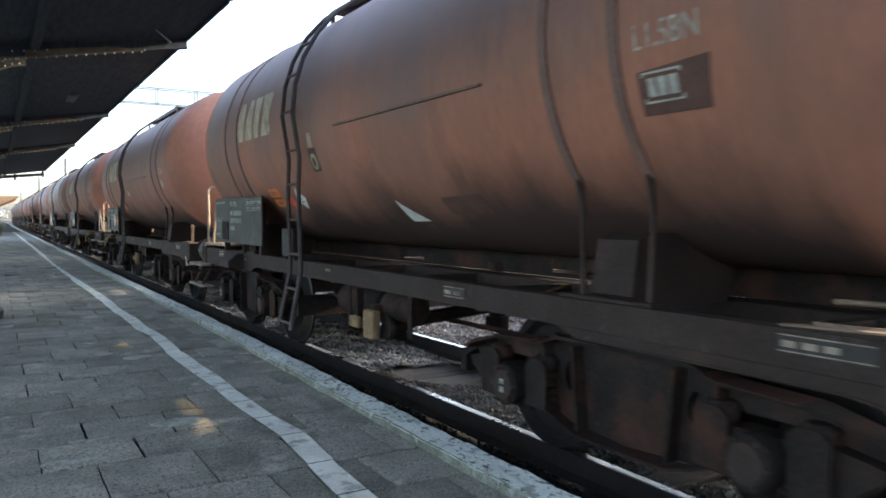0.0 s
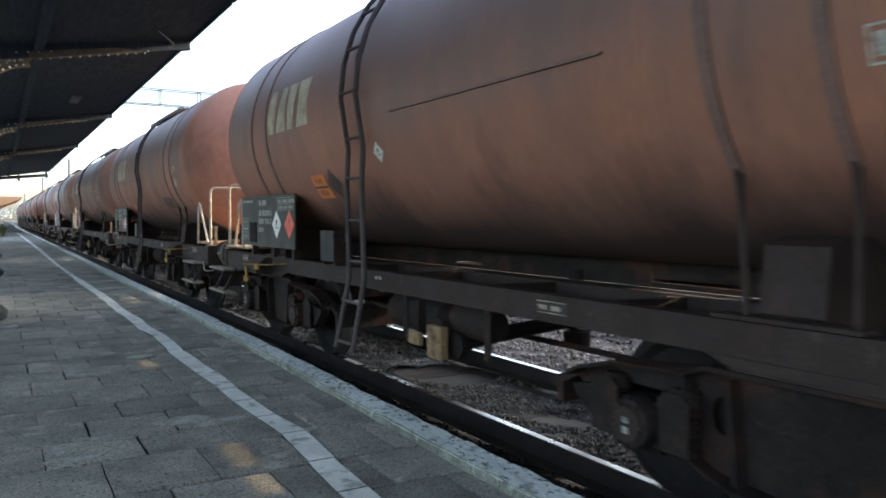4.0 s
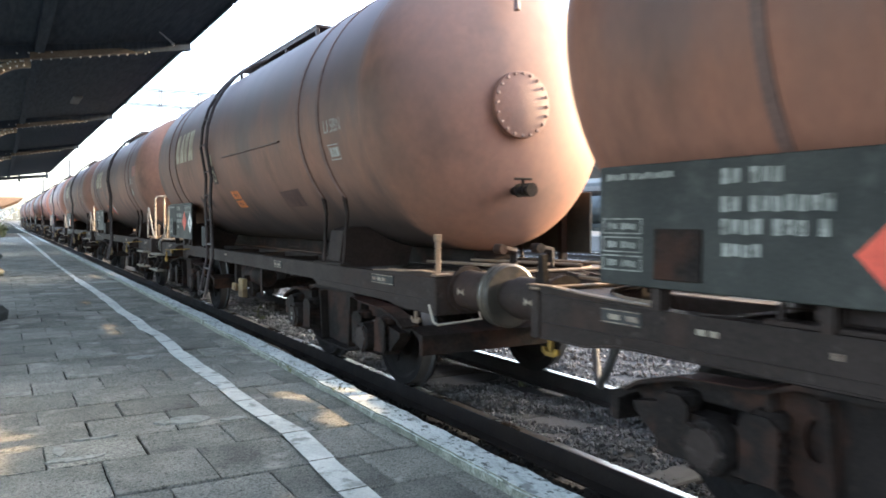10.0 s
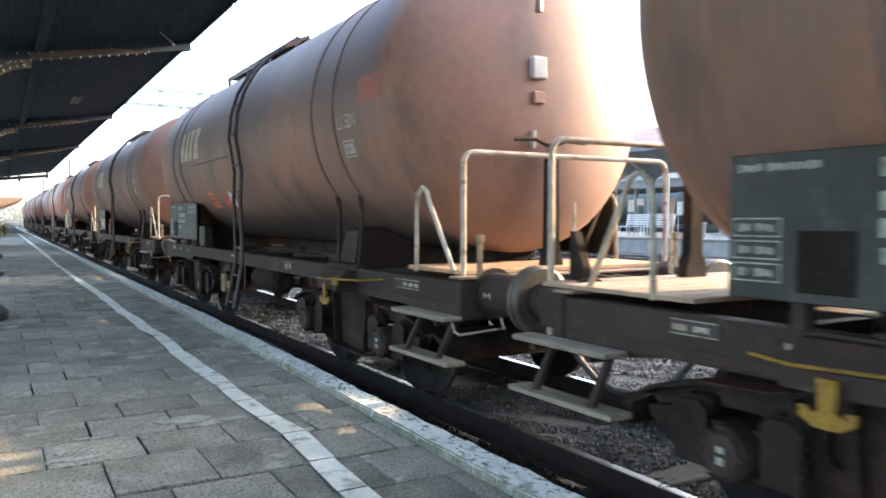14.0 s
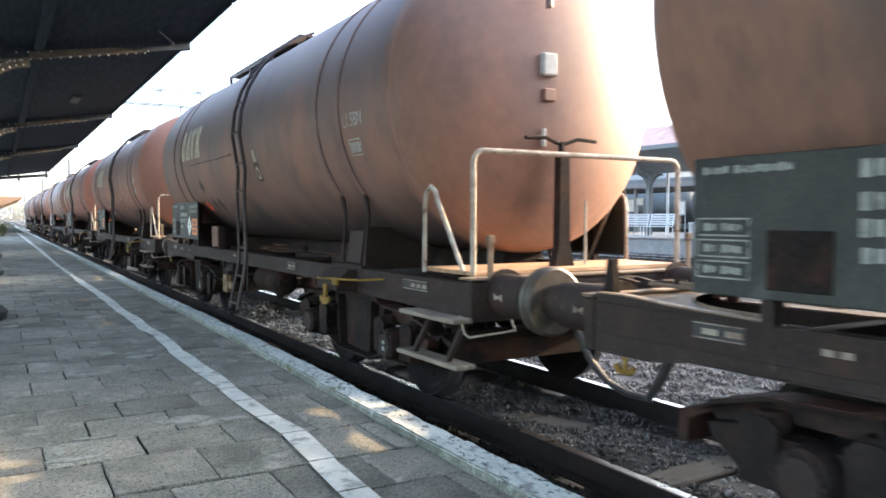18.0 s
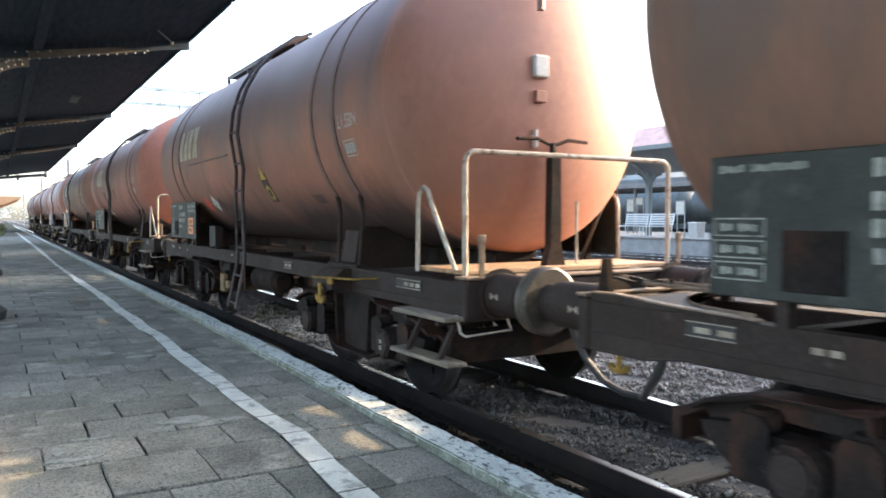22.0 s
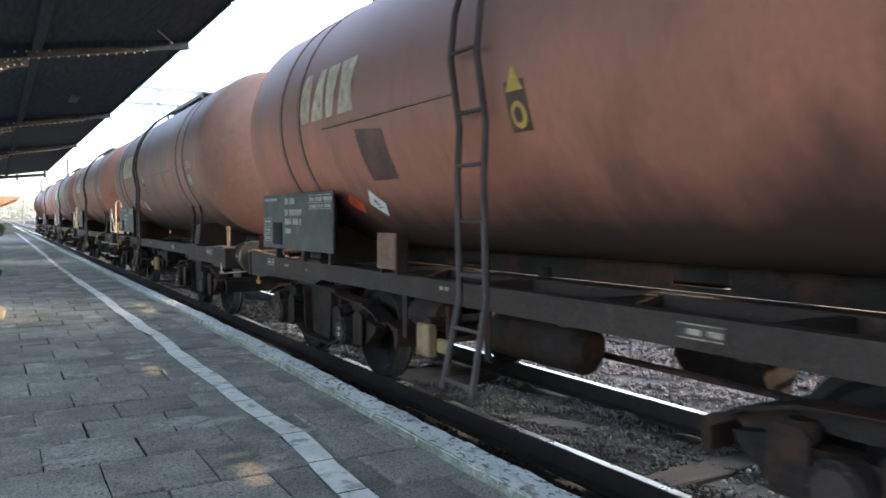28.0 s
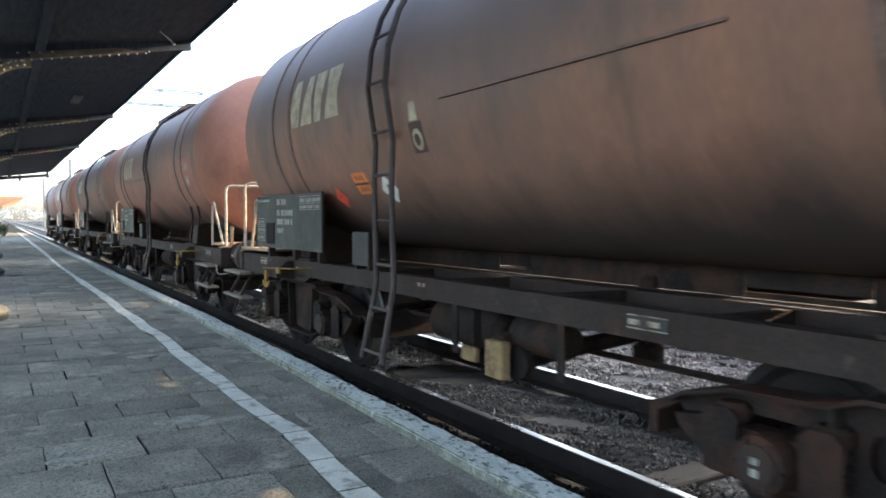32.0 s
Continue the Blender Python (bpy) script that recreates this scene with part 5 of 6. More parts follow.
        bm = B(); prism(bm, [(s * 1.14, 1.045), (s * 1.14, 0.84), (s * 1.34, 0.86), (s * 1.34, 0.945), (s * 1.22, 1.045)], "y", *span(-3.75, -3.27)); part("lever_bracket", bm, M_FRAME, w, "dark box bracket of the brake lever")
        bm = B(); prism(bm, [(ly(y), z) for y, z in ((-3.61, 0.91), (-3.53, 0.91), (-3.54, 0.79), (-3.50, 0.775), (-3.49, 0.80), (-3.46, 0.80), (-3.46, 0.76), (-3.52, 0.725), (-3.62, 0.725), (-3.68, 0.76), (-3.68, 0.80), (-3.65, 0.80), (-3.64, 0.775), (-3.60, 0.79))], "x", s * 1.37, s * 1.39)
        if s > 0: bmesh.ops.translate(bm, verts=bm.verts, vec=(0, -0.07, 0.02))
        part("lever_handle", bm, M_YELLOW, w, "dirty yellow brake lever handle")
        bm = B(); box(bm, min(s * 1.342, s * 1.37), max(s * 1.342, s * 1.37), *(span(-3.92, -3.80) if s > 0 else span(-3.82, -3.70)), 0.915, 0.985, 0.006); part("lever_plate", bm, M_YELLOW, w, "yellow lever plate")
    bm = B(); prism(bm, [(-0.11, 1.10), (0.11, 1.10), (0.055, 1.30), (0.045, 2.04), (-0.045, 2.04), (-0.055, 1.30)], "y", -5.30, -5.22); part("brake_column", bm, M_STEEL, w, "dark handbrake column")
    bm = B(); tube(bm, [(-0.36, -5.25, 2.15), (-0.16, -5.25, 2.16), (-0.04, -5.25, 2.12), (0.04, -5.25, 2.12), (0.16, -5.25, 2.16), (0.36, -5.25, 2.15)], 0.016, 7); tube(bm, [(0, -5.25, 2.02), (0, -5.25, 2.13)], 0.025, 7); part("brake_handle", bm, M_STEEL, w, "bent black handbrake bar", True)
    bm = B(); tube(bm, [(0.10, -5.35, 1.15), (0.10, -5.35, 1.66)], 0.012, 7); part("brake_rod", bm, M_RAILING, w, "thin pale rod")
    # plates on the platform-end dish
    bm = B(); box(bm, -0.22, -0.08, -5.215, -5.15, 2.66, 2.84, 0.012); part("lamp_plate", bm, M_LAMP, w, "white square lamp plate")
    bm = B(); box(bm, -0.20, -0.09, -5.20, -5.15, 2.46, 2.56, 0.008); part("plate_box", bm, M_TANK[2], w)
    bm = B(); box(bm, -0.20, -0.175, -5.19, -5.14, 2.10, 2.24); part("clip", bm, M_LAMP, w)
    bm = B(); tube(bm, [(-0.2, -4.95, 3.47), (-0.2, -5.16, 3.47), (-0.2, -5.23, 3.43), (-0.2, -5.25, 3.36), (-0.2, -5.25, 3.18)], 0.03, 8); part("vent_pipe", bm, M_SEAM, w, "short bent vent pipe", True)
    bm = B(); tube(bm, [(0.12, 4.80, 3.50), (0.09, 4.98, 3.53), (0.06, 5.05, 3.52), (0.04, 5.08, 3.46), (0.04, 5.085, 3.34)], 0.03, 8); part("end_vent", bm, M_SEAM, w, "short bent vent pipe", True)
    # round cover and valve on the plain end
    bm = B(); lathe(bm, [(4.96, 0.0), (4.96, 0.27), (5.07, 0.27), (5.07, 0.295), (5.115, 0.295), (5.12, 0.28), (5.125, 0.0)], (0.0, 0, 2.52), "y", 32); cover = part("end_cover", bm, M_TANK[1], w, "round bolted inspection cover", True)
    bm = B(); lathe(bm, [(5.1, 0.016), (5.127, 0.016), (5.130, 0.0)], (0, 0, 0), "y", 6); bolt = part("bolt", bm, M_SEAM, cover)
    bolt.location = (0.272, 0, 2.52)
    for k in range(1, 20):
        a = k * math.tau / 20; share(bolt, pose(0.272 * math.cos(a), 0, 2.52 + 0.272 * math.sin(a)))
    bm = B(); tube(bm, [(0.0, 4.90, 1.77), (0.0, 5.24, 1.77)], 0.036, 10); valve = part("drain_valve", bm, M_STEEL, w, "black end valve with flanges", True)
    for y in (5.08, 5.18, 5.25):
        bm = B(); lathe(bm, [(y - 0.012, 0.0), (y - 0.012, 0.062), (y + 0.012, 0.062), (y + 0.012, 0.0)], (0, 0, 1.77), "y", 14); part("flange", bm, M_STEEL, valve)
    bm = B(); tube(bm, [(0, 5.13, 1.77), (0, 5.13, 1.87)], 0.016, 6); tube(bm, [(0.09, 5.13, 1.87), (-0.09, 5.13, 1.87)], 0.012, 6); part("valve_key", bm, M_STEEL, valve)
    # curved corner plates between solebar and headstock at the plain end
    for s in (-1, 1):
        inner = [(s * (1.02 - 0.70 * (1 - math.cos(radians(q)))), 4.55 + 0.80 * math.sin(radians(q))) for q in range(0, 91, 10)]
        bm = B(); prism(bm, [(s * 1.10, 4.55), (s * 1.10, 5.50), (s * 0.30, 5.50)] + inner[::-1], "z", 1.062, 1.072); part("corner_plate", bm, M_FRAME, w)
        bm = B(); prism(bm, inner + [(x * 0.98, y + 0.012) for x, y in inner[::-1]], "z", 0.90, 1.060)
        part("corner_web", bm, M_FRAME, w)
        # lips in paler brown than the frame: their sunlit edge is painted in
        bm = B(); prism(bm, inner + [(x * 1.015, y - 0.014) for x, y in inner[::-1]], "z", 1.06, 1.088); part("corner_lip", bm, M_IRONWORK, w, "dusty brown lip of the corner plate, paled as if sunlit")
        bm = B(); prism(bm, [(5.515, 1.062), (5.515, 1.105), (5.32, 1.108), (5.18, 1.10), (5.0, 1.086), (4.45, 1.068), (4.45, 1.062)], "x", s * 1.118, s * 1.138); part("corner_cheek", bm, M_FRAME, w)
        bm = B()
        prism(bm, [(5.515, 1.107), (5.32, 1.110), (5.18, 1.102), (5.0, 1.088), (4.45, 1.070), (4.45, 1.077), (5.0, 1.096), (5.18, 1.110), (5.32, 1.118), (5.515, 1.115)], "x", s * 1.09, s * 1.146); part("cheek_lip", bm, M_IRONWORK, w, "dusty brown top flange of the frame end, paled as if sunlit")
    # pipework on the plain end's deck
    for x, z in ((-0.62, 1.15), (-0.36, 1.14), (0.0, 1.16), (0.28, 1.14), (0.5, 1.16)):
        bm = B(); tube(bm, [(x, 4.30, z - 0.04), (x, 5.5, z - 0.02)], 0.014, 6); part("deck_pipe", bm, M_IRONWORK, w, "thin rusty deck pipe")
    for x in (-0.25, 0.15):
        bm = B(); tube(bm, [(x, 5.2, 1.03), (x, 5.2, 1.24), (x + 0.12, 5.2, 1.26)], 0.04, 7); lathe(bm, [(5.15, 0), (5.15, 0.045), (5.25, 0.045), (5.25, 0)], (x + 0.14, 0, 1.26), "y", 12); part("deck_valve", bm, M_STEEL, w)
    for s in (-1, 1):
        bm = B(); box(bm, min(s * 1.10, s * 1.12), max(s * 1.10, s * 1.12), 5.18, 5.215, 0.70, 0.82, 0.005); prism(bm, [(5.125, 0.735), (5.125, 0.705), (5.16, 0.685), (5.235, 0.685), (5.27, 0.705), (5.27, 0.735), (5.25, 0.735), (5.23, 0.71), (5.165, 0.71), (5.145, 0.735)], "x", s * 1.10, s * 1.12)
        part("release_handle", bm, M_YELLOW, w, "yellow T-shaped release handle")
    # notice board at the trailing end of each flank
    for s in (-1, 1):
        def fy(y): return y if s < 0 else -y
        xb = s * 1.20
        bm = B(); box(bm, min(xb, xb - s * 0.025), max(xb, xb - s * 0.025), min(fy(2.50), fy(4.68)), max(fy(2.50), fy(4.68)), 1.175, 1.79, 0.006)
        board = part("notice_board", bm, M_BOARD, w, "black notice board with white stencilled data")
        bm = B()
        def bar(y0, y1, z0, z1):
            a, b = fy(y0), fy(y1)
            box(bm, min(xb + s * 0.001, xb + s * 0.004), max(xb + s * 0.001, xb + s * 0.004), min(a, b), max(a, b), z0, z1)
        def words(y, z0, z1, wide, groups):
            for n in groups:                       # one bar a letter, a gap between words
                for k in range(n): bar(y, y - wide * 0.74, z0 + 0.004 * (k % 2), z1 - 0.003 * (k % 3)); y -= wide
                y -= wide * 0.7
        words(4.62, 1.715, 1.75, 0.036, (4, 8))
        words(3.89, 1.672, 1.742, 0.056, (2, 3)); words(3.89, 1.548, 1.618, 0.056, (2, 7)); words(3.89, 1.448, 1.518, 0.056, (4, 3, 1)); words(3.88, 1.35, 1.41, 0.052, (4,))
        words(3.12, 1.69, 1.735, 0.046, (3, 4, 5)); words(3.12, 1.625, 1.66, 0.04, (5, 4, 4))
        for z in (1.61, 1.675, 1.75): bar(3.15, 2.54, z, z + 0.006)
        for z0 in (1.44, 1.345, 1.25):             # framed lines
            for z in (z0, z0 + 0.074): bar(4.65, 4.37, z, z + 0.007)
            for y in (4.65, 4.377): bar(y, y - 0.007, z0 + 0.007, z0 + 0.074)
            words(4.61, z0 + 0.022, z0 + 0.058, 0.036, (2, 3))
        part("board_writing", bm, M_STENCIL, board, "worn white stencilled lines")["kind"] = "stuff"
        bm = B(); a, b = fy(4.28), fy(3.99)
        box(bm, min(xb, xb + s * 0.012), max(xb, xb + s * 0.012), min(a, b), max(a, b), 1.22, 1.47, 0.004); part("card_holder", bm, M_STEEL, board, "dark card holder")
        for y in (2.66, 3.4, 4.3):
            a = fy(y); bm = B(); box(bm, min(s * 1.10, s * 1.172), max(s * 1.10, s * 1.172), a - 0.03, a + 0.03, 1.062, 1.7); part("board_bracket", bm, M_FRAME, w)
        mid = 1.32 if s < 0 else 1.53
        a, b = fy(mid - 0.17), fy(mid + 0.17)
        bm = B(); box(bm, min(s * 1.20, s * 1.22), max(s * 1.20, s * 1.22), min(a, b), max(a, b), 1.10, 1.40, 0.006); part("label_frame", bm, M_GREYBOX, w, "grey square label frame")
        for y in (mid - 0.14, mid + 0.14):
            bm = B(); box(bm, min(s * 1.10, s * 1.198), max(s * 1.10, s * 1.198), fy(y) - 0.02, fy(y) + 0.02, 1.062, 1.40); part("label_bracket", bm, M_FRAME, w)
        # gear hanging under the frame
        def gy(y): return -y
        bm = B(); lathe(bm, [(-0.5, 0), (-0.5, 0.10), (-0.44, 0.16), (0.44, 0.16), (0.5, 0.10), (0.5, 0)], (s * 0.82, gy(0.25), 0.70), "y", 18); part("air_reservoir", bm, M_STEEL, w, "dark round air reservoir", True)
        bm = B(); box(bm, min(s * 1.19, s * 1.26), max(s * 1.19, s * 1.26), gy(-0.63) - 0.10, gy(-0.63) + 0.10, 0.49, 0.735, 0.01); part("changeover_plate", bm, M_OCHRE, w, "stained ochre brake changeover plate")
        bm = B(); lathe(bm, [(-0.26, 0), (-0.26, 0.07), (-0.22, 0.125), (0.20, 0.125), (0.26, 0.09), (0.26, 0)], (s * 1.02, gy(-0.86), 0.77), "y", 18); box(bm, min(s * 1.10, s * 1.22), max(s * 1.10, s * 1.22), gy(-0.63) - 0.05, gy(-0.63) + 0.05, 0.70, 0.78, 0.01); part("brake_box", bm, M_STEEL, w, "", True)
        bm = B(); box(bm, min(s * 1.22, s * 1.265), max(s * 1.22, s * 1.265), gy(-0.33) - 0.09, gy(-0.33) + 0.09, 0.555, 0.655, 0.01); part("brake_tag", bm, M_OCHRE, w, "dull yellow brake tag")
        bm = B(); box(bm, min(s * 1.16, s * 1.225), max(s * 1.16, s * 1.225), gy(-0.33) - 0.012, gy(-0.33) + 0.012, 0.62, 0.895); part("tag_hanger", bm, M_STEEL, w)
        bm = B()
        for y in (-1.15, 0.05): box(bm, min(s * 1.12, s * 1.135), max(s * 1.12, s * 1.135), gy(y) - 0.035, gy(y) + 0.035, 0.55, 0.895)
        tube(bm, [(s * 1.10, gy(-1.13), 0.85), (s * 1.08, gy(-1.00), 0.77), (s * 1.08, gy(-0.72), 0.86)], 0.014, 6); tube(bm, [(s * 1.08, gy(-1.12), 0.74), (s * 1.08, gy(-1.0), 0.77)], 0.014, 6)
        tube(bm, [(s * 0.5, gy(-2.1), 0.62), (s * 0.5, gy(2.1), 0.60)], 0.022, 5)
        part("brake_rigging", bm, M_STEEL, w)
    bm = B(); lathe(bm, [(-0.4, 0), (-0.4, 0.17), (0.25, 0.17), (0.35, 0.10), (0.35, 0)], (0.1, -1.0, 0.62), "y", 16); part("brake_cylinder", bm, M_STEEL, w, "", True)
    bm = B(); lathe(bm, [(0.50, 0.0), (0.50, 0.11), (0.62, 0.11), (0.62, 0.08), (1.12, 0.08)], (0, 0.75, 0), "z", 14); part("bottom_outlet", bm, M_STEEL, w, "", True)
    for s in (-1, 1):
        bm = B(); tube(bm, [(0, 0.75, 0.72), (s * 0.9, 0.75, 0.64), (s * 1.12, 0.75, 0.60)], 0.06, 9); lathe(bm, [(s * 1.10, 0), (s * 1.10, 0.10), (s * 1.15, 0.10), (s * 1.15, 0)], (0, 0.75, 0.60), "x", 14); part("outlet_pipe", bm, M_STEEL, w, "", True)
    # bogies: welded side frames with flanged edges, pedestals round each axle box, coil springs, drop end beams
    half_top = [(0.0, 0.80), (0.50, 0.80), (0.66, 0.745), (1.12, 0.725), (1.40, 0.655), (1.50, 0.60)]
    half_low = [(1.42, 0.50), (1.27, 0.38), (1.17, 0.38), (1.15, 0.585), (1.08, 0.625), (0.72, 0.625), (0.65, 0.585), (0.63, 0.36), (0.50, 0.31), (0.34, 0.265), (0.0, 0.265)]
    def strip(line, thick, x0, x1):
        """A plate bent along a line of (y, z), drawn out across from x0 to x1."""
        bm = B(); up = []
        for i, (y, z) in enumerate(line):
            ya, za = line[max(i - 1, 0)]; yb2, zb2 = line[min(i + 1, len(line) - 1)]
            d = math.hypot(yb2 - ya, zb2 - za); up.append((y - (zb2 - za) / d * thick, z + (yb2 - ya) / d * thick))
        return prism(bm, list(line) + up[::-1], "x", min(x0, x1), max(x0, x1))
    for e in (-1, 1):
        yb = e * BOGIE
        bm = B(); box(bm, -0.96, 0.96, -0.20, 0.20, 0.50, 0.79, 0.03)
        bo = part("bogie", bm, M_STEEL, w, "grimy two-axle bogie frame")
        bo.location.y = yb
        for s in (-1, 1):
            bm = B()
            for q in (-1, 1):                              # each half carries one oval lightening hole
                ring = [(q * (0.47 + 0.055 * math.cos(k * math.tau / 12)), 0.575 + 0.095 * math.sin(k * math.tau / 12)) for k in range(12)]
                top = [(q * y, z) for y, z in half_top]; low = [(q * y, z) for y, z in half_low]
                prism(bm, top[:2] + [ring[3]] + ring[4:10] + [(q * 0.47, 0.298), low[-1]], "x", s * 0.985, s * 1.015)
                prism(bm, top[1:] + low[:-3] + [(q * 0.47, 0.298)] + ring[9:] + ring[:4], "x", s * 0.985, s * 1.015)
            part("side_frame", bm, M_STEEL, bo)
            # added backing plates that keep light from showing through the oval holes
            for q in (-0.47, 0.47):
                bm = B(); box(bm, min(s * 0.955, s * 0.967), max(s * 0.955, s * 0.967), q - 0.12, q + 0.12, 0.40, 0.72); part("frame_lining", bm, M_STEEL, bo)
            line = [(-y, z) for y, z in half_top[:0:-1]] + half_top
            part("top_flange", strip(line, 0.022, s * 0.95, s * 1.115), M_STEEL, bo)
            part("bottom_flange", strip([(-0.62, 0.355), (-0.50, 0.305), (-0.34, 0.26), (0.34, 0.26), (0.50, 0.305), (0.62, 0.355)], -0.02, s * 0.95, s * 1.10), M_STEEL, bo)
            for q in (-1, 1):
                part("rust_plate", strip([(q * y, z + 0.026) for y, z in ((0.60, 0.765), (0.70, 0.742), (1.10, 0.724))], q * 0.006, s * 0.98, s * 1.16), M_RUST, bo, "rust brown spring stop plate")
                bm = B()
                for y in (0.335, 0.60): prism(bm, [(q * y - 0.012, 0.285 if y < 0.5 else 0.36), (q * y + 0.012, 0.285 if y < 0.5 else 0.36), (q * (y + 0.05) + 0.012, 0.77), (q * (y + 0.05) - 0.012, 0.77)], "x", s * 1.016, s * 1.095)
                part("frame_rib", bm, M_STEEL, bo)
                bm = B(); prism(bm, [(q * 1.17, 0.385), (q * 1.27, 0.385), (q * 1.43, 0.51), (q * 1.45, 0.56), (q * 1.20, 0.60)], "x", s * 1.016, s * 1.10); part("pedestal", bm, M_STEEL, bo)
        for q in (-1, 1):                                  # end beams bent down over the outer wheels
            bm = B(); prism(bm, [(q * 1.46, 0.61), (q * 1.52, 0.61), (q * 1.70, 0.56), (q * 1.70, 0.40), (q * 1.64, 0.40), (q * 1.64, 0.52)], "x", -1.02, 1.02); part("end_beam", bm, M_STEEL, bo)
        for s in (-1, 1):
            for q in (-WB, WB):
                bm = B(); prism(bm, [(q - 0.17, 0.40), (q - 0.13, 0.31), (q + 0.13, 0.31), (q + 0.17, 0.40), (q + 0.17, 0.575), (q - 0.17, 0.575)], "x", s * 0.97, s * 1.10); box(bm, min(s * 0.98, s * 1.13), max(s * 0.98, s * 1.13), q - 0.33, q + 0.33, 0.345, 0.38, 0.008)
                lathe(bm, [(s * 1.09, 0.135), (s * 1.20, 0.130), (s * 1.205, 0.118), (s * 1.205, 0.0)], (0, q, WR), "x", 18)
                ab = part("axle_box", bm, M_STEEL, bo)
                bm = B(); lathe(bm, [(s * 1.206, 0.098), (s * 1.222, 0.094), (s * 1.224, 0.0)], (0, q, WR), "x", 16)
                for k in range(6): lathe(bm, [(s * 1.206, 0.013), (s * 1.226, 0.012), (s * 1.227, 0.0)], (0, q + 0.112 * math.cos(k * math.tau / 6), WR + 0.112 * math.sin(k * math.tau / 6)), "x", 6)
                part("cover", bm, M_FRAME, ab, "dusty round axle box cover")
                for dq in (-0.245, 0.245):
                    bm = B()
                    for k in range(5): lathe(bm, [(0.38 + k * 0.047, 0.058), (0.4035 + k * 0.047, 0.080), (0.427 + k * 0.047, 0.058)], (s * 1.05, q + dq, 0), "z", 12)
                    part("spring", bm, M_STEEL, bo, "dusty coil spring", True)
                    bm = B(); prism(bm, [(q + dq - 0.095, 0.36), (q + dq + 0.095, 0.36), (q + dq + 0.10, 0.62), (q + dq + 0.05, 0.66), (q + dq - 0.05, 0.66), (q + dq - 0.10, 0.62)], "x", s * 1.132, s * 1.146); part("spring_guard", bm, M_STEEL, bo)
                    bm = B(); lathe(bm, [(0.60, 0.0), (0.60, 0.082), (0.655, 0.082), (0.675, 0.06), (0.675, 0.0)], (s * 1.05, q + dq, 0), "z", 14); part("spring_cap", bm, M_STEEL, bo, "", True)
                side = 1 if q < 0 else -1
                bm = B(); box(bm, s * 0.75 - 0.05, s * 0.75 + 0.05, min(q + side * 0.47, q + side * 0.53), max(q + side * 0.47, q + side * 0.53), 0.30, 0.62, 0.012); tube(bm, [(s * 0.75, q + side * 0.52, 0.60), (s * 0.75, q + side * 0.56, 0.78)], 0.02, 6)
                part("brake_shoe", bm, M_STEEL, bo)
            for z0, z1 in ((0.47, 0.50), (0.415, 0.45)):
                bm = B(); box(bm, min(s * 1.206, s * 1.228), max(s * 1.206, s * 1.228), -WB - 0.018, -WB + 0.018, z0, z1); part("mark", bm, M_STENCIL, bo, "small white painted mark")
        for q in (-WB, WB):
            bm = B()
            for s in (-1, 1):
                lathe(bm, [(s * 0.68, 0.09), (s * 0.68, 0.16), (s * 0.72, 0.20), (s * 0.73, 0.36), (s * 0.68, 0.40), (s * 0.68, 0.487), (s * 0.705, 0.487)], (0, 0, 0), "x", 36)
                lathe(bm, [(s * 0.705, 0.487), (s * 0.72, WR), (s * 0.815, WR - 0.004)], (0, 0, 0), "x", 36, 1)
                lathe(bm, [(s * 0.815, WR - 0.004), (s * 0.815, 0.40), (s * 0.775, 0.36), (s * 0.765, 0.20), (s * 0.80, 0.15), (s * 0.84, 0.13), (s * 0.84, 0.08)], (0, 0, 0), "x", 36)
                for k in range(4):
                    a = k * math.tau / 4; box(bm, min(s * 0.765, s * 0.785), max(s * 0.765, s * 0.785), 0.27 * math.cos(a) - 0.03, 0.27 * math.cos(a) + 0.03, 0.27 * math.sin(a) - 0.03, 0.27 * math.sin(a) + 0.03)
            lathe(bm, [(-1.14, 0.0), (-1.14, 0.06), (-0.84, 0.07), (0.84, 0.07), (1.14, 0.06), (1.14, 0)], (0, 0, 0), "x", 16)
            ws = part("wheelset", bm, (M_WHEEL, M_TREAD), bo, "rusty wheelset with worn treads", True)
            ws.location = (0, q, WR)
    # tank code and logo shapes on both flanks
    me = lettering("L1.5BN", 0.17, M_LETTER)
    for s in (-1, 1):
        m2 = me.copy()
        for v in m2.vertices:
            y, zz = v.co.x, v.co.y
            a = (2.32 + zz - TZ) / TR
            yy = -3.74 - y * 0.78 if s < 0 else 3.76 + y * 0.78
            v.co = (s * (TR + 0.006) * math.cos(a), yy, TZ + (TR + 0.006) * math.sin(a))
        m2.update()
        o = new("tank_code", m2); o.parent = w; o["label"] = "white stencilled tank code"
        bm = B()
        def f2(y0, y1): return (min(y0, y1), max(y0, y1)) if s < 0 else (min(-y0, -y1), max(-y0, -y1))
        for y0, y1, z0, z1 in ((-4.03, -3.79, 2.20, 2.21), (-4.03, -3.79, 2.06, 2.07), (-4.03, -4.02, 2.06, 2.21), (-3.80, -3.79, 2.06, 2.21), (-4.005, -3.95, 2.09, 2.18), (-3.935, -3.88, 2.09, 2.18), (-3.865, -3.82, 2.09, 2.18)):
            patch(bm, rect(*f2(y0, y1), z0, z1), s, 0.006, 1)
        part("capacity_mark", bm, M_LETTER, w, "small framed white marks")
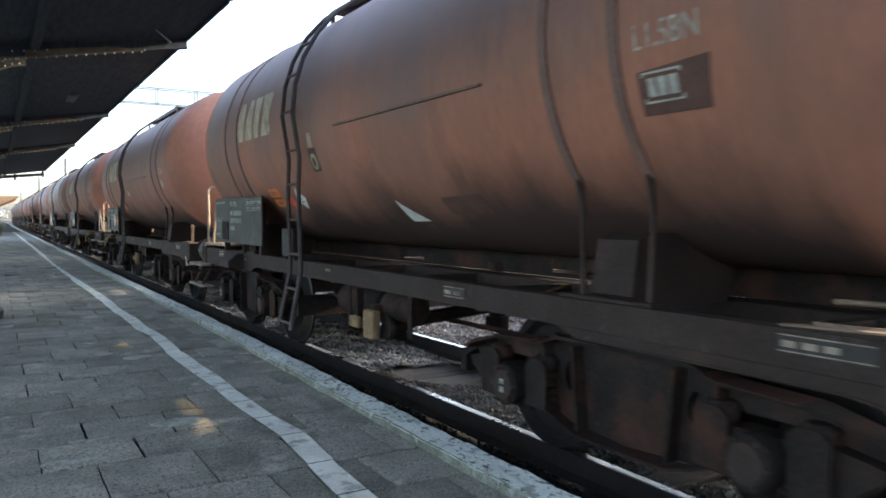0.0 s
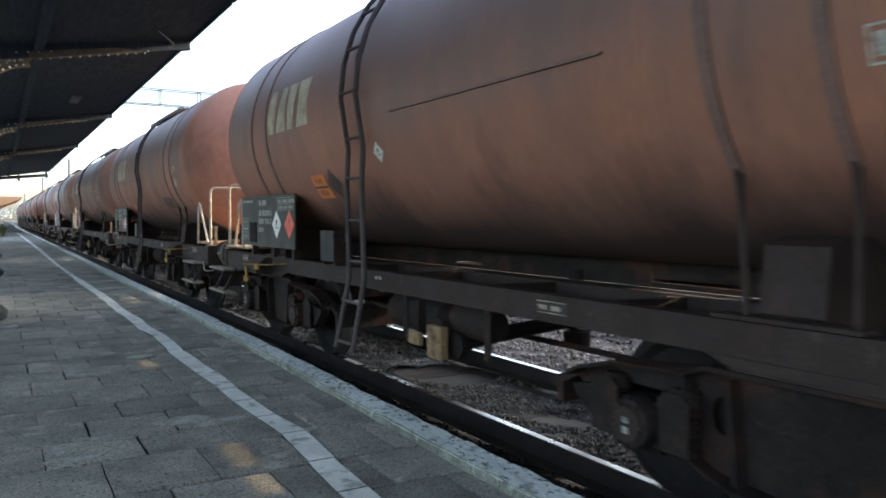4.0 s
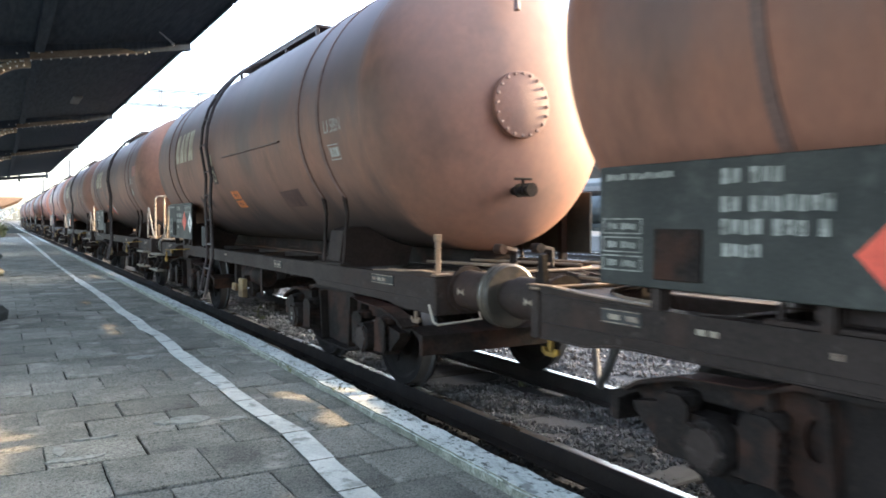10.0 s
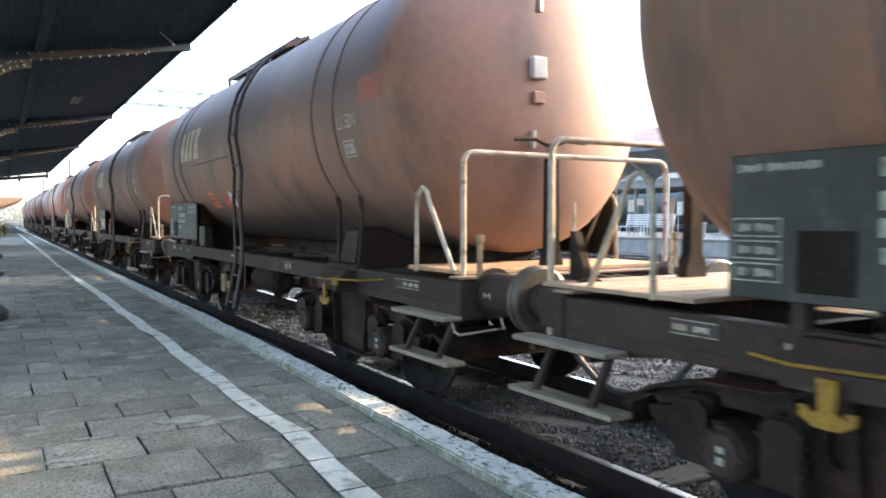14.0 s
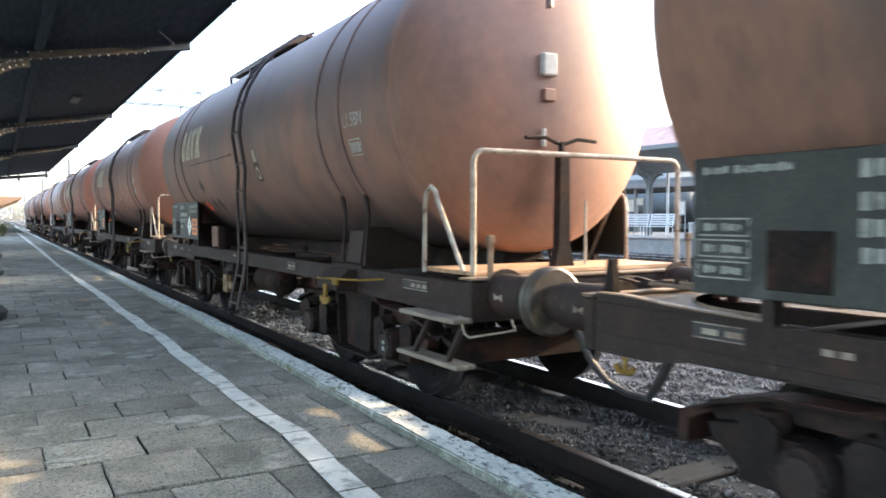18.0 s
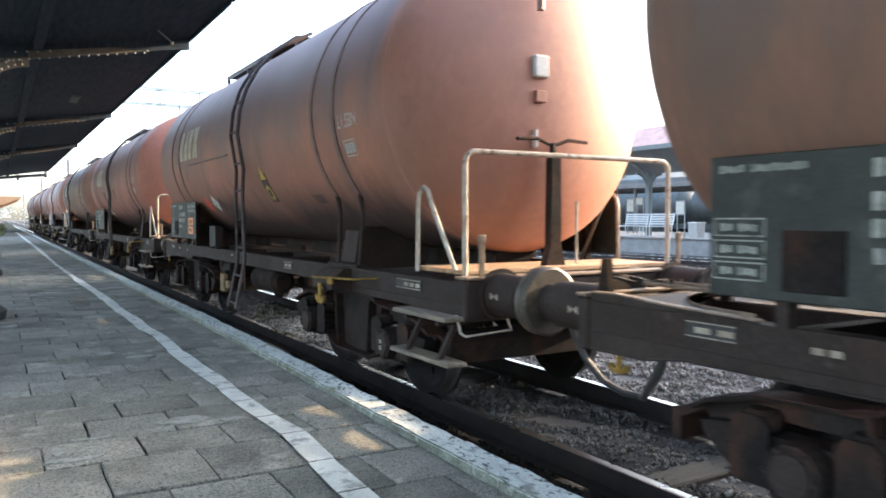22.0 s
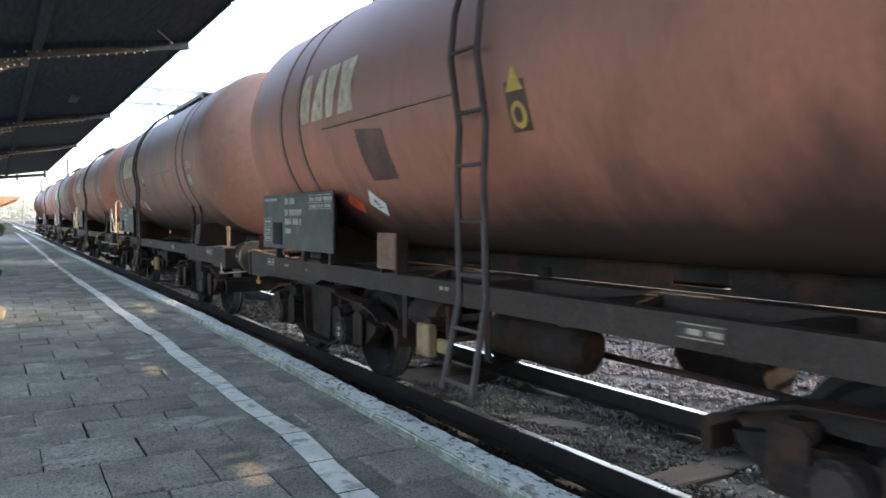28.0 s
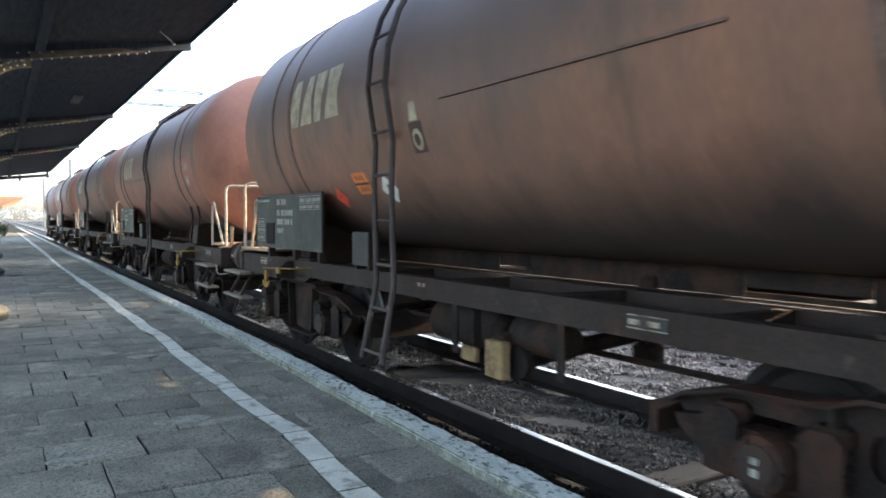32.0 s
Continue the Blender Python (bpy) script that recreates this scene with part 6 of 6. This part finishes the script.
        for (ya, yb_, za, zb, notch) in ((3.02, 2.74, 2.46, 2.90, 1), (2.70, 2.40, 2.46, 2.90, 2), (2.37, 2.10, 2.46, 2.90, 3), (2.07, 1.72, 2.46, 2.90, 4)):
            a, b = f2(ya, yb_); sgn = 1 if s < 0 else -1
            lead, trail = (b, a) if s < 0 else (a, b)          # lead: towards the board end
            d = (trail - lead)
            form = {1: ((0.0, 0.30), (0.15, 0.0), (0.85, 0.0), (0.98, 0.30), (0.98, 0.72), (0.85, 1.0), (0.28, 1.0), (0.04, 0.75)),
                    2: ((-0.08, 0.0), (1.0, 0.0), (0.88, 1.0), (0.42, 1.0)),
                    3: ((0.10, 0.0), (0.70, 0.0), (1.02, 1.0), (0.0, 1.0)),
                    4: ((0.0, 0.0), (1.0, 0.0), (0.86, 0.5), (1.0, 1.0), (0.0, 1.0), (0.14, 0.5))}[notch]
            pts = [(lead + d * (u * 0.94 + 0.10 * v), za - 0.01 + (zb - za + 0.03) * v) for u, v in form]
            bm = B(); patch(bm, pts, s, 0.006, 4); part("logo_block", bm, M_LOGO, w, "faded cream painted logo block")
    return w

PITCH, FIRST = 12.253, -2          # wagons -2 to 12
TRAIN = {}
PLAIN_FIRST = (0, 1, 3, 8)           # wagons that run with the plain end leading
TONE = {-2: 0, -1: 2, 0: 0, 1: 0, 2: 0, 3: 2, 4: 2, 5: 2, 6: 0, 7: 1, 8: 2, 9: 0, 10: 2, 11: 0, 12: 2}
base_wagon = wagon()
for k in range(FIRST, 13):
    TRAIN[k] = base_wagon if k == FIRST else copy_thing(base_wagon, Matrix())
LABELS = ("oxide red four-axle tank wagon with grimy running gear", "brighter red four-axle tank wagon with grimy running gear", "sooty brown four-axle tank wagon streaked with grime")
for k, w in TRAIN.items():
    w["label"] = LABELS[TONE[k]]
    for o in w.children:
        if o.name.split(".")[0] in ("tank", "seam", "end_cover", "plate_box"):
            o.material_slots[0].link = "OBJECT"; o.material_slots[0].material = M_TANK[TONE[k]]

def reshaped(o, key, move):
    """Gives a part a moved copy of its mesh, one for all the wagons that share it."""
    if key not in SHELLS:
        SHELLS[key] = o.data.copy()
        for v in SHELLS[key].vertices: move(v.co)
    o.data = SHELLS[key]
def lengthen(c):
    if c.y > 3.45: c.y += 0.15
def set_back(c):
    if 5.0 < c.y < 5.9: c.y -= 0.12 * min(1, (5.9 - c.y) / 0.25)
def tapered_iron(side):
    bm = B(); prism(bm, [(5.37, 1.10), (5.47, 1.10), (5.445, 1.16), (5.43, 1.29), (5.39, 1.29)], "x", side * 0.985, side * 1.03)
    me = bpy.data.meshes.new("lamp_iron"); bm.to_mesh(me); bm.free(); me.materials.append(M_STEEL)
    return me
def long_tank(k):
    """Wagons that run deck first: the shell reaches further at the plain end, and the frame there ends short behind long buffers."""
    for o in list(TRAIN[k].children):
        kind = o.name.split(".")[0]
        tail = max(v.co.y for v in o.data.vertices) > 5.2
        if kind == "tank": reshaped(o, "tank", lengthen)
        elif kind in ("end_cover", "drain_valve", "end_vent") or (kind == "seam" and o.data.vertices[0].co.y > 0): o.location.y += 0.15
        elif kind in ("brake_column", "brake_handle"): o.location.x -= 0.07
        elif kind == "side_railing": o.location.y -= 0.05
        elif kind in ("headstock", "top_plate", "grab_rail", "hose_tap", "corner_plate", "corner_web", "corner_lip", "corner_cheek", "cheek_lip") and tail: o.location.y -= 0.12
        elif kind == "bogie" and o.location.y > 0: o.location.y -= 0.24
        elif kind in ("buffer", "brake_hose", "draw_hook", "solebar", "deep_plate", "centre_sill") and tail:
            reshaped(o, (kind, o.data.vertices[0].co.x > 0), set_back)
            for c in o.children:
                if c.name.startswith("mark"): c.location.y -= 0.06
        elif kind == "lamp_iron" and tail:
            side = 1 if o.data.vertices[0].co.x > 0 else -1
            if (kind, side) not in SHELLS: SHELLS[kind, side] = tapered_iron(side)
            o.data = SHELLS[kind, side]; o["label"] = "dark tapered lamp iron"
SHELLS = {}
for k in TRAIN:
    if k not in PLAIN_FIRST: long_tank(k)

def long_deck(w):
    """Wagons of the other batch: a deep pale deck reaching over the buffers, with its railing at the outer end."""
    for o in list(w.children):
        kind = o.name.split(".")[0]
        if kind in ("end_railing", "brake_column", "brake_handle", "brake_rod"): o.location.y -= 0.33
        elif kind == "side_railing": o.location.y -= 0.10
        elif kind in ("step", "step_hanger"): o.location.y -= 0.20
        elif kind == "board" or (kind == "lamp_iron" and o.data.vertices[0].co.y < 0): bpy.data.objects.remove(o)
    for k in range(8):
        y = -5.79 + k * 0.148
        bm = B(); box(bm, -1.10, 1.10, y, y + 0.142, 1.105, 1.132, 0.004); part("board", bm, M_DECK, w, "pale dusty deck board")
    bm = B(); box(bm, -1.11, 1.11, -5.80, -5.792, 1.05, 1.128, 0.003); part("deck_edge", bm, M_STEEL, w)
    for s in (-1, 1):
        bm = B(); box(bm, min(s * 1.06, s * 1.12), max(s * 1.06, s * 1.12), -5.79, -5.605, 0.86, 1.10, 0.006); part("deck_bracket", bm, M_FRAME, w)
        bm = B(); prism(bm, [(-5.78, 1.134), (-5.62, 1.134), (-5.74, 1.44), (-5.78, 1.44)], "x", s * 0.86 - 0.03, s * 0.86 + 0.03); part("gusset", bm, M_STEEL, w, "dark upright gusset")
for k in PLAIN_FIRST: long_deck(TRAIN[k])

def turned_railing():
    """On the far flank of the short-deck wagons the side railing leans the other way."""
    bm = B(); tube(bm, [(1.095, -4.74, 1.06), (1.095, -4.73, 1.62), (1.095, -4.71, 1.71), (1.095, -4.64, 1.765), (1.095, -4.57, 1.73), (1.095, -4.53, 1.65), (1.06, -4.22, 1.06)], 0.018, 8)
    me = bpy.data.meshes.new("side_railing"); bm.to_mesh(me); bm.free(); me.materials.append(M_RAILING)
    for p in me.polygons: p.use_smooth = True
    for k, w in TRAIN.items():
        if k in PLAIN_FIRST: continue
        for o in w.children:
            if o.name.split(".")[0] == "side_railing" and o.data.vertices[0].co.x > 0: o.data = me
turned_railing()

FIXED = ("buffer", "headstock", "top_plate", "grab_rail", "brake_hose", "hose_tap", "draw_hook", "coupling", "solebar", "deep_plate", "centre_sill", "cross_member", "bogie")
for k in PLAIN_FIRST:                             # here the walkway lies nearer the deck end
    for o in TRAIN[k].children:
        if o.name.split(".")[0] in ("manway", "walkway_plate", "walkway_edge", "walkway_leg"): o.location.y -= 1.6
        elif o.name.startswith("release_handle"):
            o.material_slots[0].link = "OBJECT"; o.material_slots[0].material = M_IRONWORK; o["label"] = "rusty T-shaped release handle"
        elif o.name.startswith("grab_rail") and o.data.vertices[0].co.y > 0: o.location.y += 0.05; o.location.z += 0.035

for k, shift in ((2, 0.14), (6, 0.06)):      # bodies that sit a little further back on their frames
    for o in TRAIN[k].children:
        if o.name.split(".")[0] not in FIXED: o.location.y += shift

for k, at in ((0, -0.925), (2, -0.54), (3, -0.66), (4, -0.535), (5, -0.59), (6, -0.65), (7, -0.18), (8, -0.776)):      # ladders stand where each wagon has them
    for o in TRAIN[k].children:
        if o.name.split(".")[0] in ("ladder_stile", "rung"): o.location.y += at + 0.55

for k, shift in ((4, 0.72), (2, -0.36)):      # these wagons wear their label frame elsewhere
    for o in TRAIN[k].children:
        if o.name.split(".")[0] in ("label_frame", "label_bracket") and o.data.vertices[0].co.x < 0: o.location.y += shift

for k in (4, 5, 6, 7):                             # a shorter deck, and steps set further out
    for o in list(TRAIN[k].children):
        kind = o.name.split(".")[0]
        if kind in ("step", "step_hanger"): o.location.y -= 0.12
        elif k in (5, 6) and kind == "board" and min(v.co.y for v in o.data.vertices) > -4.8: bpy.data.objects.remove(o)
        elif k in (5, 6) and kind in ("lever_rod", "lever_bracket", "lever_handle", "lever_plate") and o.data.vertices[0].co.x < 0: o.location.y += 0.12

for o in list(TRAIN[0].children):                  # no release lever on the first wagon
    if o.name.split(".")[0] in ("lever_rod", "lever_handle", "lever_plate"): bpy.data.objects.remove(o)

for k in (5, 7):                                  # label frames with a rusty plate
    for o in TRAIN[k].children:
        if o.name.split(".")[0] == "label_frame":
            o.material_slots[0].link = "OBJECT"; o.material_slots[0].material = M_RUSTPLATE; o["label"] = "rusty brown square label frame"

for k, end in ((1, 4.54), (3, 4.34), (5, 4.54), (6, 4.47)):      # shorter notice boards
    near, tail = (1, -1) if k in PLAIN_FIRST else (-1, 1)
    f = (end - 2.50) / 2.18
    for o in TRAIN[k].children:
        kind = o.name.split(".")[0]
        if o.data is None or o.data.vertices[0].co.x * near < 0: continue
        if kind == "notice_board": o.scale.y = f; o.location.y += tail * 2.50 * (1 - f)
        elif kind == "board_bracket": o.location.y += tail * (f - 1) * (abs(o.data.vertices[0].co.y) - 2.50)

def plate(k, what, y, z, size=0.0, board=False, y2=0.0, z2=0.0):
    """A label on wagon k's platform-side flank; y counts from the wagon's middle towards the train's tail."""
    w = TRAIN[k]
    s = 1 if k in PLAIN_FIRST else -1
    yy = -y if s > 0 else y
    bm = B()
    mats = {"orange": (M_ORANGE, M_INK), "red": (M_RED, M_INK), "white": (M_LABEL, M_INK), "ghost": (M_GHOST,), "shade": (M_SHADE,), "fresh": (M_FRESH,), "sticker": (M_LOGO, M_LOGO, M_GHOST), "warning": (M_SIGN, M_SIGN, M_GHOST), "flag": (M_LABEL,), "smear": (M_RED, M_INK)}[what]
    text = {"orange": "orange plate split by a black line", "red": "red diamond hazard label", "white": "white diamond hazard label", "ghost": "dark shadow of a removed label",
            "shade": "dark sooty patch left by a removed notice", "fresh": "rectangular patch of fresh red paint", "sticker": "cream inspection sticker over a ring mark", "warning": "yellow and black warning sticker", "flag": "white triangular flag label", "smear": "torn red hazard label"}[what]
    if board:
        x = s * 1.206
        def lay(pts, out, mi):
            n = len(pts)
            v = [bm.verts.new((x + s * out, p[0], p[1])) for p in pts]; v2 = [bm.verts.new((x + s * (out - 0.004), p[0], p[1])) for p in pts]
            bm.faces.new(v).material_index = mi
            for i in range(n): bm.faces.new((v[i], v[(i + 1) % n], v2[(i + 1) % n], v2[i])).material_index = mi
    else:
        def lay(pts, out, mi): patch(bm, pts, s, 0.007 + out, 5, mi)
    if what in ("orange",):
        h, wd = size * 0.75, size
        lay(rect(yy - wd / 2, yy + wd / 2, z - h / 2, z + h / 2), 0.0, 0)
        lay(rect(yy - wd / 2, yy + wd / 2, z - 0.012, z + 0.012), 0.004, 1)
        for q in (-1, 1):
            for c in (-0.22, 0.0, 0.2): lay(rect(yy + c * wd - 0.03 * wd, yy + c * wd + 0.05 * wd, z + q * h * 0.26 - h * 0.1, z + q * h * 0.26 + h * 0.1), 0.003, 1)
    elif what in ("red", "white"):
        lay(diamond(yy, z, size), 0.0, 0)
        for a, b, c, d in ((-0.30, 0.30, -0.30, -0.22), (-0.12, 0.16, 0.05, 0.32), (-0.2, 0.2, -0.08, 0.0)):
            lay(rect(yy + a * size, yy + b * size, z + c * size, z + d * size), 0.003, 1) if what == "white" else None
        if what == "red": lay([(yy - 0.1 * size, z + 0.1 * size), (yy + 0.12 * size, z + 0.1 * size), (yy + 0.02 * size, z + 0.45 * size)], 0.003, 1)
    elif what == "ghost": lay(diamond(yy, z, size), 0.0, 0)
    elif what == "smear":
        lay([(yy - 0.2 * size, z), (yy + 0.15 * size, z), (yy + 0.02 * size, z + 0.4 * size)], 0.003, 1)
        lay([(yy - size, z), (yy - size * 0.3, z - size * 0.8), (yy + size * 0.6, z - size * 0.35), (yy + size * 0.9, z + size * 0.2), (yy + 0.1 * size, z + size * 0.7)], 0.0, 0)
    elif what == "shade": lay([(yy - y2, z - z2), (yy + y2 * 0.85, z - z2), (yy + y2, z + z2), (yy - y2, z + z2 * 0.8)], -0.002, 0)
    elif what == "fresh": lay(rect(yy - y2, yy + y2, z - z2, z + z2), -0.002, 0)
    elif what == "flag":
        g = 1 if s < 0 else -1
        lay([(yy - g * 0.16, z - 0.11), (yy + g * 0.15, z - 0.12), (yy + g * 0.15, z + 0.15)], 0.0, 0)
    elif what in ("sticker", "warning"):
        g = size or 1.0
        lay(rect(yy - 0.10 * g, yy + 0.10 * g, z - 0.19 * g, z + (0.05 if what == "sticker" else 0.12) * g), -0.003, 2)
        lay([(yy - 0.06 * g, z + 0.06 * g), (yy + 0.06 * g, z + 0.06 * g), (yy + 0.045 * g, z + 0.20 * g), (yy - 0.045 * g, z + 0.20 * g)] if what == "sticker" else [(yy - 0.085 * g, z + 0.06 * g), (yy + 0.085 * g, z + 0.06 * g), (yy, z + 0.21 * g)], 0.0, 0)
        lay([(yy + 0.075 * g * math.cos(a * math.tau / 16), z - 0.085 * g + 0.085 * g * math.sin(a * math.tau / 16)) for a in range(16)], 0.0, 1)
        lay([(yy + 0.042 * g * math.cos(a * math.tau / 12), z - 0.085 * g + 0.05 * g * math.sin(a * math.tau / 12)) for a in range(12)], 0.003, 2)
    part("label" if what not in ("fresh", "shade") else "paint_patch", bm, mats, w, text)

# what each wagon wears on its flank
for args in ((0, "orange", 2.26, 1.70, 0.34), (0, "smear", 1.85, 1.63, 0.12), (0, "white", 1.52, 1.67, 0.15), (0, "sticker", 0.61, 2.15, 1.0), (0, "flag", -0.80, 1.45),
             (0, "shade", -3.98, 2.12, 0, False, 0.22, 0.12), (0, "shade", -1.72, 1.52, 0, False, 0.30, 0.10), (2, "shade", -2.40, 1.78, 0, False, 0.42, 0.13), (3, "shade", -2.2, 1.70, 0, False, 0.34, 0.12), (6, "shade", -2.55, 1.66, 0, False, 0.15, 0.06), (1, "orange", 1.87, 1.80, 0.36), (1, "ghost", 1.50, 1.82, 0.17), (1, "white", 0.31, 2.06, 0.09), (1, "white", 3.11, 1.45, 0.16, True), (1, "red", 2.67, 1.45, 0.16, True),
             (2, "orange", 1.89, 1.67, 0.36), (2, "warning", 0.14, 2.14, 1.0), (2, "red", 3.26, 1.38, 0.15, True), (2, "white", 2.90, 1.38, 0.16, True),
             (3, "ghost", 1.99, 1.73, 0.15), (3, "ghost", 1.56, 1.75, 0.16), (3, "orange", -0.03, 1.74, 0.36), (3, "sticker", 0.64, 2.22, 1.1), (3, "red", 3.05, 1.48, 0.16, True), (3, "white", 2.61, 1.45, 0.17, True),
             (4, "orange", 1.66, 1.76, 0.36), (4, "red", 0.92, 1.70, 0.17), (4, "white", 0.61, 1.75, 0.15), (4, "fresh", -4.45, 2.60, 0, False, 0.22, 0.11),
             (5, "smear", 2.33, 1.65, 0.16), (5, "ghost", 2.08, 2.0, 0.13), (5, "ghost", 1.87, 1.68, 0.13), (5, "ghost", 1.54, 1.66, 0.15), (5, "sticker", -0.97, 2.14, 1.0), (5, "white", 3.10, 1.39, 0.16, True), (5, "orange", 2.72, 1.38, 0.36, True),
             (6, "red", 2.22, 1.67, 0.16), (6, "white", 1.75, 1.69, 0.16), (6, "ghost", 1.41, 1.66, 0.15), (6, "warning", -1.12, 1.89, 1.25), (6, "orange", 2.90, 1.39, 0.36, True),
             (7, "smear", 2.40, 1.58, 0.16), (7, "white", 1.94, 1.57, 0.16), (7, "warning", -0.58, 2.22, 1.0), (7, "shade", 1.50, 2.05, 0, False, 0.26, 0.24),
             (8, "red", 2.32, 1.66, 0.13), (8, "orange", 1.67, 1.80, 0.30), (8, "white", 1.19, 1.72, 0.15), (8, "sticker", 0.37, 2.19, 1.0),
             (9, "fresh", -3.9, 2.3, 0, False, 0.5, 0.22), (9, "sticker", 0.1, 2.1, 1.0), (10, "white", 1.6, 1.70, 0.16), (10, "orange", 2.8, 1.4, 0.36, True), (11, "red", 3.0, 1.42, 0.16, True), (11, "warning", 0.1, 2.1, 1.0), (12, "white", 1.5, 1.70, 0.16)):
    plate(*args)

def scrawl(k, y, z):
    """Chalk strokes on the flank, no writing."""
    for pts in ([(0.0, 0.0), (-0.09, 0.02), (-0.18, -0.03), (-0.25, -0.10)], [(-0.08, -0.10), (-0.10, -0.20)], [(-0.36, 0.03), (-0.46, 0.05), (-0.55, 0.02)], [(-0.45, 0.02), (-0.46, -0.16)]):
        up, low = [], []
        for i, (a, b) in enumerate(pts):
            (pa, pb), (qa, qb) = pts[max(i - 1, 0)], pts[min(i + 1, len(pts) - 1)]
            n = Vector((pb - qb, qa - pa)).normalized() * 0.010
            up.append((y + a + n.x, z + b + n.y)); low.append((y + a - n.x, z + b - n.y))
        part("chalk_stroke", patch(B(), up + low[::-1], -1, 0.007, 3), M_STENCIL, TRAIN[k], "faint white chalk stroke")
scrawl(4, 1.35, 2.12)

# ---------------------------------------------------------------- the train's run
def run(t): return t * (3.39157 + t * (-0.0144964 + t * (0.00035802 + t * (-0.000008422 + t * 0.00000009852))))
def motions():
    step = 5 / FPS
    for k, w in TRAIN.items():
        middle = 6.4735 + PITCH * k
        turn = 180 if k in PLAIN_FIRST else 0
        walk(w, [(t, pose(TX, middle - run(t), 0, 0, 0, turn)) for t in range(0, 33)])
        back = -1 if turn else 1
        for bo in w.children:
            if not bo.name.startswith("bogie"): continue
            for ws in bo.children:
                if not ws.name.startswith("wheelset"): continue
                x, y, z = ws.location
                rows = [(i * step, pose(x, y, z, back * math.degrees(run(i * step) / WR))) for i in range(193)]
                walk(ws, rows)
motions()
